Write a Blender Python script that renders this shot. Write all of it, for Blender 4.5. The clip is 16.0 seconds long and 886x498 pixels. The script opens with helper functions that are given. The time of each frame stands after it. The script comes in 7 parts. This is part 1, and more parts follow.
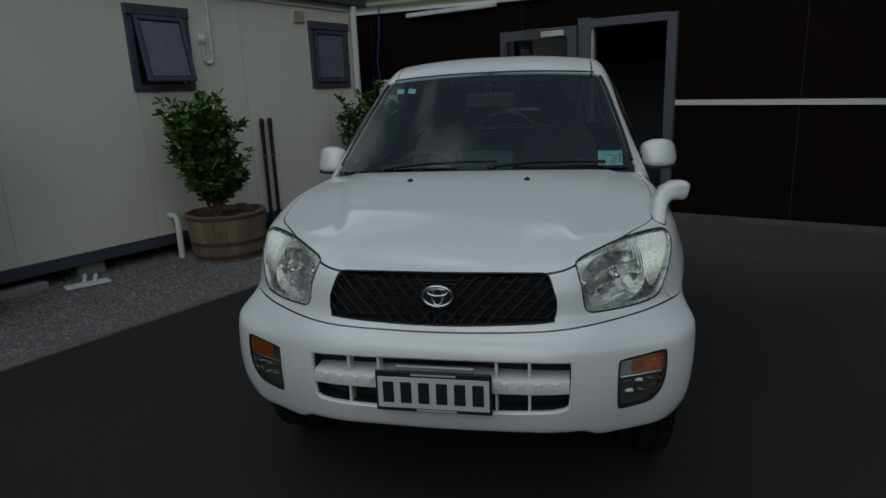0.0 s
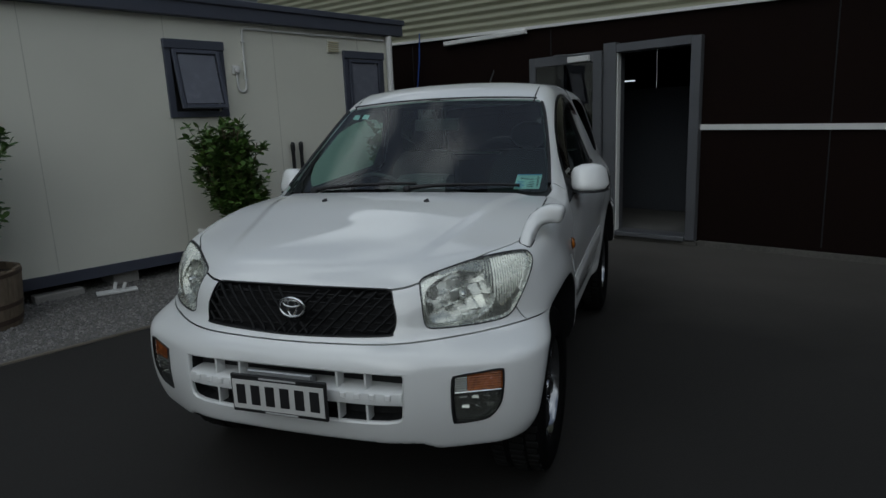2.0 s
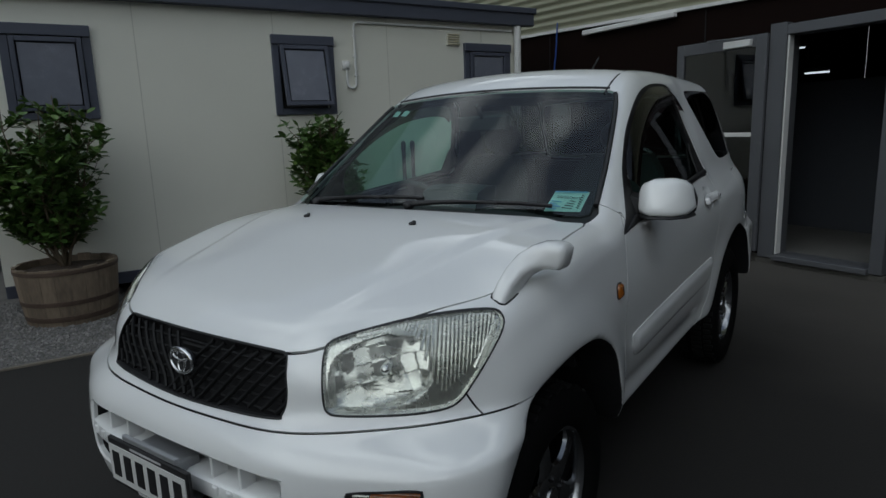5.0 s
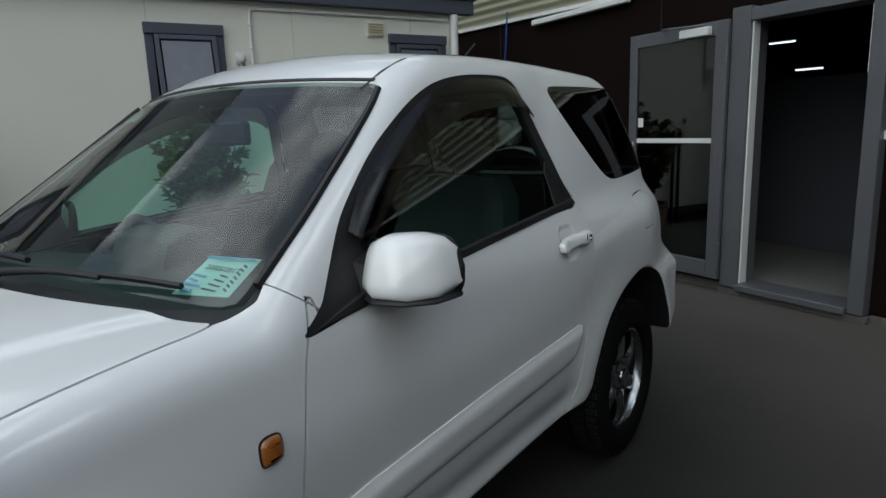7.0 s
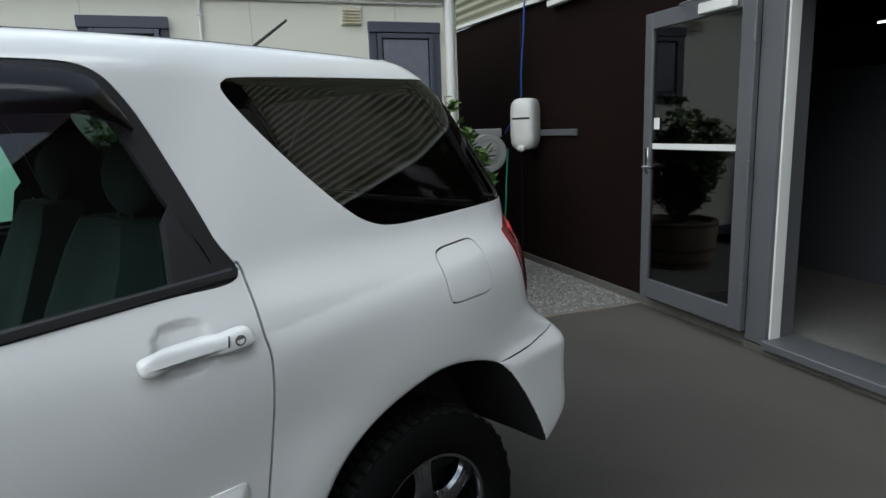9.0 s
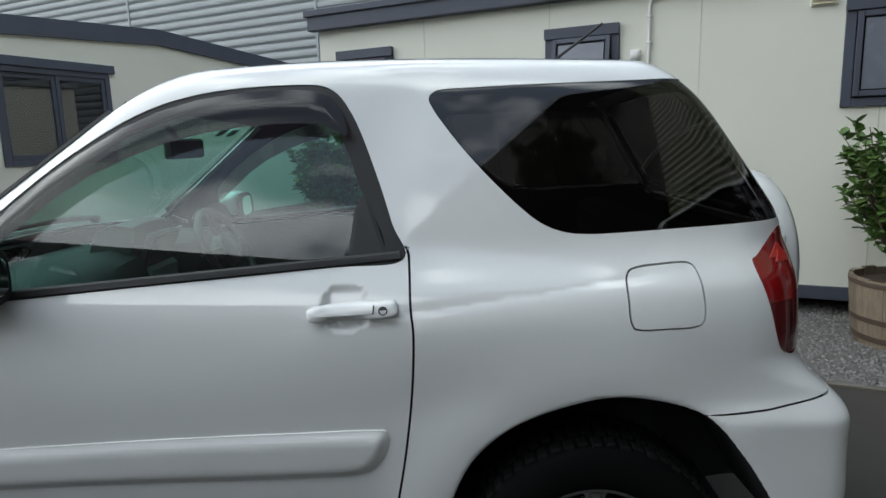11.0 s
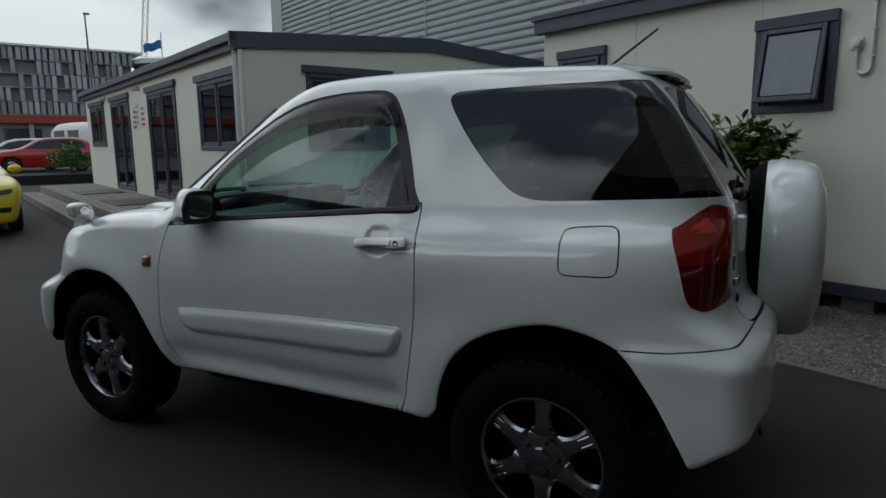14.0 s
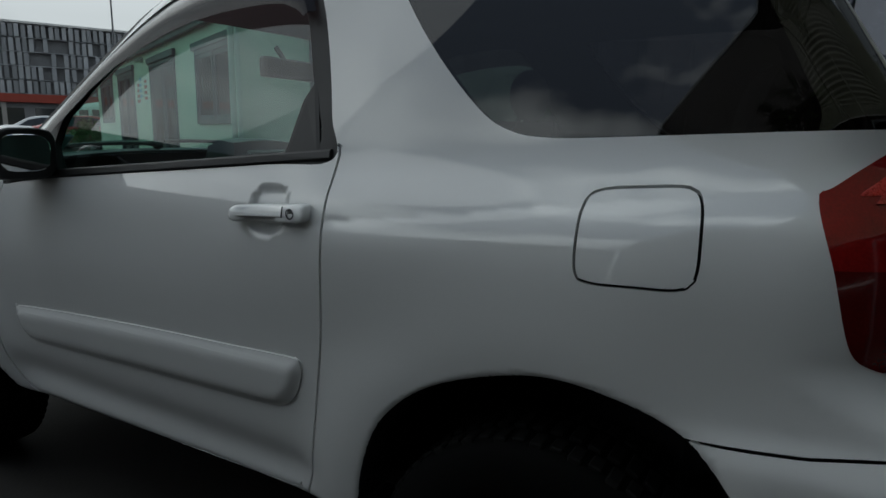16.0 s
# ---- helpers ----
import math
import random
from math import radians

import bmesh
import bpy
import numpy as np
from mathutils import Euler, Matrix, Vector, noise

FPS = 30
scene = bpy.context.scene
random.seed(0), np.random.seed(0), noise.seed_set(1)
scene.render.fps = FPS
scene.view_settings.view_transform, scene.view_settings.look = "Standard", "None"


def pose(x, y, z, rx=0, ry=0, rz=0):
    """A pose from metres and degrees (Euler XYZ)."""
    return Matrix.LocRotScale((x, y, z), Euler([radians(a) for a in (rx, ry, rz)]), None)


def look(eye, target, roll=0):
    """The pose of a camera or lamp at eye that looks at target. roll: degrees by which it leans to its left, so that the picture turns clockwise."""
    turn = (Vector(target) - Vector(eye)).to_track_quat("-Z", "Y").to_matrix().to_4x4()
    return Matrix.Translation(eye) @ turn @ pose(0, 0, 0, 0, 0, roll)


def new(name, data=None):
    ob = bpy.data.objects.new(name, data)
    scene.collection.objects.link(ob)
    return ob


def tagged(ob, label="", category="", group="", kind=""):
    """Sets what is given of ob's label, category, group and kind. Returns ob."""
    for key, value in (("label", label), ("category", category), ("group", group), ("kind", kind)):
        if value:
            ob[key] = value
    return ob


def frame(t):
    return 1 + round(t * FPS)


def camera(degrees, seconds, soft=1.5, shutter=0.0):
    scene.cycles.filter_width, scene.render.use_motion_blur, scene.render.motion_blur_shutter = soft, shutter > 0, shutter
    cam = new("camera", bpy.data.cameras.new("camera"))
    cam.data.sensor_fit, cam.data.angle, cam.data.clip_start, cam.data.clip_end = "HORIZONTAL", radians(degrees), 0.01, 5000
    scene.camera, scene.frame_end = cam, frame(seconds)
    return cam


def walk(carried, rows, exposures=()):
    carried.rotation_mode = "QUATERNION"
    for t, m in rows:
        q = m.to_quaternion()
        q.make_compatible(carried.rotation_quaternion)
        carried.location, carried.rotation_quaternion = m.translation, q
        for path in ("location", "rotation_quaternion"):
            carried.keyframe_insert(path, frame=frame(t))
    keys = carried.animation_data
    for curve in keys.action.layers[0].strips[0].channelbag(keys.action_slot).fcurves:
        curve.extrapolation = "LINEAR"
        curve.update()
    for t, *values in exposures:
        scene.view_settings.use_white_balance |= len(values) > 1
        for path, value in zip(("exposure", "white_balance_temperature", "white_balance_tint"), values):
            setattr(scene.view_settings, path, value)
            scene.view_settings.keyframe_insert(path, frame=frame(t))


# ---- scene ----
cam = camera(70.8, 16.0, soft=1.5)
# seconds, eye, target, roll: a walk round the car, from its nose along its left side to the tail
PATH = [
    (0, (0.406, -1.855, 1.461), (0.023, 0.047, 0.979), -2.3),
    (0.5, (0.597, -1.874, 1.475), (0.141, 0.019, 1.018), -2.4),
    (1, (0.824, -1.774, 1.466), (0.3, 0.108, 1.041), -2.3),
    (1.5, (1.028, -1.722, 1.465), (0.44, 0.145, 1.058), -2.3),
    (2, (1.214, -1.761, 1.433), (0.554, 0.084, 1.036), -2.4),
    (2.5, (1.37, -1.716, 1.424), (0.582, 0.08, 1.033), -2.4),
    (3, (1.524, -1.594, 1.435), (0.568, 0.12, 1.051), -2.5),
    (3.2, (1.568, -1.564, 1.431), (0.559, 0.122, 1.055), -2.6),
    (5.3, (1.501, -0.671, 1.396), (0.359, 0.926, 1.015), -2.1),
    (5.5, (1.502, -0.553, 1.389), (0.36, 1.044, 1.009), -2.1),
    (6, (1.486, -0.223, 1.412), (0.343, 1.374, 1.032), -2.0),
    (6.5, (1.573, 0.113, 1.414), (0.426, 1.707, 1.033), -1.9),
    (7, (1.687, 0.459, 1.415), (0.517, 2.036, 1.034), -2.0),
    (7.5, (1.738, 0.849, 1.38), (0.507, 2.378, 0.999), -2.0),
    (8, (1.858, 1.183, 1.381), (0.567, 2.661, 0.997), -2.1),
    (8.2, (1.902, 1.342, 1.392), (0.589, 2.801, 1.007), -2.1),
    (10.3, (2.028, 2.459, 1.432), (0.157, 3.069, 1.079), -1.9),
    (10.5, (2.097, 2.48, 1.426), (0.165, 2.86, 1.075), -1.8),
    (11, (2.25, 2.635, 1.418), (0.281, 2.554, 1.08), -1.6),
    (11.5, (2.301, 2.869, 1.389), (0.368, 2.484, 1.046), -1.3),
    (12, (2.396, 3.049, 1.391), (0.521, 2.437, 1.06), -1.3),
    (12.5, (2.546, 3.215, 1.382), (0.713, 2.486, 1.051), -1.2),
    (13, (2.611, 3.33, 1.409), (0.804, 2.54, 1.081), -1.0),
    (13.5, (2.641, 3.465, 1.418), (0.862, 2.612, 1.088), -0.8),
    (14, (2.638, 3.576, 1.372), (0.899, 2.646, 1.038), -0.7),
    (14.5, (2.596, 3.632, 1.318), (0.885, 2.654, 0.976), -0.6),
    (15, (2.426, 3.554, 1.281), (0.725, 2.568, 0.919), -0.2),
    (15.5, (2.129, 3.416, 1.238), (0.43, 2.426, 0.872), 0.3),
    (16, (1.742, 3.308, 1.19), (0.046, 2.311, 0.832), 0.8),
]

EXPOSURES = [
    (0.0, -0.72, 6020, 4), (3.2, -0.34, 6020, 4), (5.3, -0.20, 6020, 4), (7.5, 0.64, 6160, 4), (8.2, 0.86, 6180, 4), (10.3, 1.50, 6180, 5), (11.0, 1.18, 6160, 4),
    (12.0, 0.68, 6080, 3), (13.0, 0.16, 6080, 2), (14.5, -0.02, 6080, 2), (16.0, -0.28, 6080, 2),
]
walk(cam, [(t, look(eye, target, roll)) for t, eye, target, roll in PATH], EXPOSURES)

# ---- world and light: an overcast sky ----
world = bpy.data.worlds.new("overcast_sky")
scene.world = world
world.use_nodes = True
wn, wl = world.node_tree.nodes, world.node_tree.links
wn.clear()
sky = wn.new("ShaderNodeTexSky")
sky.sky_type, sky.sun_disc = "NISHITA", False
sky.sun_elevation, sky.sun_rotation = radians(40), radians(170)
coords = wn.new("ShaderNodeTexCoord")
stretch = wn.new("ShaderNodeMapping")
stretch.inputs["Scale"].default_value = (1.6, 1.6, 2.8)
stretch.inputs["Location"].default_value = (3.1, 1.7, 0.4)
clouds = wn.new("ShaderNodeTexNoise")
clouds.inputs["Scale"].default_value, clouds.inputs["Detail"].default_value, clouds.inputs["Roughness"].default_value = 1.5, 4.0, 0.50
shade = wn.new("ShaderNodeValToRGB")
shade.color_ramp.elements[0].position, shade.color_ramp.elements[0].color = 0.34, (1.7, 1.9, 2.4, 1)
shade.color_ramp.elements[1].position, shade.color_ramp.elements[1].color = 0.60, (13.0, 13.0, 13.0, 1)
thick = shade.color_ramp.elements.new(0.49)
thick.color = (10.9, 11.0, 11.1, 1)
middle = shade.color_ramp.elements.new(0.41)
middle.color = (6.0, 6.1, 6.3, 1)
blend = wn.new("ShaderNodeMixRGB")
blend.inputs["Fac"].default_value = 0.93
back = wn.new("ShaderNodeBackground")
back.inputs["Strength"].default_value = 0.112
out = wn.new("ShaderNodeOutputWorld")
wl.new(coords.outputs["Generated"], stretch.inputs["Vector"])
wl.new(stretch.outputs["Vector"], clouds.inputs["Vector"])
cover = wn.new("ShaderNodeMath")
cover.operation = "MULTIPLY_ADD"
cover.inputs[1].default_value = -0.20
wl.new(clouds.outputs["Fac"], cover.inputs[2])
wl.new(cover.outputs[0], shade.inputs["Fac"])
wl.new(sky.outputs["Color"], blend.inputs["Color1"])
wl.new(shade.outputs["Color"], blend.inputs["Color2"])
height, lift, dome = wn.new("ShaderNodeSeparateXYZ"), wn.new("ShaderNodeMapRange"), wn.new("ShaderNodeVectorMath")
lift.inputs["From Min"].default_value = 0.15
lift.inputs["To Min"].default_value, lift.inputs["To Max"].default_value = 0.53, 1.42
dome.operation = "SCALE"
wl.new(coords.outputs["Generated"], height.inputs["Vector"])
wl.new(height.outputs["Z"], lift.inputs["Value"])
wl.new(height.outputs["Z"], cover.inputs[0])
wl.new(blend.outputs["Color"], dome.inputs[0])
wl.new(lift.outputs["Result"], dome.inputs["Scale"])
wl.new(dome.outputs["Vector"], back.inputs["Color"])
wl.new(back.outputs["Background"], out.inputs["Surface"])
sun = new("sun", bpy.data.lights.new("sun", "SUN"))
sun.data.energy, sun.data.angle, sun.data.color = 0.5, radians(60), (1.0, 0.97, 0.93)
sun.matrix_world = look((2.0, -12, 10), (0, 0, 0))


# ---- materials ----
def material(name, colour, rough=0.6, metal=0.0, vary=0.12, scale=6.0, fine=60.0, bump=0.0, coat=0.0, rough_vary=0.1, spec=0.5, stretch=(1, 1, 1), per_piece=0.0):
    """Base colour with large stains and fine grain, roughness that follows the grain, and relief."""
    m = bpy.data.materials.new(name)
    m.use_nodes = True
    n, l = m.node_tree.nodes, m.node_tree.links
    p = n["Principled BSDF"]
    p.inputs["Metallic"].default_value = metal
    p.inputs["Specular IOR Level"].default_value = spec
    p.inputs["Coat Weight"].default_value, p.inputs["Coat Roughness"].default_value = coat, 0.03
    tc = n.new("ShaderNodeTexCoord")
    mp = n.new("ShaderNodeMapping")
    mp.inputs["Scale"].default_value = stretch
    l.new(tc.outputs["Object"], mp.inputs["Vector"])
    big, small = n.new("ShaderNodeTexNoise"), n.new("ShaderNodeTexNoise")
    big.inputs["Scale"].default_value, big.inputs["Detail"].default_value = scale, 4.0
    small.inputs["Scale"].default_value, small.inputs["Detail"].default_value = fine, 3.0
    for k in (big, small):
        l.new(mp.outputs["Vector"], k.inputs["Vector"])
    both = n.new("ShaderNodeMath")
    both.operation = "MULTIPLY_ADD"
    both.inputs[1].default_value = 0.5
    l.new(small.outputs["Fac"], both.inputs[0])
    half = n.new("ShaderNodeMath")
    half.operation = "MULTIPLY"
    half.inputs[1].default_value = 0.5
    l.new(big.outputs["Fac"], half.inputs[0])
    l.new(half.outputs[0], both.inputs[2])
    ramp = n.new("ShaderNodeValToRGB")
    ramp.color_ramp.elements[0].position, ramp.color_ramp.elements[1].position = 0.3, 0.7
    ramp.color_ramp.elements[0].color = (*[c * (1 - vary) for c in colour], 1)
    ramp.color_ramp.elements[1].color = (*[min(1.0, c * (1 + vary)) for c in colour], 1)
    l.new(both.outputs[0], ramp.inputs["Fac"])
    if per_piece:
        info, hsv, rng = n.new("ShaderNodeObjectInfo"), n.new("ShaderNodeHueSaturation"), n.new("ShaderNodeMapRange")
        rng.inputs["To Min"].default_value, rng.inputs["To Max"].default_value = 1 - per_piece, 1 + per_piece
        l.new(info.outputs["Random"], rng.inputs["Value"])
        l.new(rng.outputs["Result"], hsv.inputs["Value"])
        l.new(ramp.outputs["Color"], hsv.inputs["Color"])
        l.new(hsv.outputs["Color"], p.inputs["Base Color"])
    else:
        l.new(ramp.outputs["Color"], p.inputs["Base Color"])
    rr = n.new("ShaderNodeMapRange")
    rr.inputs["From Min"].default_value, rr.inputs["From Max"].default_value = 0.3, 0.7
    rr.inputs["To Min"].default_value, rr.inputs["To Max"].default_value = max(0.02, rough - rough_vary), min(1, rough + rough_vary)
    l.new(both.outputs[0], rr.inputs["Value"])
    l.new(rr.outputs["Result"], p.inputs["Roughness"])
    if bump:
        b = n.new("ShaderNodeBump")
        b.inputs["Strength"].default_value, b.inputs["Distance"].default_value = 1.0, bump
        l.new(small.outputs["Fac"], b.inputs["Height"])
        l.new(b.outputs["Normal"], p.inputs["Normal"])
    return m


def islands(name, ramp_colours, rough=0.8, fine=120.0, bump=0.002):
    """A material for many small pieces joined in one mesh: each island takes its own shade."""
    m = material(name, ramp_colours[0], rough, bump=bump, fine=fine)
    n, l = m.node_tree.nodes, m.node_tree.links
    geo, ramp = n.new("ShaderNodeNewGeometry"), n.new("ShaderNodeValToRGB")
    while len(ramp.color_ramp.elements) < len(ramp_colours):
        ramp.color_ramp.elements.new(0.5)
    for k, c in enumerate(ramp_colours):
        ramp.color_ramp.elements[k].position = k / (len(ramp_colours) - 1)
        ramp.color_ramp.elements[k].color = (*c, 1)
    l.new(geo.outputs["Random Per Island"], ramp.inputs["Fac"])
    l.new(ramp.outputs["Color"], n["Principled BSDF"].inputs["Base Color"])
    return m


def glass(name, tint, gloss_least=0.08, rough=0.0):
    """A thin pane: tinted clear, with a mirror that grows towards grazing views."""
    m = bpy.data.materials.new(name)
    m.use_nodes = True
    n, l = m.node_tree.nodes, m.node_tree.links
    n.clear()
    clear, gloss, mix, slant, fifth, grow, o = (n.new(k) for k in ("ShaderNodeBsdfTransparent", "ShaderNodeBsdfGlossy", "ShaderNodeMixShader", "ShaderNodeLayerWeight", "ShaderNodeMath", "ShaderNodeMapRange", "ShaderNodeOutputMaterial"))
    clear.inputs["Color"].default_value = (*tint, 1)
    gloss.inputs["Roughness"].default_value = rough
    slant.inputs["Blend"].default_value = 0.5
    fifth.operation = "POWER"
    fifth.inputs[1].default_value = 4.5
    grow.inputs["To Min"].default_value, grow.inputs["To Max"].default_value = gloss_least, 1.0
    l.new(slant.outputs["Facing"], fifth.inputs[0])
    l.new(fifth.outputs[0], grow.inputs["Value"])
    l.new(grow.outputs["Result"], mix.inputs["Fac"])
    l.new(clear.outputs[0], mix.inputs[1])
    l.new(gloss.outputs[0], mix.inputs[2])
    l.new(mix.outputs[0], o.inputs["Surface"])
    return m


def glow(name, colour, strength):
    m = bpy.data.materials.new(name)
    m.use_nodes = True
    p = m.node_tree.nodes["Principled BSDF"]
    p.inputs["Base Color"].default_value = (*colour, 1)
    p.inputs["Emission Color"].default_value, p.inputs["Emission Strength"].default_value = (*colour, 1), strength
    return m


PAINT = material("white_car_paint", (0.84, 0.85, 0.84), 0.45, vary=0.01, scale=3, fine=900, coat=1.0, rough_vary=0.05, spec=0.3)
PAINT.node_tree.nodes["Principled BSDF"].inputs["Coat IOR"].default_value = 1.85
BLACK = material("black_plastic", (0.012, 0.012, 0.013), 0.5, vary=0.2, fine=500, bump=0.0002)
SEAM = material("dark_seam", (0.008, 0.008, 0.009), 0.8)
RUBBER = material("tyre_rubber", (0.006, 0.006, 0.006), 0.75, spec=0.06, vary=0.25, scale=14, fine=160, bump=0.0006)
# tread blocks a tone paler than the sidewall
TREAD = material("paler_tread_rubber", (0.013, 0.013, 0.0125), 0.8, spec=0.12, vary=0.3, scale=14, fine=160, bump=0.0006)
CHROME = material("chrome", (0.72, 0.73, 0.74), 0.12, 1.0, vary=0.04, fine=90, rough_vary=0.05)
ALLOY = material("chromed_alloy", (0.33, 0.34, 0.355), 0.18, 1.0, vary=0.06, fine=60, rough_vary=0.08)
# shade between the spokes put into the metal's colour; nuts share it
BARREL = material("shaded_wheel_metal", (0.022, 0.022, 0.023), 0.55, 0.4, vary=0.25, scale=18, fine=120)
# cabin colours are near black to carry the interior's shade; clear panes cast none
LINER = material("shaded_trim", (0.022, 0.024, 0.026), 0.85, vary=0.15, fine=300)
CLOTH = material("shaded_seat_cloth", (0.030, 0.031, 0.034), 0.95, vary=0.2, scale=30, fine=700, bump=0.0006)
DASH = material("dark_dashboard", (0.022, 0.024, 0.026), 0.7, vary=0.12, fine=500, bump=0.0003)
CONSOLE = material("shaded_console", (0.034, 0.037, 0.039), 0.6, vary=0.05, fine=300)
SILVER = material("silver_plastic", (0.38, 0.39, 0.40), 0.35, 0.5, vary=0.05, fine=300)
WINDOW = glass("car_window_glass", (0.56, 0.86, 0.77), 0.10)
SCREEN = glass("windscreen_glass", (0.68, 0.88, 0.81), 0.085)
DARKGLASS = glass("privacy_glass", (0.16, 0.155, 0.16), 0.085)
VISOR = glass("smoked_visor", (0.22, 0.158, 0.162), 0.045, 0.14)
LENS = glass("clear_lamp_lens", (0.95, 0.96, 0.93), 0.05)
REFLECTOR = material("lamp_reflector", (0.74, 0.75, 0.72), 0.26, 0.82, vary=0.08, fine=40, rough_vary=0.08)
RED = material("red_lamp_lens", (0.25, 0.006, 0.006), 0.12, vary=0.25, scale=20, fine=260, bump=0.0002, coat=1.0, rough_vary=0.04)
PRISM = material("red_prisms", (0.62, 0.045, 0.035), 0.18, 0.35, vary=0.3, scale=60, fine=300, coat=1.0)
DARKRED = material("dark_red_lamp_lens", (0.11, 0.005, 0.005), 0.12, vary=0.2, scale=20, fine=260, bump=0.0002, coat=1.0, rough_vary=0.04)
AMBER = material("amber_lamp_lens", (0.30, 0.095, 0.012), 0.15, vary=0.2, fine=300, bump=0.0008, coat=1.0, rough_vary=0.05)
MIRROR = material("mirror_glass", (0.85, 0.87, 0.88), 0.03, 1.0, vary=0.01, rough_vary=0.01)
PLATE = material("plate_white", (0.62, 0.62, 0.60), 0.5, vary=0.06, fine=200)
WHITE_INK = material("white_print", (0.5, 0.5, 0.5), 0.6)
STICKER = material("pale_green_sticker", (0.45, 0.66, 0.64), 0.5, vary=0.05, fine=400)
STICKERBLUE = material("blue_print", (0.12, 0.32, 0.50), 0.5)
PRISM = material("red_prism", (0.55, 0.02, 0.012), 0.3, vary=0.3, scale=200, fine=400, bump=0.001, coat=1.0)
FOGAMBER = material("amber_prisms", (0.36, 0.095, 0.014), 0.2, vary=0.5, scale=32, fine=90, coat=1.0)
GRID = material("grille_black", (0.006, 0.006, 0.0065), 0.6, spec=0.25, vary=0.2, fine=500)
CLEAR = material("clear_lens_prisms", (0.36, 0.37, 0.36), 0.18, 0.85, vary=0.2, scale=25, fine=90, coat=1.0)
INK = material("black_ink", (0.012, 0.012, 0.013), 0.5)


# ---- mesh helpers ----
class Geo:
    """Vertices and faces gathered from simple shaped pieces."""

    def __init__(self):
        self.v, self.f = [], []

    def add(self, verts, faces, m=None):
        k = len(self.v)
        self.v += [tuple(m @ Vector(p)) for p in verts] if m is not None else [tuple(p) for p in verts]
        self.f += [tuple(k + i for i in q) for q in faces]
        return self

    def box(self, lo, hi, b=0.004, m=None):
        """A box with chamfered edges."""
        c, h = [(p + q) / 2 for p, q in zip(lo, hi)], [abs(q - p) / 2 for p, q in zip(lo, hi)]
        b = min(b, *(0.45 * k for k in h))
        vs, at = [], {}
        for sx in (-1, 1):
            for sy in (-1, 1):
                for sz in (-1, 1):
                    for a in range(3):
                        q = [h[i] - (0 if i == a else b) for i in range(3)]
                        at[sx, sy, sz, a] = len(vs)
                        vs.append((c[0] + sx * q[0], c[1] + sy * q[1], c[2] + sz * q[2]))
        fs = []
        for s in (-1, 1):
            for a, order in ((0, ((-1, -1), (1, -1), (1, 1), (-1, 1))), (1, ((-1, -1), (-1, 1), (1, 1), (1, -1))), (2, ((-1, -1), (1, -1), (1, 1), (-1, 1)))):
                ring = []
                for p, q in order:
                    key = (s, p, q) if a == 0 else (p, s, q) if a == 1 else (p, q, s)
                    ring.append(at[(*key, a)])
                fs.append(tuple(ring if s > 0 else ring[::-1]))
        for a in range(3):
            i, j = [k for k in range(3) if k != a]
            for si in (-1, 1):
                for sj in (-1, 1):
                    ends = []
                    for sa in (-1, 1):
                        key = [0, 0, 0]
                        key[a], key[i], key[j] = sa, si, sj
                        ends.append((at[(*key, i)], at[(*key, j)]))
                    q = (ends[0][0], ends[0][1], ends[1][1], ends[1][0])
                    fs.append(q if si * sj * (1 if a != 1 else -1) > 0 else q[::-1])
        for sx in (-1, 1):
            for sy in (-1, 1):
                for sz in (-1, 1):
                    t = tuple(at[sx, sy, sz, a] for a in range(3))
                    fs.append(t if sx * sy * sz > 0 else t[::-1])
        return self.add(vs, fs, m)

    def rings(self, loops, closed=True, caps=(True, True), m=None):
        """Loops of equally many points, joined one to the next."""
        n, vs, fs = len(loops[0]), [p for q in loops for p in q], []
        for a in range(len(loops) - 1):
            for b in range(n if closed else n - 1):
                c = (b + 1) % n
                fs.append((a * n + b, a * n + c, (a + 1) * n + c, (a + 1) * n + b))
        if caps[0]:
            fs.append(tuple(range(n))[::-1])
        if caps[1]:
            fs.append(tuple((len(loops) - 1) * n + k for k in range(n)))
        return self.add(vs, fs, m)

    def lathe(self, profile, seg=32, m=None, caps=(False, False)):
        """(radius, height) turned about z."""
        loops = [[(r * math.cos(2 * math.pi * k / seg), r * math.sin(2 * math.pi * k / seg), h) for k in range(seg)] for r, h in profile]
        return self.rings(loops, True, caps, m)

    def tube(self, points, r, seg=8, caps=True):
        """A round bar along points; r may be one radius or one for each point."""
        pts = [Vector(p) for p in points]
        rs = r if isinstance(r, (list, tuple)) else [r] * len(pts)
        loops, side = [], None
        for k, p in enumerate(pts):
            way = (pts[min(k + 1, len(pts) - 1)] - pts[max(k - 1, 0)]).normalized()
            if side is None:
                side = way.orthogonal().normalized()
            side = (side - way * side.dot(way)).normalized()
            up = way.cross(side)
            loops.append([tuple(p + rs[k] * (math.cos(2 * math.pi * j / seg) * side + math.sin(2 * math.pi * j / seg) * up)) for j in range(seg)])
        return self.rings(loops, True, (caps, caps))

    def sheet(self, xs, zs, holes, t, m=None):
        """A wall in the plane y = 0, t thick, on a grid of breaks, with the cells in holes left open."""
        nx, nz = len(xs), len(zs)
        solid = [[not any(a < (xs[i] + xs[i + 1]) / 2 < b and c < (zs[j] + zs[j + 1]) / 2 < d for a, b, c, d in holes) for j in range(nz - 1)] for i in range(nx - 1)]
        at = lambda i, j, k: (k * nx + i) * nz + j
        vs = [(x, y, z) for y in (0, t) for x in xs for z in zs]
        fs = []
        full = lambda i, j: 0 <= i < nx - 1 and 0 <= j < nz - 1 and solid[i][j]
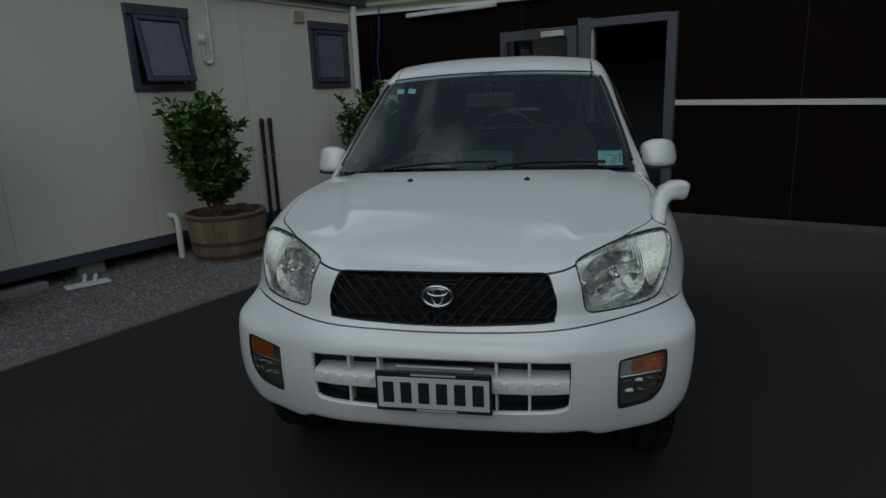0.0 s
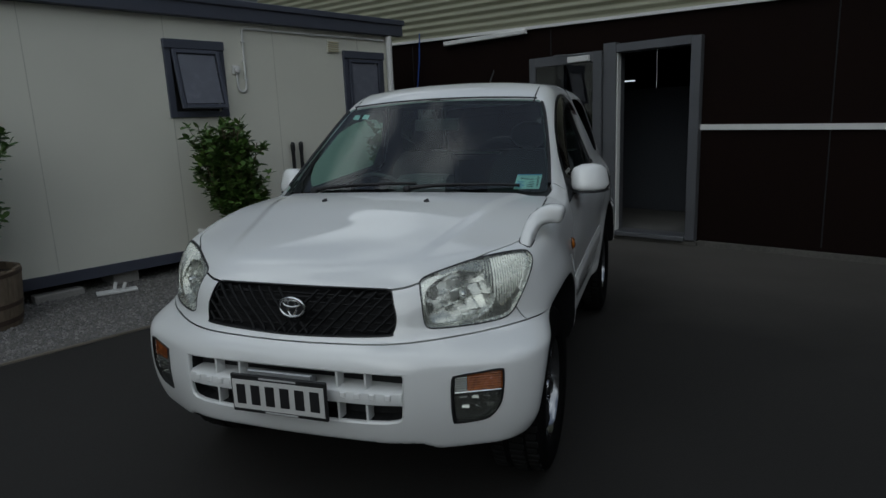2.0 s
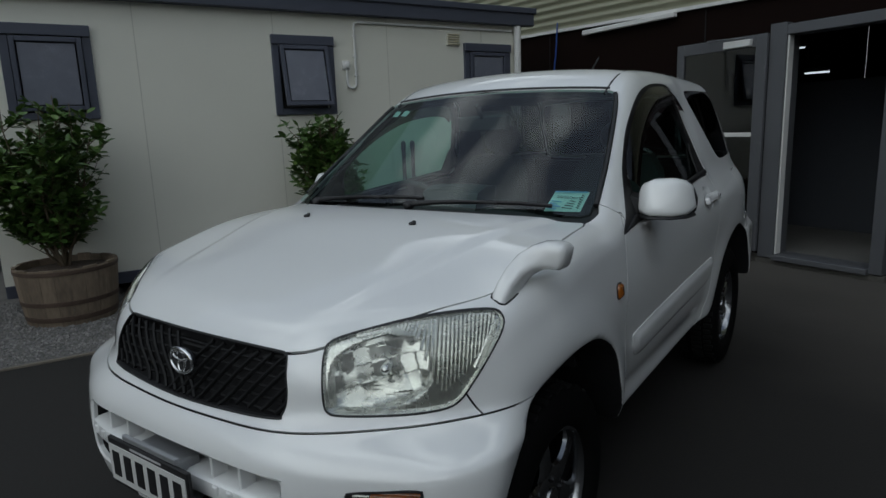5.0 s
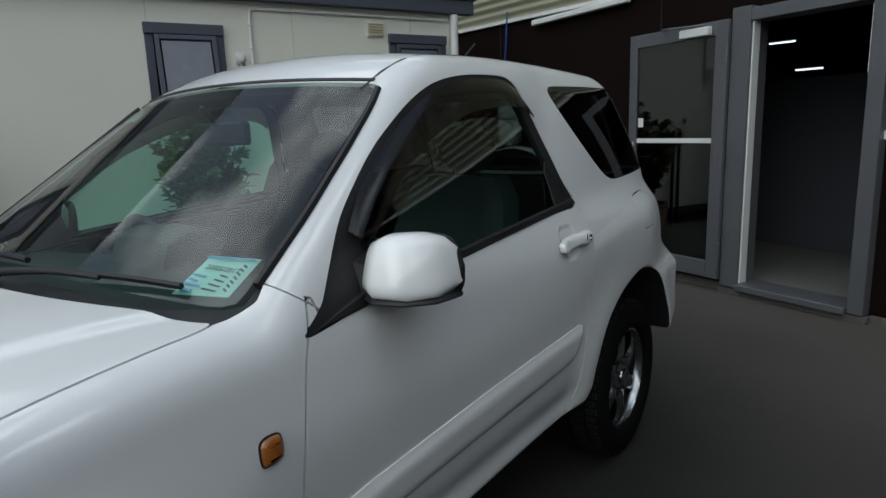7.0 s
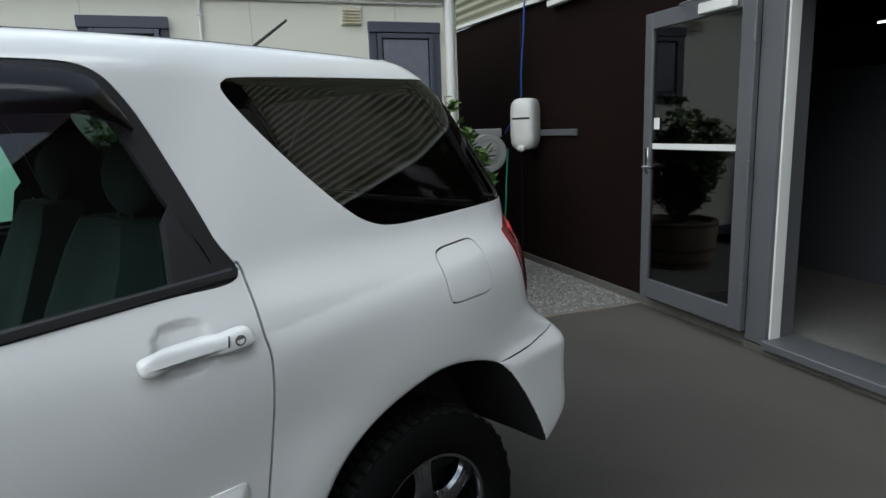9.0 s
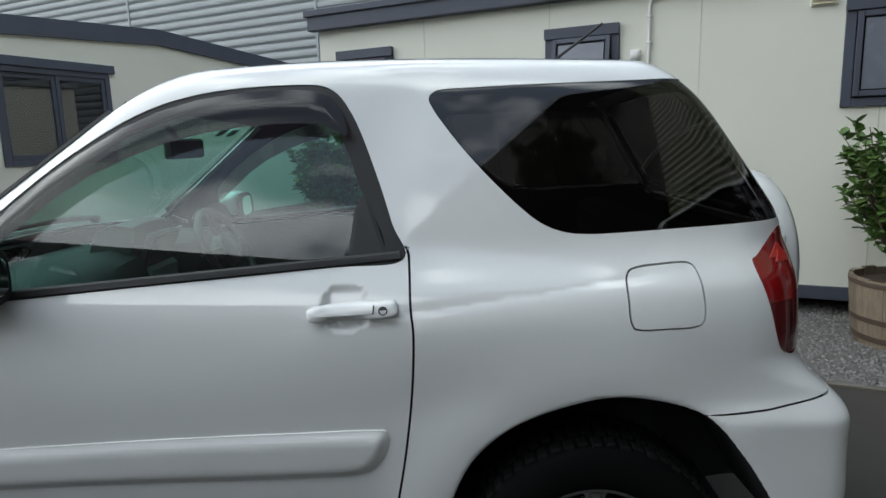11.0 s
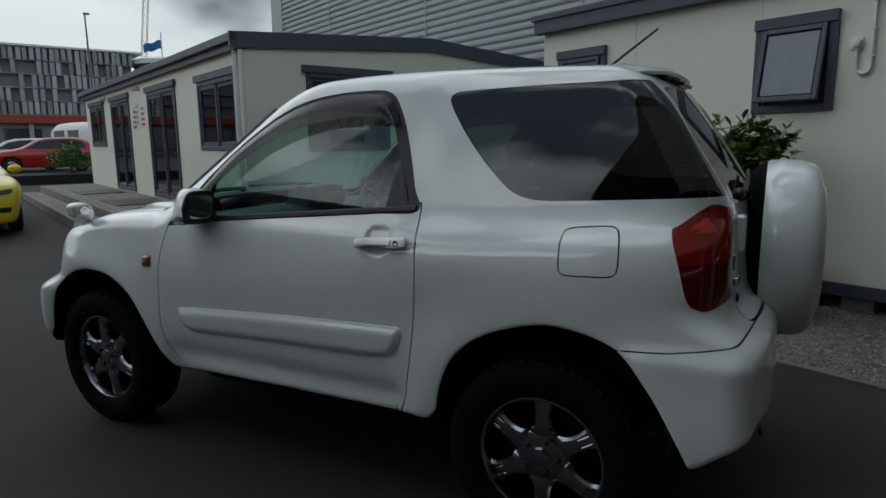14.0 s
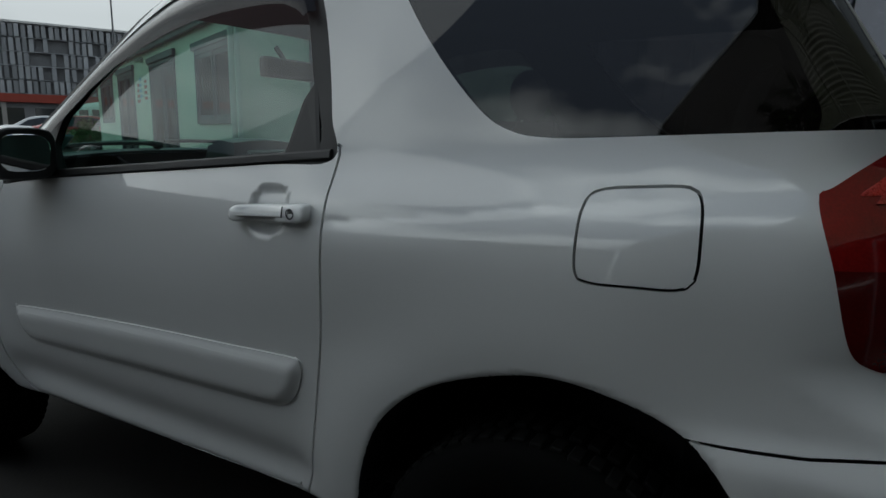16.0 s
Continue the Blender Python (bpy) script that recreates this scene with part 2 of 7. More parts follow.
        for i in range(nx - 1):
            for j in range(nz - 1):
                if not solid[i][j]:
                    continue
                fs += [(at(i, j, 0), at(i + 1, j, 0), at(i + 1, j + 1, 0), at(i, j + 1, 0)), (at(i, j, 1), at(i, j + 1, 1), at(i + 1, j + 1, 1), at(i + 1, j, 1))]
                for di, dj, p, q in ((-1, 0, (i, j + 1), (i, j)), (1, 0, (i + 1, j), (i + 1, j + 1)), (0, -1, (i, j), (i + 1, j)), (0, 1, (i + 1, j + 1), (i, j + 1))):
                    if not full(i + di, j + dj):
                        fs.append((at(*p, 0), at(*q, 0), at(*q, 1), at(*p, 1))[::-1])
        return self.add(vs, fs, m)

    def prism(self, poly, lo, hi, m=None):
        """A flat outline (x, y) raised from z = lo to hi."""
        return self.rings([[(x, y, lo) for x, y in poly], [(x, y, hi) for x, y in poly]], True, (True, True), m)

    def ball(self, c, r, seg=16, rows=9, m=None):
        r = r if isinstance(r, (list, tuple)) else (r, r, r)
        loops = []
        for k in range(rows + 1):
            a = math.pi * (0.02 + 0.96 * k / rows) - math.pi / 2
            loops.append([(c[0] + r[0] * math.cos(a) * math.cos(2 * math.pi * j / seg), c[1] + r[1] * math.cos(a) * math.sin(2 * math.pi * j / seg), c[2] + r[2] * math.sin(a)) for j in range(seg)])
        return self.rings(loops, True, (True, True), m)

    def mesh(self, name, smooth=0):
        me = bpy.data.meshes.new(name)
        me.from_pydata(self.v, [], self.f)
        me.update()
        if smooth:
            smoothed(me, smooth)
        return me


def smoothed(me, degrees):
    """Smooth shading, with edges sharper than that kept."""
    me.shade_smooth()
    if degrees < 180:
        me.set_sharp_from_angle(angle=radians(degrees))


def thing(name, m, label, category, group="", kind=""):
    ob = new(name)
    ob.empty_display_size = 0.2
    ob.matrix_world = m
    return tagged(ob, label, category, group, kind)


def part(name, geo, mat, parent=None, label="", smooth=0, m=None):
    """One mesh object under a thing or a part, in that thing's own axes."""
    me = geo.mesh(name, smooth) if isinstance(geo, Geo) else geo
    if not me.materials:
        me.materials.append(mat)
    ob = new(name, me)
    if parent is not None:
        ob.parent = parent
    if m is not None:
        ob.matrix_local = m
    if label:
        ob["label"] = label
    return ob


def solo(name, geo, mat, label, category, m=None, group="", kind="", smooth=0):
    """A thing of one mesh."""
    ob = part(name, geo, mat, smooth=smooth)
    if m is not None:
        ob.matrix_world = m
    return tagged(ob, label, category, group, kind)


def lettering(name, body, size, mat, parent, m, depth=0.0006):
    """Raised lettering in the built-in font, as a mesh."""
    cu = bpy.data.curves.new(name, "FONT")
    cu.body, cu.size, cu.extrude, cu.align_x, cu.align_y = body, size, depth, "CENTER", "CENTER"
    tmp = bpy.data.objects.new(name, cu)
    me = bpy.data.meshes.new_from_object(tmp)
    bpy.data.objects.remove(tmp)
    me.materials.clear()
    return part(name, me, mat, parent, m=m)


def spline(xs, ys):
    """A natural cubic through the knots, straight beyond them."""
    xs, ys = np.array(xs, float), np.array(ys, float)
    n, h = len(xs), np.diff(xs)
    a, b = np.eye(n), np.zeros(n)
    for i in range(1, n - 1):
        a[i, i - 1 : i + 2] = h[i - 1], 2 * (h[i - 1] + h[i]), h[i]
        b[i] = 6 * ((ys[i + 1] - ys[i]) / h[i] - (ys[i] - ys[i - 1]) / h[i - 1])
    c = np.linalg.solve(a, b)

    def f(x):
        x = np.asarray(x, float)
        q = np.clip(x, xs[0], xs[-1])
        i = np.clip(np.searchsorted(xs, q) - 1, 0, n - 2)
        t, u = q - xs[i], xs[i + 1] - q
        return (c[i] * u**3 + c[i + 1] * t**3) / (6 * h[i]) + (ys[i] / h[i] - c[i] * h[i] / 6) * u + (ys[i + 1] / h[i] - c[i + 1] * h[i] / 6) * t

    return f


def rounded(points, steps=6):
    """A closed outline through the points, as a smooth (Catmull-Rom) curve."""
    p, res = np.array(points, float), []
    n = len(p)
    for i in range(n):
        a, b, c, d = p[i - 1], p[i], p[(i + 1) % n], p[(i + 2) % n]
        for k in range(steps):
            t = k / steps
            res.append(0.5 * (2 * b + (c - a) * t + (2 * a - 5 * b + 4 * c - d) * t * t + (3 * b - a - 3 * c + d) * t**3))
    return np.array(res)


def outline(poly, a, b):
    """Signed distance of the points (a, b) to a closed outline, negative inside."""
    p = np.asarray(poly, float)
    q = np.roll(p, -1, 0)
    a, b = np.asarray(a, float), np.asarray(b, float)
    best, inside = np.full(a.shape, 1e9), np.zeros(a.shape, bool)
    for (x0, y0), (x1, y1) in zip(p, q):
        dx, dy = x1 - x0, y1 - y0
        t = np.clip(((a - x0) * dx + (b - y0) * dy) / (dx * dx + dy * dy + 1e-12), 0, 1)
        best = np.minimum(best, (a - x0 - t * dx) ** 2 + (b - y0 - t * dy) ** 2)
        if y0 != y1:
            inside ^= ((y0 > b) != (y1 > b)) & (a < (x1 - x0) * (b - y0) / (y1 - y0) + x0)
    return np.where(inside, -1, 1) * np.sqrt(best)


def smax(a, b, k):
    h = np.maximum(k - np.abs(a - b), 0) / k
    return np.maximum(a, b) + h * h * k / 4


def smin(a, b, k):
    return -smax(-a, -b, k)


def step01(x, lo, hi):
    t = np.clip((x - lo) / (hi - lo), 0, 1)
    return t * t * (3 - 2 * t)
JOINT = material("panel_joint", (0.60, 0.59, 0.51), 0.6)
VENTCREAM = material("vent_cream", (0.55, 0.50, 0.34), 0.55, vary=0.08)
FENCEWOOD = material("fence_slats", (0.17, 0.12, 0.08), 0.9, vary=0.3, scale=4, fine=50, bump=0.002, per_piece=0.2)
DECKWOOD = material("deck_boards", (0.20, 0.19, 0.17), 0.9, vary=0.25, scale=3, fine=50, bump=0.002, per_piece=0.12)
POSTRED = material("red_print", (0.55, 0.05, 0.05), 0.5)
POSTBLUE = material("sky_blue_print", (0.15, 0.38, 0.62), 0.5)

# ---- setting: the yard, turned against the car ----
YARD = pose(0, 0, 0, 0, 0, -23.5)  # u along the workshop wall, v towards it


def yard(u, v, z=0.0, rz=0.0):
    return YARD @ pose(u, v, z, 0, 0, rz)


ASPHALT = material("worn_asphalt", (0.0232, 0.0216, 0.0197), 0.8, spec=0.3, vary=0.28, scale=0.9, fine=90, bump=0.0015, rough_vary=0.12)
# the asphalt grows paler and browner, in patches, towards the workshop door
an, al = ASPHALT.node_tree.nodes, ASPHALT.node_tree.links
grey = an["Principled BSDF"].inputs["Base Color"].links[0].from_socket
where, turnm, parts_, edge, patchy, add, paler = (an.new(k) for k in ("ShaderNodeTexCoord", "ShaderNodeMapping", "ShaderNodeSeparateXYZ", "ShaderNodeMapRange", "ShaderNodeTexNoise", "ShaderNodeMath", "ShaderNodeMixRGB"))
turnm.inputs["Rotation"].default_value[2] = radians(23.5)
al.new(where.outputs["Object"], turnm.inputs["Vector"])
al.new(turnm.outputs["Vector"], parts_.inputs["Vector"])
patchy.inputs["Scale"].default_value, patchy.inputs["Detail"].default_value = 0.8, 5.0
al.new(where.outputs["Object"], patchy.inputs["Vector"])
add.operation = "MULTIPLY_ADD"
add.inputs[1].default_value = 2.2
al.new(patchy.outputs["Fac"], add.inputs[0])
al.new(parts_.outputs["Y"], add.inputs[2])
edge.inputs["From Min"].default_value, edge.inputs["From Max"].default_value = 4.0, 6.2
edge.inputs["To Max"].default_value = 0.8
al.new(add.outputs[0], edge.inputs["Value"])
paler.inputs["Color2"].default_value = (0.088, 0.080, 0.071, 1)
al.new(edge.outputs["Result"], paler.inputs["Fac"])
al.new(grey, paler.inputs["Color1"])
al.new(paler.outputs["Color"], an["Principled BSDF"].inputs["Base Color"])
GRAVELBED = material("grey_gravel_bed", (0.145, 0.138, 0.128), 0.95, vary=0.4, scale=8, fine=120, bump=0.006)
STONES = islands("crushed_stone", [(0.105, 0.102, 0.098), (0.19, 0.185, 0.178), (0.145, 0.138, 0.126), (0.29, 0.28, 0.262), (0.165, 0.16, 0.16)])
TIMBER = material("weathered_timber", (0.17, 0.15, 0.12), 0.9, vary=0.3, scale=3, fine=40, bump=0.002, stretch=(1, 1, 8))
CREAM = material("cream_panel_paint", (0.76, 0.75, 0.66), 0.55, vary=0.05, scale=1.2, fine=300, bump=0.0002)
NAVY = material("slate_blue_trim", (0.065, 0.072, 0.10), 0.5, vary=0.12, scale=5, fine=160)
BROWN = material("dark_brown_panel", (0.0092, 0.0049, 0.0039), 0.75, spec=0.07, vary=0.22, scale=1.5, fine=200, bump=0.0003)
ALU = material("grey_aluminium", (0.132, 0.136, 0.146), 0.42, 0.35, vary=0.06, scale=4, fine=200)
WHITE = material("white_paint", (0.72, 0.72, 0.70), 0.5, vary=0.05, scale=4, fine=200)
ROOFING = material("cream_corrugated_iron", (0.31, 0.31, 0.225), 0.5, 0.1, vary=0.1, scale=1.0, fine=60)
GREYCLAD = material("grey_cladding", (0.30, 0.32, 0.33), 0.5, 0.2, vary=0.06, scale=0.5, fine=30)
CONCRETE = material("concrete", (0.34, 0.33, 0.31), 0.9, vary=0.2, scale=2, fine=60, bump=0.002)
PLAINWALL = material("grey_render", (0.13, 0.125, 0.118), 0.85, vary=0.15, scale=0.8, fine=40, bump=0.001)
# a darker concrete for the workshop floor
FLOORING = material("dark_concrete", (0.16, 0.155, 0.145), 0.75, vary=0.3, scale=1.5, fine=40, bump=0.001)
FOOTING = material("stained_footing", (0.10, 0.095, 0.085), 0.95, vary=0.35, scale=3, fine=50, bump=0.003)
PARTITION = material("blue_grey_lining", (0.066, 0.072, 0.086), 0.7, vary=0.05, scale=2, fine=100)
OFFICE = glass("office_glass", (0.36, 0.39, 0.42), 0.11)
FROST = material("obscured_glass", (0.17, 0.18, 0.22), 0.22, vary=0.1, scale=9, fine=260, bump=0.0006, spec=0.6)
# near-black colour stands in for the darkness of unlit rooms
UNLITROOM = material("unlit_room_tone", (0.03, 0.03, 0.032), 0.9, vary=0.2)

g = Geo()
ticks = [-420, -160, -60, -25, -12, -6, -3, 0, 3, 6, 12, 25, 60, 160, 420]
g.add([(x, y, 0) for y in ticks for x in ticks], [(j * 15 + i, j * 15 + i + 1, (j + 1) * 15 + i + 1, (j + 1) * 15 + i) for j in range(14) for i in range(14)])
solo("ground", g, ASPHALT, "dark worn asphalt yard", "ground", kind="structure")

g = Geo().box((-8.0, -0.9, -0.05), (-2.93, 5.62, 0.012), 0.002)
solo("gravel_bed", g, GRAVELBED, "bed of grey crushed gravel along the cabin", "gravel", YARD, kind="structure")
g = Geo().box((-2.948, -0.9, -0.05), (-2.926, 5.62, 0.016), 0.004)
solo("edging_board", g, TIMBER, "weathered timber edging between gravel and asphalt", "edging", YARD, kind="structure")

rng = np.random.default_rng(4)
count = 26000
octa = np.array([(1, 0, 0), (0, 1, 0), (-1, 0, 0), (0, -1, 0), (0, 0, 1), (0, 0, -1)], float)
ofaces = np.array([(0, 1, 4), (1, 2, 4), (2, 3, 4), (3, 0, 4), (1, 0, 5), (2, 1, 5), (3, 2, 5), (0, 3, 5)])
sizes = rng.uniform(0.006, 0.017, count)
centre = np.stack([rng.uniform(-4.9, -2.97, count), rng.uniform(-0.88, 5.6, count), 0.012 + sizes * 0.25], 1)
turn = rng.uniform(0, 2 * math.pi, count)
shape = octa[None] * (sizes[:, None, None] * rng.uniform(0.6, 1.25, (count, 6, 1))) * np.array([1, 1, 0.7])
cs, sn = np.cos(turn)[:, None], np.sin(turn)[:, None]
stones = np.stack([shape[:, :, 0] * cs - shape[:, :, 1] * sn, shape[:, :, 0] * sn + shape[:, :, 1] * cs, shape[:, :, 2]], 2) + centre[:, None]
me = bpy.data.meshes.new("gravel")
me.from_pydata(stones.reshape(-1, 3).tolist(), [], (ofaces[None] + 6 * np.arange(count)[:, None, None]).reshape(-1, 3).tolist())
me.materials.append(STONES)
tagged(part("gravel", me, STONES), "loose grey crushed stone on the bed", "gravel", kind="stuff").matrix_world = YARD

# the workshop: brown panels below, corrugated iron above
V0 = 5.65
g = Geo().sheet([-9.0, -1.80, -0.76, 11.5], [0.0, 2.19, 2.62], [(-1.8, -0.76, -1, 2.19)], 0.12, Matrix.Translation((0, V0, 0)))
wall = solo("wall_workshop", g, BROWN, "dark brown panelled workshop wall", "wall", YARD, kind="structure")
g = Geo().box((-9.0, V0 - 0.02, -0.02), (-1.84, V0 - 0.004, 0.07), 0.004).box((-0.72, V0 - 0.02, -0.02), (11.5, V0 - 0.004, 0.06), 0.004)
solo("baseboard", g, FOOTING, "rough concrete footing at the wall's base", "footing", YARD, kind="structure")


def slope(u):
    return 2.435 - 0.031 * u


loops = []
for k in range(0, 39 * 8 + 1):
    z = k / 8 * 0.095
    loops.append([(u, V0 - 0.02 - 0.016 * math.cos(2 * math.pi * k / 8), slope(u) + 0.02 + z) for u in (-9.0, -4.0, 1.0, 6.0, 11.5)])
# unseen dark panel over the iron, added to darken the side glass reflections
part("tall_panel", Geo().box((1.45, V0 - 0.045, slope(1.45) + 0.04), (11.52, V0 - 0.038, 6.02), 0.002), BROWN, wall)
part("corrugated_sheet", Geo().rings(loops, False, (False, False)), ROOFING, wall, "cream horizontally corrugated iron", smooth=60)
g = Geo().rings([[(u, V0 - y, slope(u) + z) for y, z in ((0.0, 0), (0.05, 0), (0.05, 0.035), (0.0, 0.035))] for u in (-9, 11.5)])
part("flashing", g, WHITE, wall, "white painted flashing")
g = Geo().box((-9, V0 + 0.3, 5.8), (11.5, V0 + 0.5, 6.1), 0.01).box((-9.02, V0 - 0.07, 6.02), (11.52, V0 + 0.3, 6.16), 0.01)
part("parapet", g, GREYCLAD, wall)
g = Geo().rings([[(u, V0 - y, 1.232 - 0.02 * u + z) for y, z in ((0.0, 0), (0.03, 0), (0.03, 0.055), (0.0, 0.055))] for u in (-0.76, 11.5)])
part("rail", g, WHITE, wall, "white protective rail on the wall")
g = Geo().box((-4.9, V0 - 0.03, 1.315), (-3.9, V0 - 0.001, 1.375), 0.004)
part("rail", g, ALU, wall)
for u in (-7.4, -5.0, -2.6, 0.45, 2.85, 5.25, 7.65):
    part("panel_joint", Geo().box((u, V0 - 0.005, 0.1), (u + 0.012, V0 - 0.0005, slope(u)), 0.001), SEAM, wall)
g = Geo().box((-4.30, V0 - 0.09, 2.475), (-2.92, V0 - 0.03, 2.53), 0.008)
strip = thing("wall_light", YARD, "slim white batten light under the flashing", "wall light")
part("housing", g, WHITE, strip)
for u in (-4.0, -3.3):
    part("bracket", Geo().box((u, V0 - 0.04, 2.49), (u + 0.1, V0, 2.52)), WHITE, strip)

# unseen wall across from the cabins, added to block low sky and darken reflections
solo("wall_yard", Geo().box((12.0, -13.0, 0.0), (12.3, 5.6, 5.8), 0.01), PLAINWALL, "unseen plain grey rendered wall, added to close the yard and block low sky", "wall", YARD, kind="structure")

# the opening's aluminium frame
df = thing("door_frame", YARD, "grey aluminium door frame in the brown wall", "door frame", kind="structure")
part("jamb", Geo().box((-1.84, V0 - 0.085, 0.06), (-1.685, V0 + 0.14, 2.235), 0.004), ALU, df)
# white strip stands in for the light on the jamb's inner face
part("lining", Geo().box((-1.685, V0 - 0.06, 0.10), (-1.67, V0 + 0.02, 2.125), 0.003), WHITE, df, "white strip for the frame's lit inner face")
part("jamb", Geo().box((-0.84, V0 - 0.085, 0.06), (-0.735, V0 + 0.14, 2.205), 0.004), ALU, df)
part("header", Geo().box((-1.685, V0 - 0.08, 2.125), (-0.84, V0 + 0.135, 2.215), 0.004), ALU, df)
part("threshold", Geo().box((-1.685, V0 - 0.12, 0.05), (-0.84, V0 + 0.16, 0.10), 0.004), ALU, df)
part("plinth", Geo().box((-1.86, V0 - 0.07, -0.02), (-0.72, V0 + 0.1, 0.05), 0.004), FOOTING, df)

# the open glazed leaf, swung back almost flat to the wall
leaf = thing("door_1", yard(-1.845, V0 - 0.10, 0.11, 179.2), "open glazed door leaf with a grey aluminium frame", "door", kind="structure")
W, H = 1.0, 2.05
part("stile", Geo().box((0, -0.022, 0), (0.11, 0.022, H), 0.004), ALU, leaf)
part("stile", Geo().box((W - 0.085, -0.022, 0), (W, 0.022, H), 0.004), ALU, leaf)
part("rail", Geo().box((0.11, -0.021, 0), (W - 0.085, 0.021, 0.14), 0.004), ALU, leaf)
part("rail", Geo().box((0.11, -0.021, H - 0.11), (W - 0.085, 0.021, H), 0.004), ALU, leaf)
pane = part("pane", Geo().box((0.105, -0.004, 0.135), (W - 0.08, 0.004, H - 0.105), 0.001), OFFICE, leaf)
part("stripe", Geo().box((0.112, 0.005, 1.11), (W - 0.087, 0.0065, 1.15), 0.0004), WHITE, leaf, "white safety stripe on the glass")
part("notice", Geo().box((W - 0.16, 0.005, 1.25), (W - 0.10, 0.0065, 1.33), 0.0004), WHITE, leaf, "small white stickers")
g = Geo().tube([(W - 0.05, 0.02, 0.98), (W - 0.05, 0.06, 0.98), (W - 0.16, 0.06, 0.98)], 0.009).box((W - 0.065, 0.02, 0.93), (W - 0.035, 0.028, 1.12), 0.003)
part("door_handle", g, CHROME, leaf, smooth=40)
g = Geo().box((0.14, 0.022, H - 0.10), (0.42, 0.075, H - 0.035), 0.006)
cl = part("door_closer", g, WHITE, leaf, "pale door closer")
part("arm", Geo().tube([(0.2, 0.05, H - 0.02), (0.45, 0.12, H - 0.015), (0.62, 0.04, H + 0.0)], 0.009), ALU, cl)
for z in (0.25, 1.0, 1.8):
    part("hinge", Geo().tube([(-0.005, 0.03, z - 0.06), (-0.005, 0.03, z + 0.06)], 0.012, 10).box((0.0, 0.02, z - 0.05), (0.06, 0.026, z + 0.05), 0.002), ALU, leaf, smooth=40)

# inside the workshop
g = Geo().box((-5, V0 + 0.12, 0.0), (3, 14, 0.085), 0.002)
solo("floor", g, FLOORING, "bare concrete workshop floor", "floor", YARD, kind="structure")
g = Geo().box((-5.1, V0 + 0.12, 0.0), (-5, 14, 4.4)).box((3, V0 + 0.12, 0.0), (3.1, 14, 4.4)).box((-5, 14, 0), (3, 14.1, 4.4))
solo("wall_inside", g, UNLITROOM, "inner walls of the workshop, near black for the unlit room", "wall", YARD, kind="structure")
solo("ceiling", Geo().box((-5.1, V0 + 0.12, 4.4), (3.1, 14.1, 4.5)), UNLITROOM, "workshop ceiling, near black for the unlit room", "ceiling", YARD, kind="structure")
g = Geo().box((-4.6, V0 + 1.75, 0.085), (0.6, V0 + 1.83, 1.78), 0.004)
solo("partition", g, PARTITION, "plain blue-grey partition inside the doorway", "partition", YARD, kind="structure")
TUBE = glow("fluorescent_tube", (0.9, 0.95, 1.0), 1.0)
for u, v, z in ((-3.9, 10.2, 2.07), (-4.2, 10.0, 2.46)):
    lamp = thing("ceiling_light", yard(u, v, z, 8), "fluorescent batten light hanging in the dark workshop", "ceiling light", "workshop lights")
    part("housing", Geo().box((-0.2, -0.05, 0.0), (0.2, 0.05, 0.05)), ALU, lamp)
    part("tube", Geo().tube([(-0.18, 0, -0.015), (0.18, 0, -0.015)], 0.012), TUBE, lamp)
    for x in (-0.15, 0.15):
        part("cord", Geo().tube([(x, 0, 0.07), (x, 0, 1.9)], 0.006), BLACK, lamp)

# ---- the parked car: one smooth body form, cut into its panels ----
side_z = spline([0.15, 0.30, 0.42, 0.55, 0.70, 0.85, 0.95, 1.04, 1.10, 1.15, 1.30, 1.45, 1.55, 1.66], [0.72, 0.777, 0.800, 0.814, 0.824, 0.829, 0.823, 0.806, 0.780, 0.756, 0.703, 0.657, 0.628, 0.596])
front_z = spline([0.2, 0.32, 0.42, 0.52, 0.62, 0.69, 0.735, 0.80, 0.88, 0.95, 1.1], [0.06, 0.0, -0.035, -0.05, -0.045, -0.02, 0.02, 0.042, 0.062, 0.10, 0.2])
rear_z = spline([0.2, 0.35, 0.5, 0.70, 0.775, 0.83, 0.89, 1.1, 1.2, 1.3, 1.45, 1.56, 1.62, 1.7], [3.54, 3.60, 3.622, 3.617, 3.598, 3.535, 3.508, 3.495, 3.468, 3.41, 3.315, 3.24, 3.19, 3.13])
hood_y = spline([-0.1, 0.0, 0.06, 0.15, 0.3, 0.5, 0.747, 0.95, 1.2, 1.6], [0.835, 0.882, 0.908, 0.945, 0.993, 1.04, 1.098, 1.118, 1.125, 1.125])
roof_y = spline([1.0, 1.3, 1.6, 1.8, 2.0, 2.3, 2.7, 3.0, 3.4], [1.40, 1.53, 1.612, 1.642, 1.658, 1.667, 1.660, 1.648, 1.625])
FRONT_ARCH = rounded([(0.30, 0.30), (0.305, 0.47), (0.365, 0.619), (0.462, 0.728), (0.62, 0.786), (0.75, 0.796), (0.865, 0.772), (0.985, 0.69), (1.08, 0.534), (1.162, 0.385), (1.2, 0.30)])
REAR_ARCH = rounded([(2.535, 0.30), (2.564, 0.44), (2.594, 0.556), (2.652, 0.660), (2.755, 0.742), (2.91, 0.797), (3.03, 0.805), (3.185, 0.761), (3.273, 0.665), (3.345, 0.55), (3.41, 0.42), (3.44, 0.30)])
HUBS = ((0.664, 0.338), (2.945, 0.338))


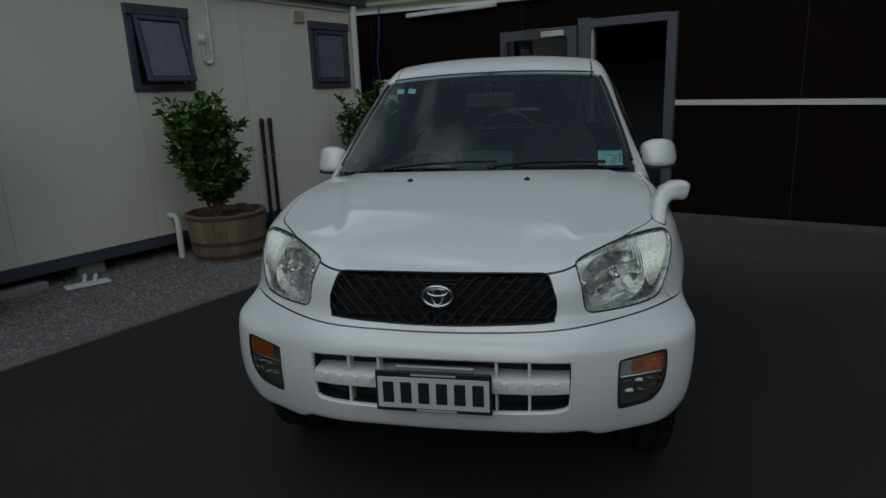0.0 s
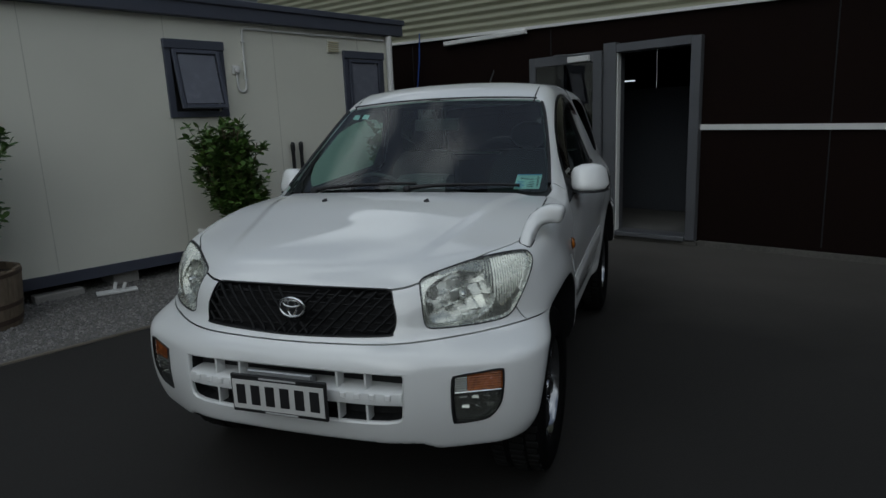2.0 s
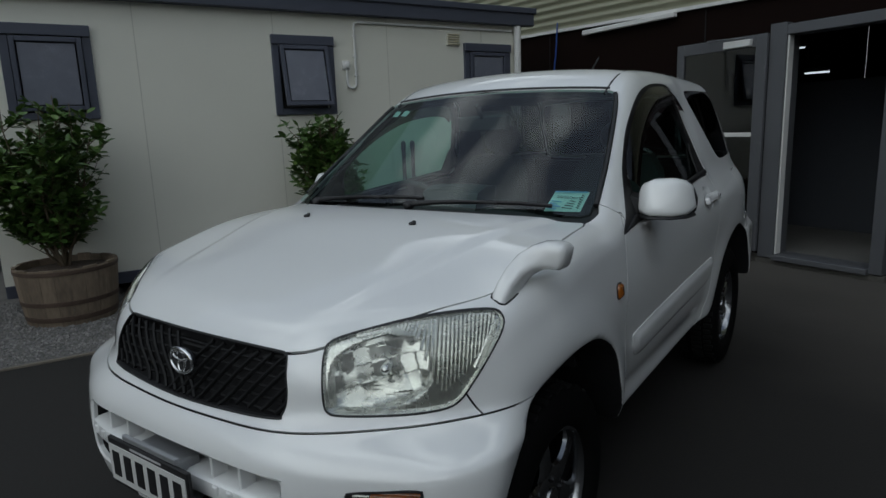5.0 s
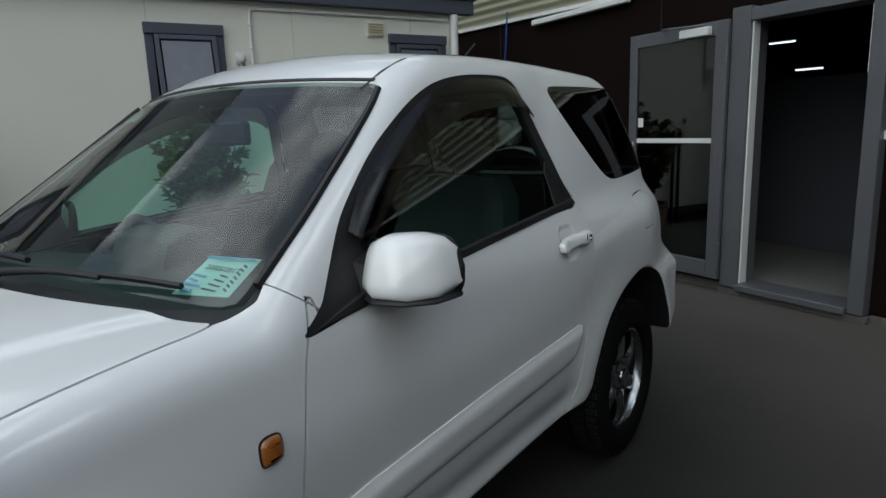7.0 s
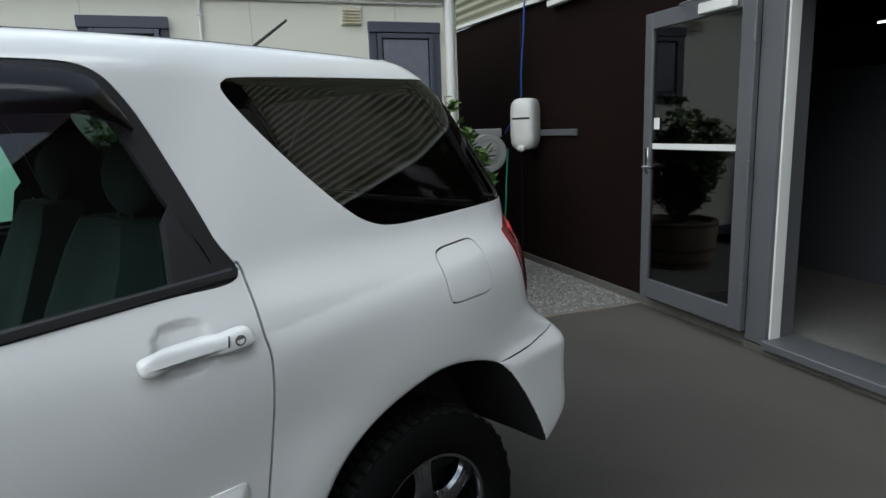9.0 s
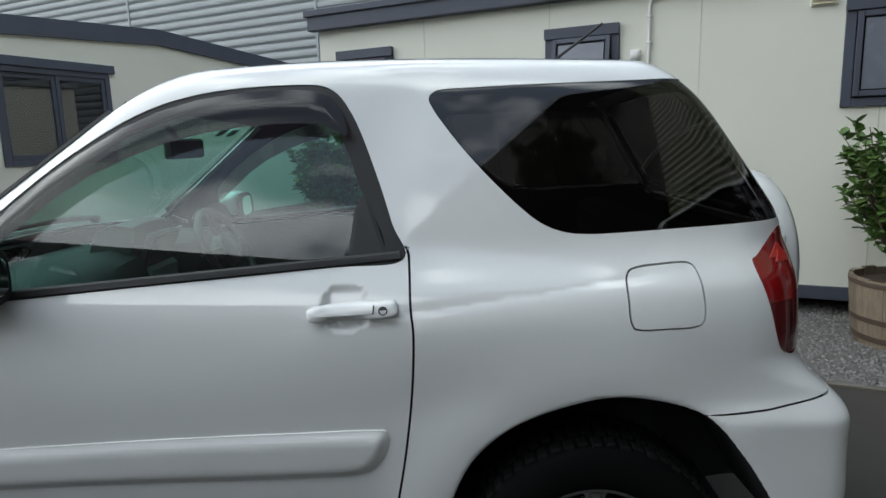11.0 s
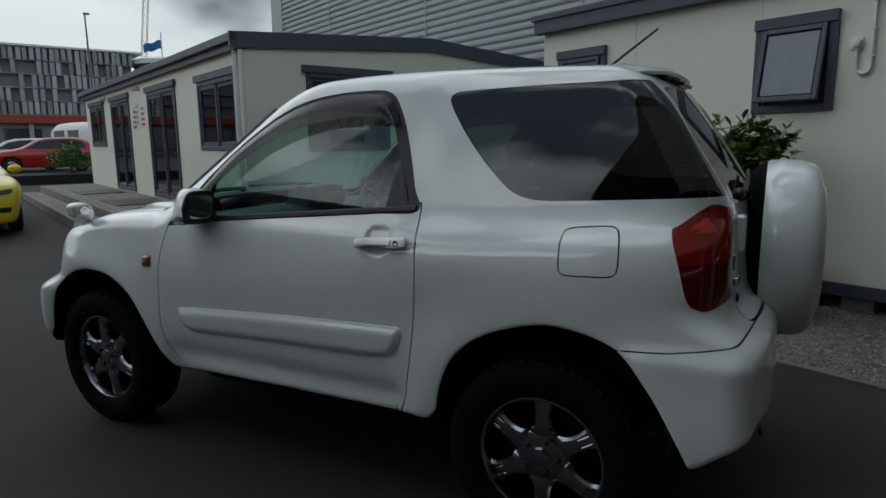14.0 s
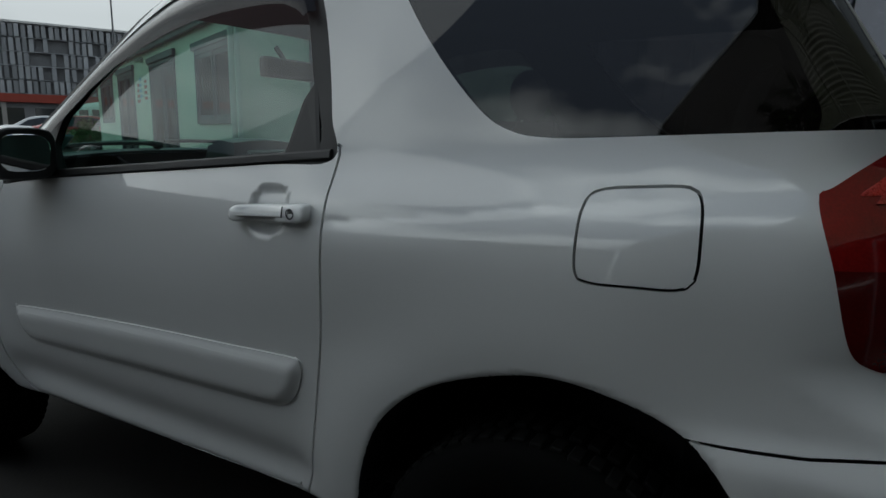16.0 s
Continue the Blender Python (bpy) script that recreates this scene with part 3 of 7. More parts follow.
def half_width(y, z):
    w = side_z(z)
    nose = np.clip((0.75 - y) / 0.75, 0, 1.3)
    upper = step01(z, 0.66, 0.76)
    w = w - (0.030 + 0.200 * upper) * nose**2.2 + 0.016 * (1 - step01(y, 0.05, 0.55)) * (1 - upper) * step01(z, 0.3, 0.42)
    w = w - 0.035 * np.clip((y - 2.95) / 0.6, 0, 1.3) ** 2.0 * (0.2 + 0.8 * step01(z, 0.72, 0.86))
    w = w - 0.012 * np.clip((0.86 - z) / 0.46, 0, 1.1) ** 1.2 * step01(y, 1.0, 1.35) * (1 - step01(y, 2.35, 2.62))
    crease = 1.020 + 0.13 * np.clip(y - 2.49, -0.6, 0.9)
    rise = np.clip((z - crease + 0.060) / 0.060, 0, 1) ** 2
    w = w + 0.023 * step01(y, 1.9, 2.7) * (1 - step01(y, 3.08, 3.42)) * (1 - 0.30 * rise - 0.70 * step01(z, 1.10, 1.46)) * step01(z, 0.76, 1.0)
    # the quarter glass and its pillars: one evenly curved sheet
    a, b = y - 2.95, z - 1.38
    pane = 0.6871 - 0.0193 * a - 0.3289 * b - 0.0448 * a * a + 0.0342 * a * b - 0.1791 * b * b - 0.1744 * np.clip(a - 0.1, 0, 1) ** 2
    w = w + (pane - w) * step01(z, 1.06, 1.20) * (1 - step01(z, 1.565, 1.64)) * step01(y, 2.40, 2.56)
    grip = (np.abs((y - 2.338) / 0.062) ** 2.6 + np.abs((z - 1.034) / 0.055) ** 2.6) ** (1 / 2.6)
    w = w - 0.012 * (1 - step01(grip, 0.70, 1.0))
    w = w + 0.020 * step01(y, 3.12, 3.3) * (1 - step01(z, 0.735, 0.80))
    w = w - 0.015 * np.exp(-(((z - 0.452) / 0.050) ** 2)) * step01(y, 1.12, 1.25) * (1 - step01(y, 2.36, 2.50))
    w = w + 0.014 * step01(y, 3.2, 3.36) * (1 - step01(z, 0.45, 0.70))
    w = w - 0.012 * step01(y, 0.45, 1.15) * (1 - step01(y, 1.22, 2.3)) * step01(z, 0.80, 1.03) * (1 - step01(z, 1.04, 1.20))
    for (yc, zc), flare in zip(HUBS, (0.033, 0.013)):
        d = np.hypot(y - yc, (z - zc - 0.02) * 0.97)
        w = w + flare * np.exp(-(((d - 0.45) / 0.10) ** 2)) * step01(z, 0.3, 0.45)
    return w


def top_z(x, y):
    ax = np.abs(x)
    hood = hood_y(y) - 0.036 * (ax / 0.72) ** 2.4
    ridge = 0.34 + 0.27 * np.clip(y, 0, 1.1)
    hood = hood + 0.010 * (1 - step01(ax, ridge - 0.035, ridge + 0.025)) * step01(y, 0.12, 0.5) - 0.004
    screen = 1.530 + 0.69 * (y - 1.59 - 0.33 * x * x)
    roof = roof_y(y) + 0.004 - 0.040 * (ax / 0.58) ** 2.4
    return smax(hood, smin(screen, roof, 0.09), 0.03)


def front_y(x, z):
    blunt = np.exp(-(((np.abs(x) - 0.42) / 0.20) ** 2))
    return front_z(z) + (0.32 + 0.13 * step01(z, 0.64, 0.76)) * x * x - (0.030 + 0.010 * step01(z, 0.64, 0.76)) * blunt


def rear_y(x, z):
    return rear_z(z) - (0.055 - 0.02 * step01(z, 0.82, 0.95)) * (np.abs(x) / 0.75) ** 2.4


def floor_z(x, y):
    chin = 0.026 * step01(np.abs(x), 0.46, 0.53) * (1 - step01(y, 0.34, 0.46))
    return 0.385 - chin - 0.028 * step01(y, 0.95, 1.15) + 0.022 * step01(y, 1.0, 2.4) - 0.02 * (1 - step01(y, 0.1, 0.4)) + 0.036 * step01(y, 3.2, 3.4) + 0.085 * step01(y, 3.40, 3.62) + 0.035 * step01(y, 3.36, 3.50) * step01(np.abs(x), 0.45, 0.70)


def arches(x, y, z):
    hole = np.minimum(outline(FRONT_ARCH, y, z), outline(REAR_ARCH, y, z))
    return np.minimum(-hole, np.abs(x) - 0.50)


def join(side, top, front, rear, low, arch, z):
    f = smax(side, top, 0.07)
    f = smax(f, front, 0.10)
    f = smax(f, rear, 0.065 + 0.105 * step01(z, 0.80, 0.90) - 0.06 * step01(z, 1.14, 1.24))
    f = smax(f, low, 0.03)
    return smax(f, arch, 0.012)


def body(x, y, z):
    return join(np.abs(x) - half_width(y, z), (z - top_z(x, y)) * 0.85, front_y(x, z) - y, (y - rear_y(x, z)) * 0.9, floor_z(x, y) - z, arches(x, y, z), z)


def slopes(p, e=0.0015):
    gx = [body(*(p + e * d).T) - body(*(p - e * d).T) for d in np.eye(3)]
    gr = np.stack(gx, 1) / (2 * e)
    return gr


def settle(p, rounds=3):
    """Moves points onto the body's surface; returns them and the normals."""
    for _ in range(rounds):
        gr = slopes(p)
        p = p - gr * (body(*p.T) / np.maximum((gr**2).sum(1), 0.05))[:, None].clip(-0.02, 0.02)
    gr = slopes(p)
    return p, gr / np.linalg.norm(gr, axis=1)[:, None]


def nets(f, origin, cell):
    """The surface f = 0 of a grid of values, as triangles (surface nets)."""
    inside = f < 0
    nx, ny, nz = f.shape
    total, where = np.zeros((nx - 1, ny - 1, nz - 1)), np.zeros((nx - 1, ny - 1, nz - 1, 3))
    corner = [(i, j, k) for i in (0, 1) for j in (0, 1) for k in (0, 1)]
    for c in corner:
        for axis in range(3):
            if c[axis]:
                continue
            d = list(c)
            d[axis] = 1
            cut = [tuple(slice(o, o + n - 1) for o, n in zip(q, f.shape)) for q in (c, d)]
            a, b = f[cut[0]], f[cut[1]]
            hit = (a < 0) != (b < 0)
            t = np.where(hit, a / np.where(hit, a - b, 1), 0)
            total += hit
            for k in range(3):
                where[..., k] += hit * (c[k] + (t if k == axis else 0))
    used = total > 0
    index = np.full(used.shape, -1)
    index[used] = np.arange(used.sum())
    cells = np.argwhere(used)
    p = (cells + where[used] / total[used][:, None]) * cell + np.array(origin)
    quads = []
    for axis in range(3):
        i, j = [(1, 2), (2, 0), (0, 1)][axis]
        a = inside[tuple(slice(0, -1) if k == axis else slice(1, -1) for k in range(3))]
        b = inside[tuple(slice(1, None) if k == axis else slice(1, -1) for k in range(3))]
        at = np.argwhere(a != b)
        flip = a[tuple(at.T)]
        off = np.zeros(3, int)
        off[i] = off[j] = 1
        base = at + off
        ei, ej = np.eye(3, dtype=int)[i], np.eye(3, dtype=int)[j]
        q = np.stack([index[tuple((base - s).T)] for s in (ei + ej, ej, 0 * ei, ei)], 1)
        quads.append(np.where(flip[:, None], q, q[:, ::-1]))
    q = np.concatenate(quads)
    return p, np.concatenate([q[:, [0, 1, 2]], q[:, [0, 2, 3]]])


def shell(cell=0.0135):
    """The surface of the body as triangles, from a grid of its values (surface nets)."""
    xs, ys, zs = (np.arange(a, b, cell) for a, b in ((-0.9585, 0.97, ), (-0.2, 3.75), (0.30, 1.76)))
    x, y, z = xs[:, None, None], ys[None, :, None], zs[None, None, :]
    side = np.abs(x) - half_width(ys[:, None], zs[None, :])[None]
    top = (z - top_z(xs[:, None], ys[None, :])[:, :, None]) * 0.85
    front = front_y(xs[:, None], zs[None, :])[:, None, :] - y
    rear = (y - rear_y(xs[:, None], zs[None, :])[:, None, :]) * 0.9
    hole = np.minimum(outline(FRONT_ARCH, ys[:, None] + 0 * zs, zs[None] + 0 * ys[:, None]), outline(REAR_ARCH, ys[:, None] + 0 * zs, zs[None] + 0 * ys[:, None]))
    arch = np.minimum(-hole[None], np.abs(x) - 0.50)
    f = join(side, top, front, rear, floor_z(x, y) - z, arch, z)
    return nets(f, (xs[0], ys[0], zs[0]), cell)


def split(p, t, g):
    """Cuts the triangles along g = 0."""
    v = g(p)
    v = np.where(np.abs(v) < 1e-6, 1e-6, v)
    s = v[t] > 0
    n = s.sum(1)
    keep = (n == 0) | (n == 3)
    whole, crossed, sc = t[keep], t[~keep], s[~keep]
    if not len(crossed):
        return p, t
    lone = np.where(sc.sum(1) == 1, sc.argmax(1), (~sc).argmax(1))
    r = np.arange(len(crossed))
    a, b, c = crossed[r, lone], crossed[r, (lone + 1) % 3], crossed[r, (lone + 2) % 3]
    pairs = np.sort(np.concatenate([np.stack([a, b], 1), np.stack([a, c], 1)]), 1)
    edges, inv = np.unique(pairs, axis=0, return_inverse=True)
    inv = inv.ravel()
    w = v[edges[:, 0]] / (v[edges[:, 0]] - v[edges[:, 1]])
    extra = p[edges[:, 0]] + (p[edges[:, 1]] - p[edges[:, 0]]) * np.clip(w, 0.02, 0.98)[:, None]
    ab, ac = len(p) + inv[: len(a)], len(p) + inv[len(a) :]
    return np.concatenate([p, extra]), np.concatenate([whole, np.stack([a, ab, ac], 1), np.stack([ab, b, c], 1), np.stack([ab, c, ac], 1)])


# outlines: side view (y, z), plan (x, y), front view (x, z)
DLO = rounded([(1.212, 1.030), (1.27, 1.078), (1.29, 1.102), (1.38, 1.217), (1.47, 1.30), (1.56, 1.372), (1.65, 1.432), (1.75, 1.490), (1.85, 1.532), (1.95, 1.556), (2.06, 1.569), (2.17, 1.573), (2.26, 1.570), (2.305, 1.551), (2.335, 1.515), (2.37, 1.448), (2.42, 1.315), (2.45, 1.222), (2.476, 1.138), (2.30, 1.124), (1.90, 1.092), (1.55, 1.064), (1.35, 1.046)], 5)
SIDE_GLASS = rounded([(1.44, 1.083), (1.44, 1.22), (1.50, 1.29), (1.60, 1.368), (1.75, 1.455), (1.9, 1.508), (2.06, 1.531), (2.17, 1.535), (2.25, 1.527), (2.285, 1.50), (2.32, 1.44), (2.37, 1.31), (2.425, 1.155), (2.2, 1.138), (1.8, 1.106), (1.55, 1.088)], 5)
QUARTER = rounded([(2.543, 1.522), (2.555, 1.543), (2.60, 1.551), (2.855, 1.557), (3.05, 1.559), (3.24, 1.562), (3.42, 1.555), (3.55, 1.45), (3.60, 1.25), (3.55, 1.205), (3.41, 1.207), (3.18, 1.198), (3.0, 1.190), (2.92, 1.189), (2.86, 1.197), (2.80, 1.226), (2.72, 1.298), (2.64, 1.385), (2.575, 1.468)], 5)
DOOR = np.concatenate([rounded([(1.262, 1.056), (1.216, 1.026), (1.176, 0.90), (1.152, 0.75), (1.150, 0.60), (1.170, 0.50), (1.20, 0.43), (1.25, 0.380), (1.32, 0.370)], 5)[:-5], np.array([(1.67, 0.376), (2.15, 0.388), (2.34, 0.394)]), rounded([(2.38, 0.404), (2.423, 0.446), (2.460, 0.60), (2.49, 0.80), (2.501, 0.95), (2.496, 1.02), (2.476, 1.138)], 5)[:-5], np.array([(2.44, 1.16), (2.30, 1.40), (2.0, 1.45), (1.6, 1.25), (1.32, 1.07)])])
FUEL = rounded([(3.011, 0.988), (3.032, 0.975), (3.10, 0.976), (3.16, 0.979), (3.181, 0.996), (3.182, 1.05), (3.175, 1.10), (3.155, 1.120), (3.09, 1.118), (3.028, 1.111), (3.007, 1.092), (3.006, 1.04)], 5)
MOULD = [(1.262, 0.655), (1.282, 0.668), (1.50, 0.685), (1.89, 0.707), (2.20, 0.719), (2.40, 0.726), (2.426, 0.716), (2.428, 0.69), (2.41, 0.645), (2.38, 0.615), (2.337, 0.600), (2.2, 0.592), (1.81, 0.580), (1.5, 0.568), (1.36, 0.563), (1.305, 0.574), (1.272, 0.605)]
MOULDING = rounded(MOULD, 4)
TAIL = rounded([(3.318, 1.110), (3.335, 1.128), (3.40, 1.178), (3.425, 1.185), (3.46, 1.17), (3.6, 1.10), (3.6, 0.95), (3.47, 0.905), (3.43, 0.888), (3.40, 0.893), (3.372, 0.92), (3.345, 1.02)], 5)
HOOD = rounded([(-0.2, 0.068), (0.0, 0.066), (0.2, 0.078), (0.36, 0.108), (0.445, 0.15), (0.53, 0.225), (0.63, 0.345), (0.705, 0.445), (0.730, 0.54), (0.738, 0.75), (0.728, 0.95), (0.712, 1.068), (0.66, 1.05), (0.45, 0.972), (0.25, 0.93), (0.0, 0.915), (-0.2, 0.92)], 5)
COWL = [(-0.3, 0.85), (0.3, 0.85), (0.66, 0.98), (0.712, 1.06), (0.728, 1.16), (0.67, 1.28), (-0.3, 1.2)]
GLASS = rounded([(-0.2, 1.128), (0.0, 1.128), (0.3, 1.124), (0.60, 1.106), (0.690, 1.104), (0.704, 1.130), (0.672, 1.255), (0.635, 1.37), (0.600, 1.475), (0.577, 1.522), (0.535, 1.537), (0.3, 1.552), (0.0, 1.560), (-0.2, 1.556)], 5)
LAMP = rounded([(0.449, 0.785), (0.447, 0.84), (0.449, 0.89), (0.462, 0.912), (0.52, 0.930), (0.65, 0.955), (0.78, 0.968), (0.850, 0.968), (0.874, 0.957), (0.878, 0.932), (0.85, 0.885), (0.80, 0.815), (0.765, 0.775), (0.72, 0.760), (0.62, 0.755), (0.50, 0.756), (0.460, 0.762)], 4)
GRILLE = rounded([(-0.377, 0.752), (-0.384, 0.80), (-0.373, 0.84), (-0.364, 0.866), (-0.357, 0.879), (-0.345, 0.886), (-0.30, 0.889), (0.0, 0.890), (0.30, 0.889), (0.345, 0.886), (0.357, 0.879), (0.364, 0.866), (0.373, 0.84), (0.384, 0.80), (0.377, 0.752), (0.34, 0.738), (0.0, 0.728), (-0.34, 0.738)], 5)
SLOT = rounded([(-0.435, 0.60), (-0.43, 0.628), (-0.40, 0.634), (0.0, 0.638), (0.40, 0.634), (0.43, 0.628), (0.435, 0.60), (0.43, 0.50), (0.41, 0.465), (0.3, 0.455), (0.0, 0.448), (-0.3, 0.455), (-0.41, 0.465), (-0.43, 0.50)], 4)
FOG = rounded([(0.578, 0.607), (0.592, 0.620), (0.66, 0.627), (0.725, 0.632), (0.737, 0.618), (0.735, 0.55), (0.722, 0.50), (0.69, 0.462), (0.65, 0.452), (0.59, 0.449), (0.578, 0.462), (0.576, 0.53)], 4)
REARWIN = rounded([(-0.2, 1.17), (0.0, 1.17), (0.4, 1.175), (0.53, 1.185), (0.555, 1.22), (0.53, 1.38), (0.50, 1.50), (0.47, 1.54), (0.3, 1.553), (0.0, 1.556), (-0.2, 1.556)], 4)
BACKDOOR = rounded([(-0.2, 0.80), (0.0, 0.80), (0.45, 0.805), (0.53, 0.83), (0.555, 0.90), (0.555, 1.10), (0.55, 1.2), (0.54, 1.40), (0.51, 1.55), (0.46, 1.59), (0.0, 1.60), (-0.2, 1.60)], 4)


def on_side(poly, x0=0.42):
    return lambda p: np.maximum(outline(poly, p[:, 1], p[:, 2]), x0 - np.abs(p[:, 0]))


def on_top(poly, z0=0.86):
    return lambda p: np.maximum(outline(poly, np.abs(p[:, 0]), p[:, 1]), z0 - p[:, 2])


def on_front(poly, y1=0.45):
    return lambda p: np.maximum(outline(poly, np.abs(p[:, 0]), p[:, 2]), p[:, 1] - y1)


def on_rear(poly, y0=3.05):
    return lambda p: np.maximum(outline(poly, np.abs(p[:, 0]), p[:, 2]), y0 - p[:, 1])


def quarter_cut(p):
    """The quarter glass, wrapped round the corner to the tailgate's edge."""
    edge = np.interp(p[:, 2], [1.2, 1.4, 1.55], [0.566, 0.552, 0.525])
    return np.maximum(outline(QUARTER, p[:, 1], p[:, 2]), edge - np.abs(p[:, 0]))


def pillar_line(p):
    return p[:, 2] - (1.129 - 0.80 * (p[:, 1] - 1.194))


def pillar_seam(p):
    """The joint between wing and windscreen pillar."""
    return np.maximum(np.maximum(np.abs(pillar_line(p)) - 0.0024, 0.70 - np.abs(p[:, 0])), np.abs(p[:, 1] - 1.222) - 0.046)


def lamp_cut(p):
    return np.maximum(outline(LAMP, np.abs(p[:, 0]) * 0.835 + p[:, 1] * 0.55, p[:, 2]), p[:, 1] - 0.8)


def ribbon(f, w=0.0029):
    return lambda p: np.abs(f(p)) - w


def front_seam(p):
    return np.maximum(p[:, 2] - (0.712 + 0.03 * (np.abs(p[:, 0]) / 0.8) ** 2), p[:, 1] - 0.7)


def rear_seam(p):
    line = np.interp(p[:, 1], [3.1, 3.185, 3.34, 3.42, 3.47, 3.6], [0.757, 0.762, 0.772, 0.785, 0.795, 0.81])
    return np.maximum(p[:, 2] - line, 3.0 - p[:, 1])


def wing_line(p):
    return p[:, 1] - 0.315 - (0.76 - p[:, 2]) * 0.35


def wing_seam(p):
    return np.maximum(np.maximum(np.abs(wing_line(p)) - 0.0022, np.abs(p[:, 2] - 0.772) - 0.033), 0.60 - np.abs(p[:, 0]))


def well(p):
    return np.minimum(outline(FRONT_ARCH, p[:, 1], p[:, 2]), outline(REAR_ARCH, p[:, 1], p[:, 2])) - 0.004


CUTS = dict(
    door_opening=on_side(DLO), side_glass=on_side(SIDE_GLASS), quarter=quarter_cut, door=on_side(DOOR), fuel=on_side(FUEL), tail=on_side(TAIL, 0.555), tail_split=lambda p: np.maximum(p[:, 2] - 1.022, 3.2 - p[:, 1]),
    hood=on_top(HOOD), screen=lambda p: np.maximum(on_front(GLASS, 1.9)(p), 0.95 - p[:, 1]), cowl=on_top(COWL, 1.0), lamp=lamp_cut, grille=on_front(GRILLE), slot=on_front(SLOT), fog=on_front(FOG),
    mould=on_side(MOULDING), mould_in=lambda p: on_side(MOULDING)(p) + 0.007, mould_top=lambda p: on_side(MOULDING)(p) + 0.018, back_glass=on_rear(REARWIN), back_door=on_rear(BACKDOOR), wing_edge=lambda p: np.maximum(wing_line(p), p[:, 2] - 0.79), pillar=lambda p: np.maximum(pillar_line(p), np.abs(p[:, 1] - 1.222) - 0.08), front_bumper=front_seam, rear_bumper=rear_seam, well=well,
)
SEAMS = [ribbon(CUTS["door"], 0.003), ribbon(CUTS["fuel"], 0.0023), ribbon(CUTS["hood"]), ribbon(CUTS["front_bumper"], 0.0022), ribbon(CUTS["rear_bumper"], 0.0022), ribbon(CUTS["back_door"]), ribbon(CUTS["lamp"], 0.0035), wing_seam, pillar_seam]

points, tris = shell()
points, _ = settle(points)
for cut in CUTS.values():
    points, tris = split(points, tris, cut)
for cut in SEAMS:
    points, tris = split(points, tris, cut)
points, normals = settle(points, 1)
mids = points[tris].mean(1)
outward = np.einsum("ij,ij->i", np.cross(points[tris[:, 1]] - points[tris[:, 0]], points[tris[:, 2]] - points[tris[:, 0]]), normals[tris[:, 0]]) < 0
tris[outward] = tris[outward][:, ::-1]
is_in = {k: f(mids) < 0 for k, f in CUTS.items()}
seam = np.any([f(mids) < 0 for f in SEAMS], axis=0)
left = mids[:, 0] > 0
free = np.ones(len(tris), bool)


def take(mask):
    """The triangles of a mask that no panel has taken yet."""
    global free
    got = mask & free
    free = free & ~got
    return got


def panel(name, mask, mat, parent, label="", offset=0.0, rim=0.012, lift=None, sheet="", inside=False):
    """A cut piece of the body as a mesh with the form's own normals and turned-in edges."""
    t = tris[mask]
    ids, inv = np.unique(t, return_inverse=True)
    inv = inv.reshape(-1, 3)
    nrm = normals[ids]
    base = points[ids]
    if sheet:
        # a pane is one even curved sheet
        k, (i, j) = "xyz".index(sheet), [c for c in range(3) if c != "xyz".index(sheet)]
        a, b = base[:, i] - base[:, i].mean(), base[:, j] - base[:, j].mean()
        bend = np.sign(base[:, k].mean()) * (-0.05 * a * a - 0.20 * b * b) if k == 0 else (0.30 if base[:, 1].mean() < 2 else -0.12) * a * a
        terms = np.stack([1 + 0 * a, a, b], 1)
        co = np.linalg.lstsq(terms, base[:, k] - bend, rcond=None)[0]
        base = base.copy()
        base[:, k] = terms @ co + bend
        da = np.sign(base[0, k]) * -0.10 * a if k == 0 else (0.60 if base[:, 1].mean() < 2 else -0.24) * a
        db = np.sign(base[0, k]) * -0.40 * b if k == 0 else 0 * b
        flat = np.zeros_like(base)
        flat[:, k], flat[:, i], flat[:, j] = 1, -(co[1] + da), -(co[2] + db)
        flat *= np.sign((flat * nrm).sum(1))[:, None]
        nrm = flat / np.linalg.norm(flat, axis=1)[:, None]
    p = base + offset * nrm
    if inside:
        inv, nrm = inv[:, ::-1], -nrm
    if lift is not None:
        p = p + lift(points[ids])[:, None] * nrm
    verts, faces, norms = [p], [inv], [nrm]
    if rim:
        e = np.concatenate([inv[:, [0, 1]], inv[:, [1, 2]], inv[:, [2, 0]]])
        key = np.sort(e, 1)
        _, first, num = np.unique(key, axis=0, return_index=True, return_counts=True)
        e = e[first[num == 1]]
        a, b = p[e[:, 0]], p[e[:, 1]]
        da, db = a - rim * nrm[e[:, 0]], b - rim * nrm[e[:, 1]]
        k, m = len(p), len(e)
        verts += [a, b, db, da]
        r = np.arange(m)
        faces += [np.stack([k + r, k + 2 * m + r, k + m + r], 1), np.stack([k + r, k + 3 * m + r, k + 2 * m + r], 1)]
        face_n = np.cross(b - a, nrm[e[:, 0]])
        face_n /= np.linalg.norm(face_n, axis=1)[:, None] + 1e-9
        norms += [face_n] * 4
    v, f, nn = np.concatenate(verts), np.concatenate(faces), np.concatenate(norms)
    me = bpy.data.meshes.new(name)
    me.from_pydata(v.tolist(), [], f.tolist())
    me.shade_smooth()
    if lift is None:
        me.attributes.new("custom_normal", "FLOAT_VECTOR", "POINT").data.foreach_set("vector", nn.astype(np.float32).ravel())
    return part(name, me, mat, parent, label)


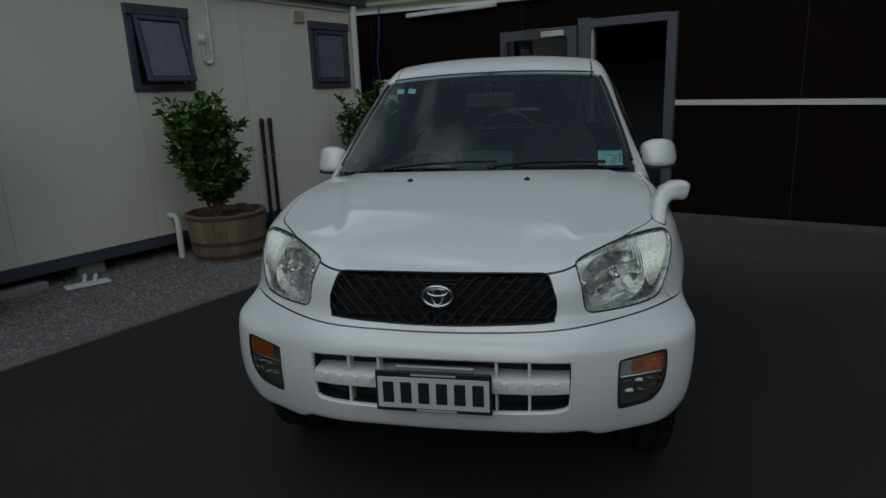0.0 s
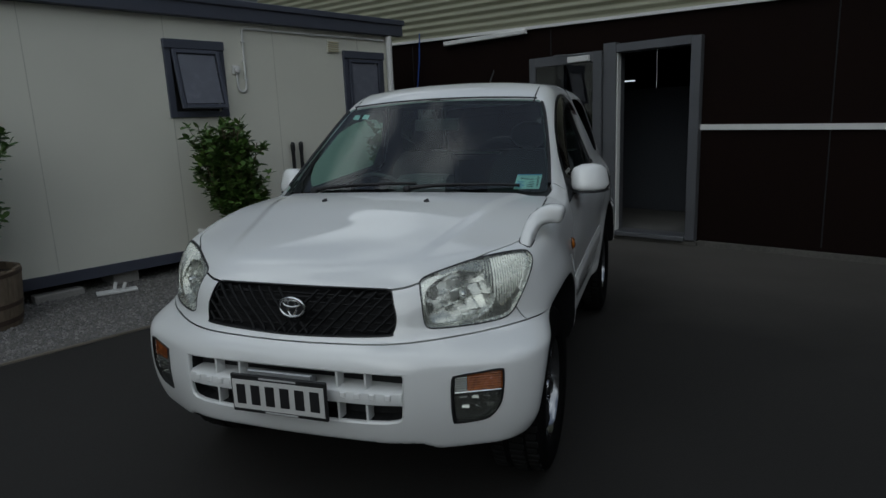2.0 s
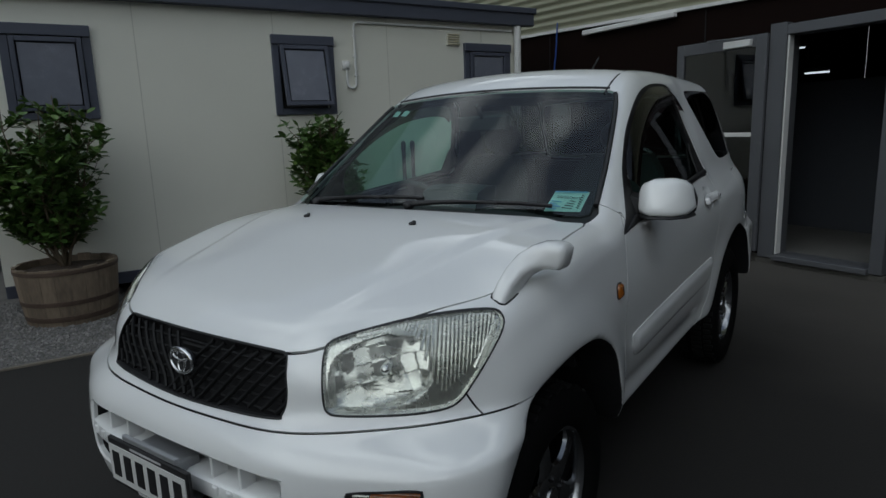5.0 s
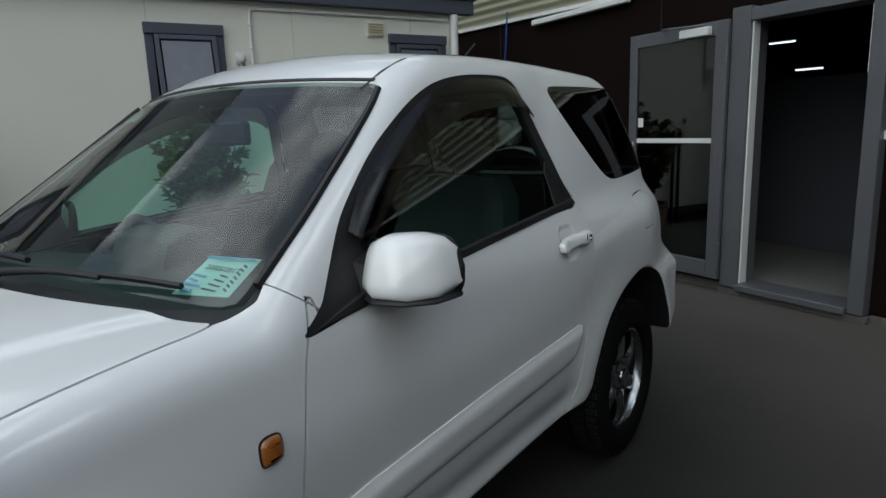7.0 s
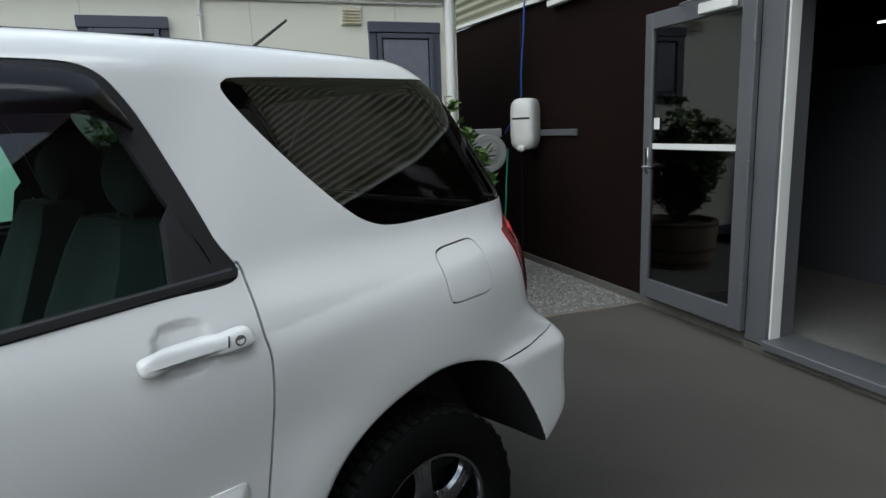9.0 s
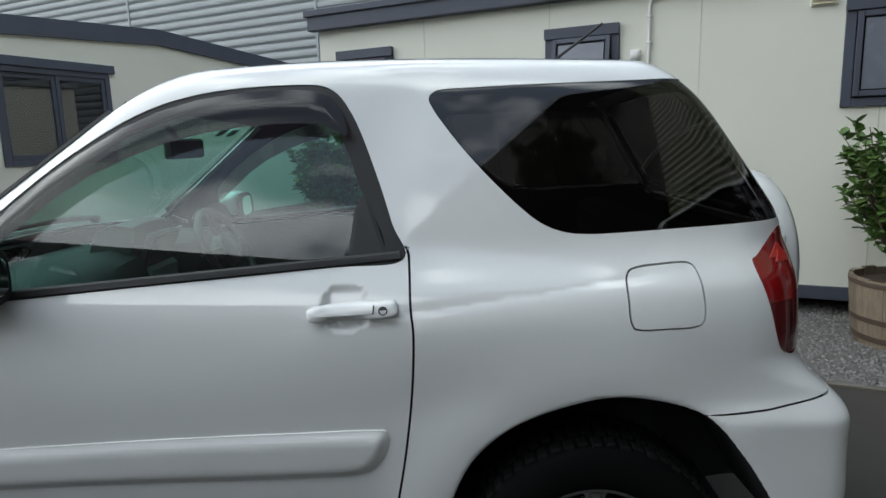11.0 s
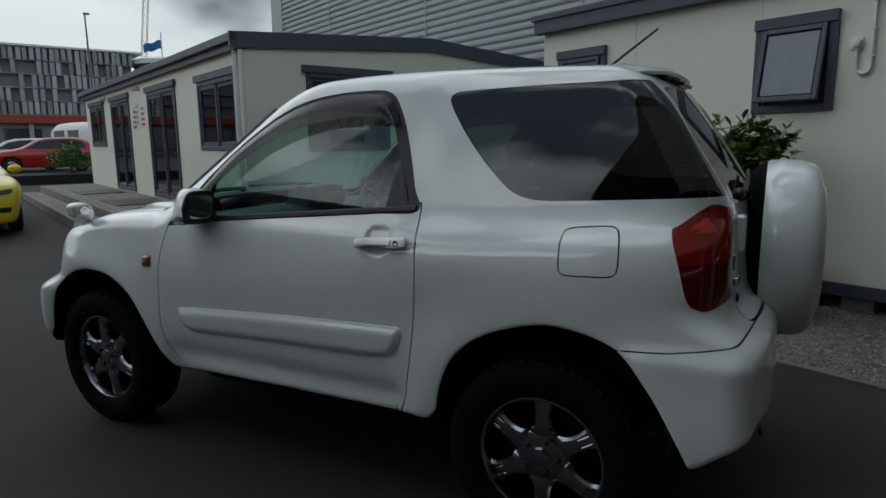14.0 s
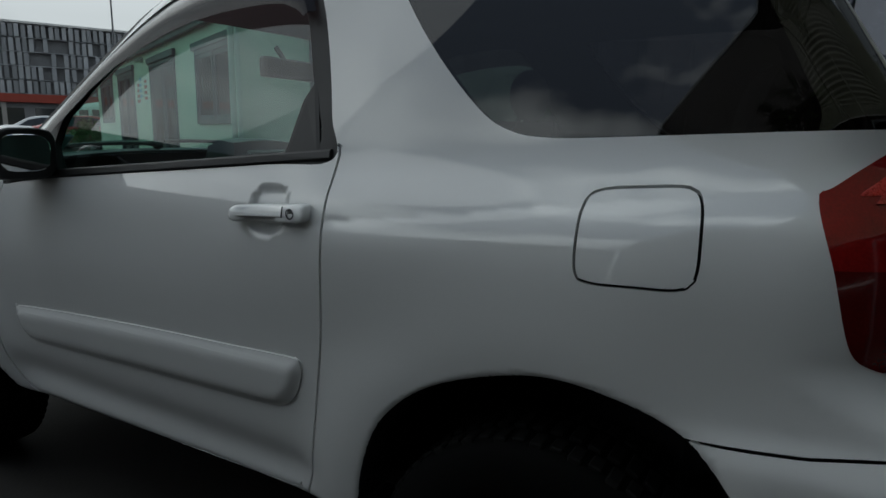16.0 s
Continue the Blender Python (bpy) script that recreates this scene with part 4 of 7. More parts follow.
car = thing("suv", pose(0, 0, 0), "white three-door compact off-road car parked on the asphalt", "car")
glass_all = is_in["side_glass"] | is_in["quarter"] | is_in["screen"] | is_in["back_glass"]
for here in (left & (mids[:, 1] < 2), left & (mids[:, 1] > 2), ~left & (mids[:, 1] < 2), ~left & (mids[:, 1] > 2)):
    panel("wheel_well", take(is_in["well"] & here), SEAM, car, "black wheel housing", rim=0)
for here in (mids[:, 1] < 0.7, (mids[:, 1] > 0.7) & (mids[:, 1] < 2.9), mids[:, 1] > 2.9):
    panel("underside", take((normals[tris[:, 0], 2] < -0.8) & (mids[:, 2] < 0.5) & here), BLACK, car, rim=0)
screen_mask = take(is_in["screen"])
cowl_mask = take(is_in["cowl"] & ~is_in["hood"] & (mids[:, 1] < 1.35))
lamp_mask = take(is_in["lamp"] & ~(ribbon(CUTS["lamp"], 0.0035)(mids) < 0))
seam_free = seam & ~glass_all & ~is_in["door_opening"]
seam_mask = take(seam_free)
grille_mask = take(is_in["grille"])
slot_mask, fog_mask = take(is_in["slot"]), take(is_in["fog"])
doors = {}
for s, here in (("left", left), ("right", ~left)):
    dl = take(is_in["side_glass"] & here)
    fr = take(is_in["door_opening"] & here)
    qg = take(is_in["quarter"] & here)
    mo = take(is_in["mould"] & here)
    dp = take(is_in["door"] & here & (mids[:, 1] > 1.1))
    door = panel("door", dp, PAINT, car)
    panel("side_moulding", mo, PAINT, door, rim=0.02, lift=lambda q: 0.003 + 0.014 * step01(-on_side(MOULDING)(q), -0.004, 0.030))
    panel("door_window", dl, WINDOW, door, "clear greenish side glass", -0.012, 0, sheet="x")
    panel("window_frame", fr, BLACK, door, "black window frame and mirror base", -0.003, 0.02)
    panel("quarter_window", qg, DARKGLASS, car, "dark privacy glass", -0.002, 0.01)
    panel("fuel_lid", take(is_in["fuel"] & here & left), PAINT, car) if s == "left" else None
    tl = panel("tail_lamp", take(is_in["tail"] & here & ~is_in["tail_split"]), RED, car, "red tail lamp", 0.001, 0.02)
    panel("lower_lens", take(is_in["tail"] & here), DARKRED, tl, "darker red lower lens", 0.001, 0.02)
    panel("wing", take(here & (mids[:, 1] < 1.25) & (mids[:, 2] < 1.06) & ~is_in["hood"] & ~is_in["front_bumper"] & (wing_line(mids) > 0) & (np.abs(mids[:, 0]) > 0.6)), PAINT, car)
    doors[s] = door
hood = panel("bonnet", take(is_in["hood"]), PAINT, car)
panel("front_bumper", take(is_in["front_bumper"]), PAINT, car)
panel("rear_bumper", take(is_in["rear_bumper"]), PAINT, car)
rear_glass = take(is_in["back_glass"])
tailgate = panel("tailgate", take(is_in["back_door"] & (mids[:, 1] > 3.1)), PAINT, car)
panel("rear_window", rear_glass, DARKGLASS, tailgate, "dark tinted rear glass", -0.003, 0.01, sheet="y")
panel("nose_panel", take((mids[:, 1] < 0.9) & (mids[:, 2] < 1.0)), PAINT, car)
shell_mask = take(np.ones(len(tris), bool))
panel("body_shell", shell_mask, PAINT, car)
panel("windscreen", screen_mask, SCREEN, car, "clear windscreen", -0.002, 0.0, sheet="y")
panel("cowl_panel", cowl_mask, BLACK, car, "black plastic cowl below the windscreen", -0.012, 0.01)
panel("panel_gap", seam_mask, SEAM, car, "dark panel gaps", -0.017, 0.0)
# trim colour holds the cabin's shade
panel("headlining", shell_mask & (mids[:, 2] > 1.0), LINER, car, "grey inner trim, darkened for cabin shade", -0.035, 0.0, inside=True)
panel("inner_trim", (is_in["door"] & ~is_in["door_opening"] & (mids[:, 2] > 0.5)) | ((mids[:, 2] > 0.5) & (mids[:, 1] > 2.4) & ~glass_all & ~is_in["well"] & (mids[:, 2] < 1.25)), LINER, car, "grey door cards and side trim, darkened for cabin shade", -0.045, 0.0, inside=True)


def plain(x, y, z):
    """The body's form without its wheel arches."""
    f = smax(np.abs(x) - half_width(y, z), (z - top_z(x, y)) * 0.85, 0.07)
    f = smax(f, front_y(x, z) - y, 0.10)
    return smax(f, (y - rear_y(x, z)) * 0.9, 0.065 + 0.105 * step01(z, 0.80, 0.90) - 0.06 * step01(z, 1.14, 1.24))


def meet(f, lo, hi, rounds=22):
    """Where f turns from negative at lo to positive at hi, element by element."""
    lo, hi = np.array(lo, float), np.array(hi, float)
    for _ in range(rounds):
        m = (lo + hi) / 2
        out = f(m) > 0
        hi, lo = np.where(out, m, hi), np.where(out, lo, m)
    return lo


def skin_x(y, z):
    """The body's half width at places of the side."""
    y, z = np.asarray(y, float), np.asarray(z, float)
    return meet(lambda m: plain(m, y, z), 0.3 + 0 * y, 1.0 + 0 * y)


def skin_y(x, z, rear=False):
    x, z = np.asarray(x, float), np.asarray(z, float)
    a, b = (1.6, 3.9) if rear else (1.2, -0.4)
    return meet(lambda m: plain(x, m, z), a + 0 * x, b + 0 * x)


def skin_z(x, y):
    x, y = np.asarray(x, float), np.asarray(y, float)
    return meet(lambda m: plain(x, y, m), 0.8 + 0 * x, 1.9 + 0 * x)


def inset(poly, d):
    """The outline moved inwards by d."""
    p = np.asarray(poly, float)
    way = np.roll(p, -1, 0) - np.roll(p, 1, 0)
    way /= np.linalg.norm(way, axis=1)[:, None] + 1e-9
    area = np.sum(p[:, 0] * np.roll(p[:, 1], -1) - np.roll(p[:, 0], -1) * p[:, 1])
    nrm = np.stack([-way[:, 1], way[:, 0]], 1) * np.sign(area)
    return p + d * nrm


def pad(poly, heights, sign=1, place=None):
    """A raised pad on the car's side: loops set in by d and raised by h."""
    loops = []
    for d, h in heights:
        q = inset(poly, d)
        loops.append([(sign * (x + h), y, z) for x, (y, z) in zip(skin_x(q[:, 0], q[:, 1]), q)])
    if sign > 0:
        loops = [q[::-1] for q in loops]
    return Geo().rings(loops, True, (False, True))

for ob in [car, *car.children_recursive]:
    if ob.name.split(".")[0] in ("windscreen", "door_window"):
        ob.visible_shadow = False  # lets the daylight into the cabin

# wheels
def wheel_parts(parent, m):
    w = part("wheel", Geo().lathe([(0.05, -0.06), (0.19, -0.06), (0.212, -0.10), (0.210, 0.05)], 48), BARREL, parent, m=m, smooth=40)
    # tyre: axis z, outer face at +z
    prof = [(0.213, 0.085), (0.222, 0.100), (0.245, 0.107), (0.285, 0.109), (0.310, 0.102), (0.324, 0.094), (0.330, 0.080), (0.332, 0.04), (0.332, -0.04), (0.330, -0.08), (0.312, -0.105), (0.285, -0.113), (0.215, -0.10)]
    tyre = part("tyre", Geo().lathe(prof, 72), RUBBER, w, "black all-terrain tyre", smooth=50)
    g = Geo()
    for k in range(60):
        a = 2 * math.pi * k / 60
        for z0, z1, tw in ((0.045, 0.090, 0.0), (-0.02, 0.035, 0.05), (-0.095, -0.045, 0.02)):
            r0, r1 = (0.322, 0.3355) if z0 > 0.04 or z0 < -0.04 else (0.328, 0.3395)
            if z0 > 0.04 and k % 2:
                z1 = 0.083
            g.box((r0 - (0.008 if z0 > 0.04 else 0), -0.0125, z0), (r1, 0.0125, z1), 0.003, pose(0, 0, 0, 0, 0, math.degrees(a + tw)))
    part("tread", g, TREAD, tyre)
    rim = Geo().lathe([(0.196, 0.052), (0.200, 0.078), (0.206, 0.088), (0.214, 0.088), (0.218, 0.080)], 64)
    part("rim_flange", rim, ALLOY, w, "bright chromed rim", smooth=50)
    for k in range(6):
        # spoke: wide, tapering, with a raised spine
        a = 2 * math.pi * k / 6
        loops = []
        for r, wd, z, th in ((0.040, 0.022, 0.058, 0.03), (0.066, 0.037, 0.064, 0.03), (0.082, 0.0455, 0.067, 0.03), (0.092, 0.043, 0.069, 0.03), (0.102, 0.036, 0.070, 0.03), (0.116, 0.031, 0.071, 0.03), (0.140, 0.0285, 0.071, 0.028), (0.165, 0.030, 0.069, 0.026), (0.183, 0.036, 0.066, 0.024), (0.196, 0.048, 0.063, 0.022), (0.204, 0.068, 0.060, 0.02)):
            loops.append([(r, -wd, z - th), (r, -wd, z - 0.010), (r, -wd * 0.72, z), (r, -wd * 0.3, z + 0.002), (r, wd * 0.3, z + 0.002), (r, wd * 0.72, z), (r, wd, z - 0.010), (r, wd, z - th)])
        spoke = part("spoke", Geo().rings(loops, True, (True, True), pose(0, 0, 0, 0, 0, math.degrees(a))), ALLOY, w, smooth=35)
        for e in (-1, 1):
            loops = [[(r, e * 0.013 - 0.0028, z), (r, e * 0.013, z + 0.0026), (r, e * 0.013 + 0.0028, z)] for r, z in ((0.150, 0.0715), (0.165, 0.0708), (0.188, 0.0668))]
            part("ridge", Geo().rings(loops, True, (True, True), pose(0, 0, 0, 0, 0, math.degrees(a))), ALLOY, spoke)
    part("hub_cap", Geo().lathe([(0.094, 0.035), (0.092, 0.058), (0.080, 0.067), (0.056, 0.069), (0.036, 0.072), (0.034, 0.079), (0.028, 0.083), (0.004, 0.084)], 32, caps=(False, True)), ALLOY, w, smooth=35)
    for k in range(5):
        a = 2 * math.pi * (k + 0.25) / 5
        part("wheel_nut", Geo().lathe([(0.0105, 0.05), (0.0105, 0.074), (0.007, 0.079)], 6, pose(0.058 * math.cos(a), 0.058 * math.sin(a), 0), (False, True)), BARREL, w, "dark wheel nut")
    part("brake_disc", Geo().lathe([(0.03, -0.02), (0.135, -0.02), (0.135, -0.04)], 32), BARREL, w)
    return w


for yc in (0.664, 2.945):
    for sx in (1, -1):
        wheel_parts(car, pose(sx * 0.712, yc, 0.336, 0, 90 * sx, 0) @ pose(0, 0, 0, 0, 0, 10 if yc < 1 else 0))

# underbody between the wheels
g = Geo().box((-0.55, 0.25, 0.22), (0.55, 3.3, 0.42), 0.05)
part("floor_pan", g, BLACK, car)
# near-black box added to deepen the shade under the sills
part("sill_box", Geo().box((-0.62, 1.16, 0.255), (0.62, 2.50, 0.375), 0.03), SEAM, car)
for yc in (0.664, 2.945):
    part("axle", Geo().tube([(-0.7, yc, 0.338), (0.7, yc, 0.338)], 0.032), BLACK, car)

# side mouldings, handles, markers
for s, sx in (("left", 1), ("right", -1)):
    bar = rounded([(2.249, 1.022), (2.256, 1.037), (2.30, 1.043), (2.40, 1.050), (2.452, 1.054), (2.465, 1.040), (2.460, 1.019), (2.40, 1.013), (2.30, 1.008), (2.258, 1.007)], 4)
    han = part("door_handle", pad(bar, ((0, 0.006), (0, 0.020), (0.002, 0.0245), (0.006, 0.0265), (0.012, 0.0275)), sx), PAINT, doors[s], smooth=60)
    xk = sx * (skin_x(2.435, 1.035) + 0.0285)
    part("lock", Geo().lathe([(0.011, 0), (0.011, 0.002), (0.008, 0.002), (0.007, -0.001), (0.002, -0.001)], 20, Matrix.Translation((xk, 2.433, 1.034)) @ pose(0, 0, 0, 0, 90 * sx, 0), (False, True)), CHROME, han, smooth=30)
    seamline = [(xk - sx * 0.001, 2.408, 1.018), (xk + sx * 0.0005, 2.410, 1.032), (xk - sx * 0.001, 2.412, 1.047)]
    part("handle_joint", Geo().tube(seamline, 0.0015, 6), SEAM, han)
    tail = next(o for o in car.children if o.name.startswith("tail_lamp") and sum((q.co.x for q in o.data.vertices)) * sx > 0)
    part("prism", pad(rounded([(3.366, 1.118), (3.395, 1.119), (3.424, 1.121), (3.415, 1.136), (3.404, 1.150), (3.386, 1.136)], 3), ((0, 0.0), (0, 0.0025), (0.002, 0.0032)), sx), PRISM, tail, "bright triangular prism in the lens", smooth=60)
    mk = rounded([(1.065, 0.848), (1.065, 0.880), (1.076, 0.890), (1.101, 0.890), (1.110, 0.882), (1.110, 0.852), (1.100, 0.844), (1.076, 0.843)], 3)
    part("side_indicator", pad(mk, ((0, -0.004), (0, 0.004), (0.004, 0.010), (0.012, 0.013)), sx), AMBER, car, "orange side indicator", smooth=60)
    part("indicator_gasket", pad(inset(mk, -0.003), ((0, -0.002), (0, 0.002), (0.003, 0.003)), sx), BLACK, car)

    # smoked wind deflector over the side window
    edge_out = [(1.40, 1.205), (1.47, 1.285), (1.56, 1.357), (1.65, 1.417), (1.75, 1.474), (1.85, 1.516), (1.95, 1.542), (2.06, 1.556), (2.17, 1.560), (2.25, 1.556), (2.295, 1.538), (2.33, 1.49), (2.345, 1.452)]
    edge_in = [(1.425, 1.165), (1.51, 1.232), (1.60, 1.303), (1.69, 1.358), (1.79, 1.402), (1.88, 1.434), (1.97, 1.455), (2.07, 1.468), (2.16, 1.474), (2.23, 1.474), (2.27, 1.470), (2.31, 1.455), (2.335, 1.438)]
    loops = []
    for k in range(6):
        t = k / 5
        lift = 0.004 + 0.024 * math.sin(math.pi * 0.5 * min(1, t * 1.6))
        loops.append([(sx * (skin_x(a[0] + (b[0] - a[0]) * t, a[1] + (b[1] - a[1]) * t) + lift), a[0] + (b[0] - a[0]) * t, a[1] + (b[1] - a[1]) * t) for a, b in zip(edge_out, edge_in)])
    part("wind_deflector", Geo().rings(loops if sx < 0 else [q[::-1] for q in loops], False, (False, False)), VISOR, doors[s], "smoked wind deflector", smooth=80)
    # black rear filler of the window frame
    tri = [(2.338, 1.12), (2.355, 1.26), (2.385, 1.30), (2.44, 1.145)]
    part("window_filler", pad(tri, ((0, -0.01), (0, -0.004), (0.01, -0.003)), sx), BLACK, doors[s])
    # belt seal
    belt = [(1.245, 1.037), (1.55, 1.066), (1.9, 1.094), (2.3, 1.126), (2.472, 1.140), (2.468, 1.160), (2.3, 1.147), (1.9, 1.115), (1.55, 1.088), (1.36, 1.074)]
    part("belt_seal", pad(np.array(belt), ((0, -0.004), (0, 0.003), (0.004, 0.006)), sx), BLACK, doors[s])

    # door mirror
    def mx(pts):
        return [(sx * x, y, z) for x, y, z in pts]

    body_loops = []
    for x, y0, y1, z0, z1, rr in [(0.775 + (a - 0.775) * 0.98, b - 0.035, c - 0.015, d + 0.010, e - 0.003, r) for a, b, c, d, e, r in ((0.775, 1.44, 1.475, 1.085, 1.165, 0.02), (0.79, 1.405, 1.49, 1.068, 1.188, 0.03), (0.83, 1.385, 1.50, 1.058, 1.204, 0.035), (0.90, 1.408, 1.515, 1.056, 1.206, 0.035), (0.945, 1.455, 1.525, 1.064, 1.197, 0.035), (0.966, 1.50, 1.53, 1.085, 1.176, 0.02))]:
        ring = []
        for k in range(28):
            a = 2 * math.pi * k / 28
            c, q = math.cos(a), math.sin(a)
            ring.append((sx * x, (y0 + y1) / 2 + (y1 - y0) / 2 * math.copysign(abs(c) ** 0.55, c), (z0 + z1) / 2 + (z1 - z0) / 2 * math.copysign(abs(q) ** 0.55, q)))
        # the shell leans back and in towards its top
        lean = [min(max((z - 1.075) / 0.125, 0), 1) for _, _, z in ring]
        body_loops.append([(x - sx * 0.024 * q * min(max((abs(x) - 0.85) / 0.1, 0), 1), y + 0.034 * q * (1.52 - y) / 0.13, z) for (x, y, z), q in zip(ring, lean)])
    mir = part("door_mirror", Geo().rings(body_loops), PAINT, doors[s], "white door mirror on a black foot", smooth=60)
    low = [[(sx * 0.87 + (x - sx * 0.87) * 0.99, 1.435 + (y - 1.435) * 0.985, 1.056 + (z - 1.056) * 0.24) for x, y, z in q] for q in body_loops]
    part("mirror_base", Geo().rings(low), BLACK, mir, smooth=60)
    rim = []
    for k, d in ((1.0, -0.010), (1.03, -0.004), (1.02, 0.002), (0.97, 0.005)):
        ring = []
        for a in np.linspace(0, 2 * math.pi, 28, endpoint=False):
            c, q = math.copysign(abs(math.cos(a)) ** 0.5, math.cos(a)), math.copysign(abs(math.sin(a)) ** 0.5, math.sin(a))
            ring.append((sx * (0.873 + 0.084 * k * c - 0.022 * max(c, 0) * max(q, 0)), 1.510 + d + 0.005 * k * math.cos(a), 1.128 + 0.066 * k * q))
        rim.append(ring)
    rear_face = Geo().rings(rim, True, (True, True))
    part("mirror_rear", rear_face, BLACK, mir)
    part("mirror_glass", Geo().rings([[(sx * 0.873 + 0.066 * k * math.copysign(abs(math.cos(a)) ** 0.6, math.cos(a)), 1.5155 + d, 1.130 + 0.049 * k * math.copysign(abs(math.sin(a)) ** 0.6, math.sin(a))) for a in np.linspace(0, -2 * math.pi, 28, endpoint=False)] for k, d in ((1.0, -0.002), (1.0, 0.002), (0.96, 0.003))], True, (True, True)), MIRROR, mir, "mirror glass")
    part("mirror_foot", Geo().rings([mx([(0.735, 1.33, 1.045), (0.735, 1.46, 1.055), (0.735, 1.43, 1.16), (0.735, 1.38, 1.15)]), mx([(0.80, 1.40, 1.055), (0.80, 1.475, 1.06), (0.80, 1.465, 1.13), (0.80, 1.42, 1.12)])]), BLACK, mir)

# small mirror on the left wing, for the kerb
stalk = [(0.728, 0.484, 0.900), (0.734, 0.488, 0.940), (0.738, 0.494, 0.968), (0.742, 0.510, 1.000), (0.748, 0.536, 1.028), (0.760, 0.566, 1.052), (0.782, 0.590, 1.068), (0.808, 0.604, 1.076), (0.830, 0.610, 1.076), (0.847, 0.611, 1.074), (0.857, 0.611, 1.072), (0.861, 0.611, 1.071)]
girth = [(0.058, 0.026), (0.055, 0.026), (0.049, 0.025), (0.040, 0.025), (0.035, 0.027), (0.035, 0.031), (0.037, 0.035), (0.040, 0.037), (0.041, 0.037), (0.039, 0.035), (0.033, 0.029), (0.020, 0.018)]
bands = []
for k, (p, (ga, gb)) in enumerate(zip(stalk, girth)):
    run_ = (Vector(stalk[min(k + 1, 11)]) - Vector(stalk[max(k - 1, 0)])).normalized()
    along = (Vector((0, 1, 0)) - run_ * run_.y).normalized()
    across = run_.cross(along)
    turn = [2 * math.pi * j / 32 for j in range(32)]
    bands.append([tuple(Vector(p) + along * ga * math.copysign(abs(math.cos(a)) ** 0.6, math.cos(a)) + across * gb * math.copysign(abs(math.sin(a)) ** 0.6, math.sin(a))) for a in turn])
pod = Geo().rings(bands)
foot = []
for j in range(32):
    q = next((q for k in range(3, 0, -1) for w in np.linspace(1, 0, 12) for q in [Vector(bands[k - 1][j]).lerp(Vector(bands[k][j]), w)] if abs(q.x) < skin_x(q.y, q.z)), None)
    foot.append(tuple(q if q is not None else Vector(bands[0][j])))
wm = part("wing_mirror", pod, PAINT, car, "small white mirror on the left wing", smooth=75)
part("mirror_glass", Geo().lathe([(0.026, -0.01), (0.026, 0.004), (0.02, 0.006), (0.001, 0.007)], 24, Matrix.Translation((0.814, 0.6475, 1.076)) @ pose(0, 0, 0, -90, 0, 0) @ Matrix.Diagonal((1.2, 0.95, 1, 1))), MIRROR, wm, "mirror glass")
part("gasket", Geo().tube(foot + foot[:1], 0.0032, 6), BLACK, wm, smooth=60)

# front: grille, lower slot, lamps, plate
def front_loops(poly, ds):
    poly = np.asarray(poly)
    ys = skin_y(poly[:, 0], poly[:, 1])
    return [[(x, y + d, z) for y, (x, z) in zip(ys, poly)] for d in ds]


gr = GRILLE
grille = part("grille", Geo().rings(front_loops(inset(gr, 0.002), (-0.004, 0.02, 0.05)), True, (False, True)), SEAM, car, "black honeycomb grille")
part("grille_rim", Geo().rings([*front_loops(gr, (0.004, -0.002)), *front_loops(inset(gr, 0.004), (-0.002, 0.012))], True, (False, False)), BLACK, grille, smooth=40)
g = Geo()
bars = [[(x0 + (1 if x0 > 0 else -1) * (z - 0.815) * 1.0, z) for z in np.linspace(0.733, 0.889, 12)] for x0 in 0.044 * np.arange(-9.5, 10)]
bars += [[(x, z0 + 0.006 * math.cos(x * 6)) for x in np.linspace(-0.38, 0.38, 40)] for z0 in (0.752, 0.778, 0.804, 0.830, 0.856, 0.880)]
for k, line in enumerate(bars):
    pts = [(x, skin_y(x, z) + (0.009 if k < 20 else 0.012), z) for x, z in line if abs(x) < 0.380 and outline(GRILLE, np.array([x]), np.array([z]))[0] < -0.002]
    if len(pts) > 1:
        g.tube(pts, 0.0058 if k < 20 else 0.0036, 6)
part("mesh", g, GRID, grille)
ring = Geo()
ye = skin_y(0, 0.822) - 0.014
for rx, rz, cz, r in ((0.050, 0.034, 0.0, 0.0055), (0.017, 0.030, 0.0, 0.0042), (0.034, 0.012, 0.014, 0.0042)):
    ring.tube([(rx * math.cos(a), ye + 0.004 * math.cos(a) ** 2, 0.822 + cz + rz * math.sin(a)) for a in np.linspace(0, 2 * math.pi, 33)], r, 8, False)
part("emblem", ring, CHROME, grille, "chromed oval emblem", smooth=60)
part("emblem_back", Geo().lathe([(0.0445, 0), (0.0445, 0.012), (0.03, 0.014)], 32, Matrix.Translation((0, ye + 0.018, 0.822)) @ pose(0, 0, 0, 90, 0, 0) @ Matrix.Diagonal((1, 0.7, 1, 1)), (False, True)), BLACK, grille)

sl = rounded(SLOT[::4], 2)
slot = part("lower_grille", Geo().rings([*front_loops(sl, (-0.002,)), *front_loops(inset(sl, 0.006), (0.004, 0.016))], True, (False, False)), PAINT, car, "white bar and ribs over the dark lower grille", smooth=40)
part("grille_tunnel", Geo().rings(front_loops(inset(sl, 0.006), (0.016, 0.10)), True, (False, False)), SEAM, slot)
part("grille_back", Geo().rings(front_loops(inset(sl, 0.008), (0.07, 0.12)), True, (True, True)), SEAM, slot)
bar_loops = []
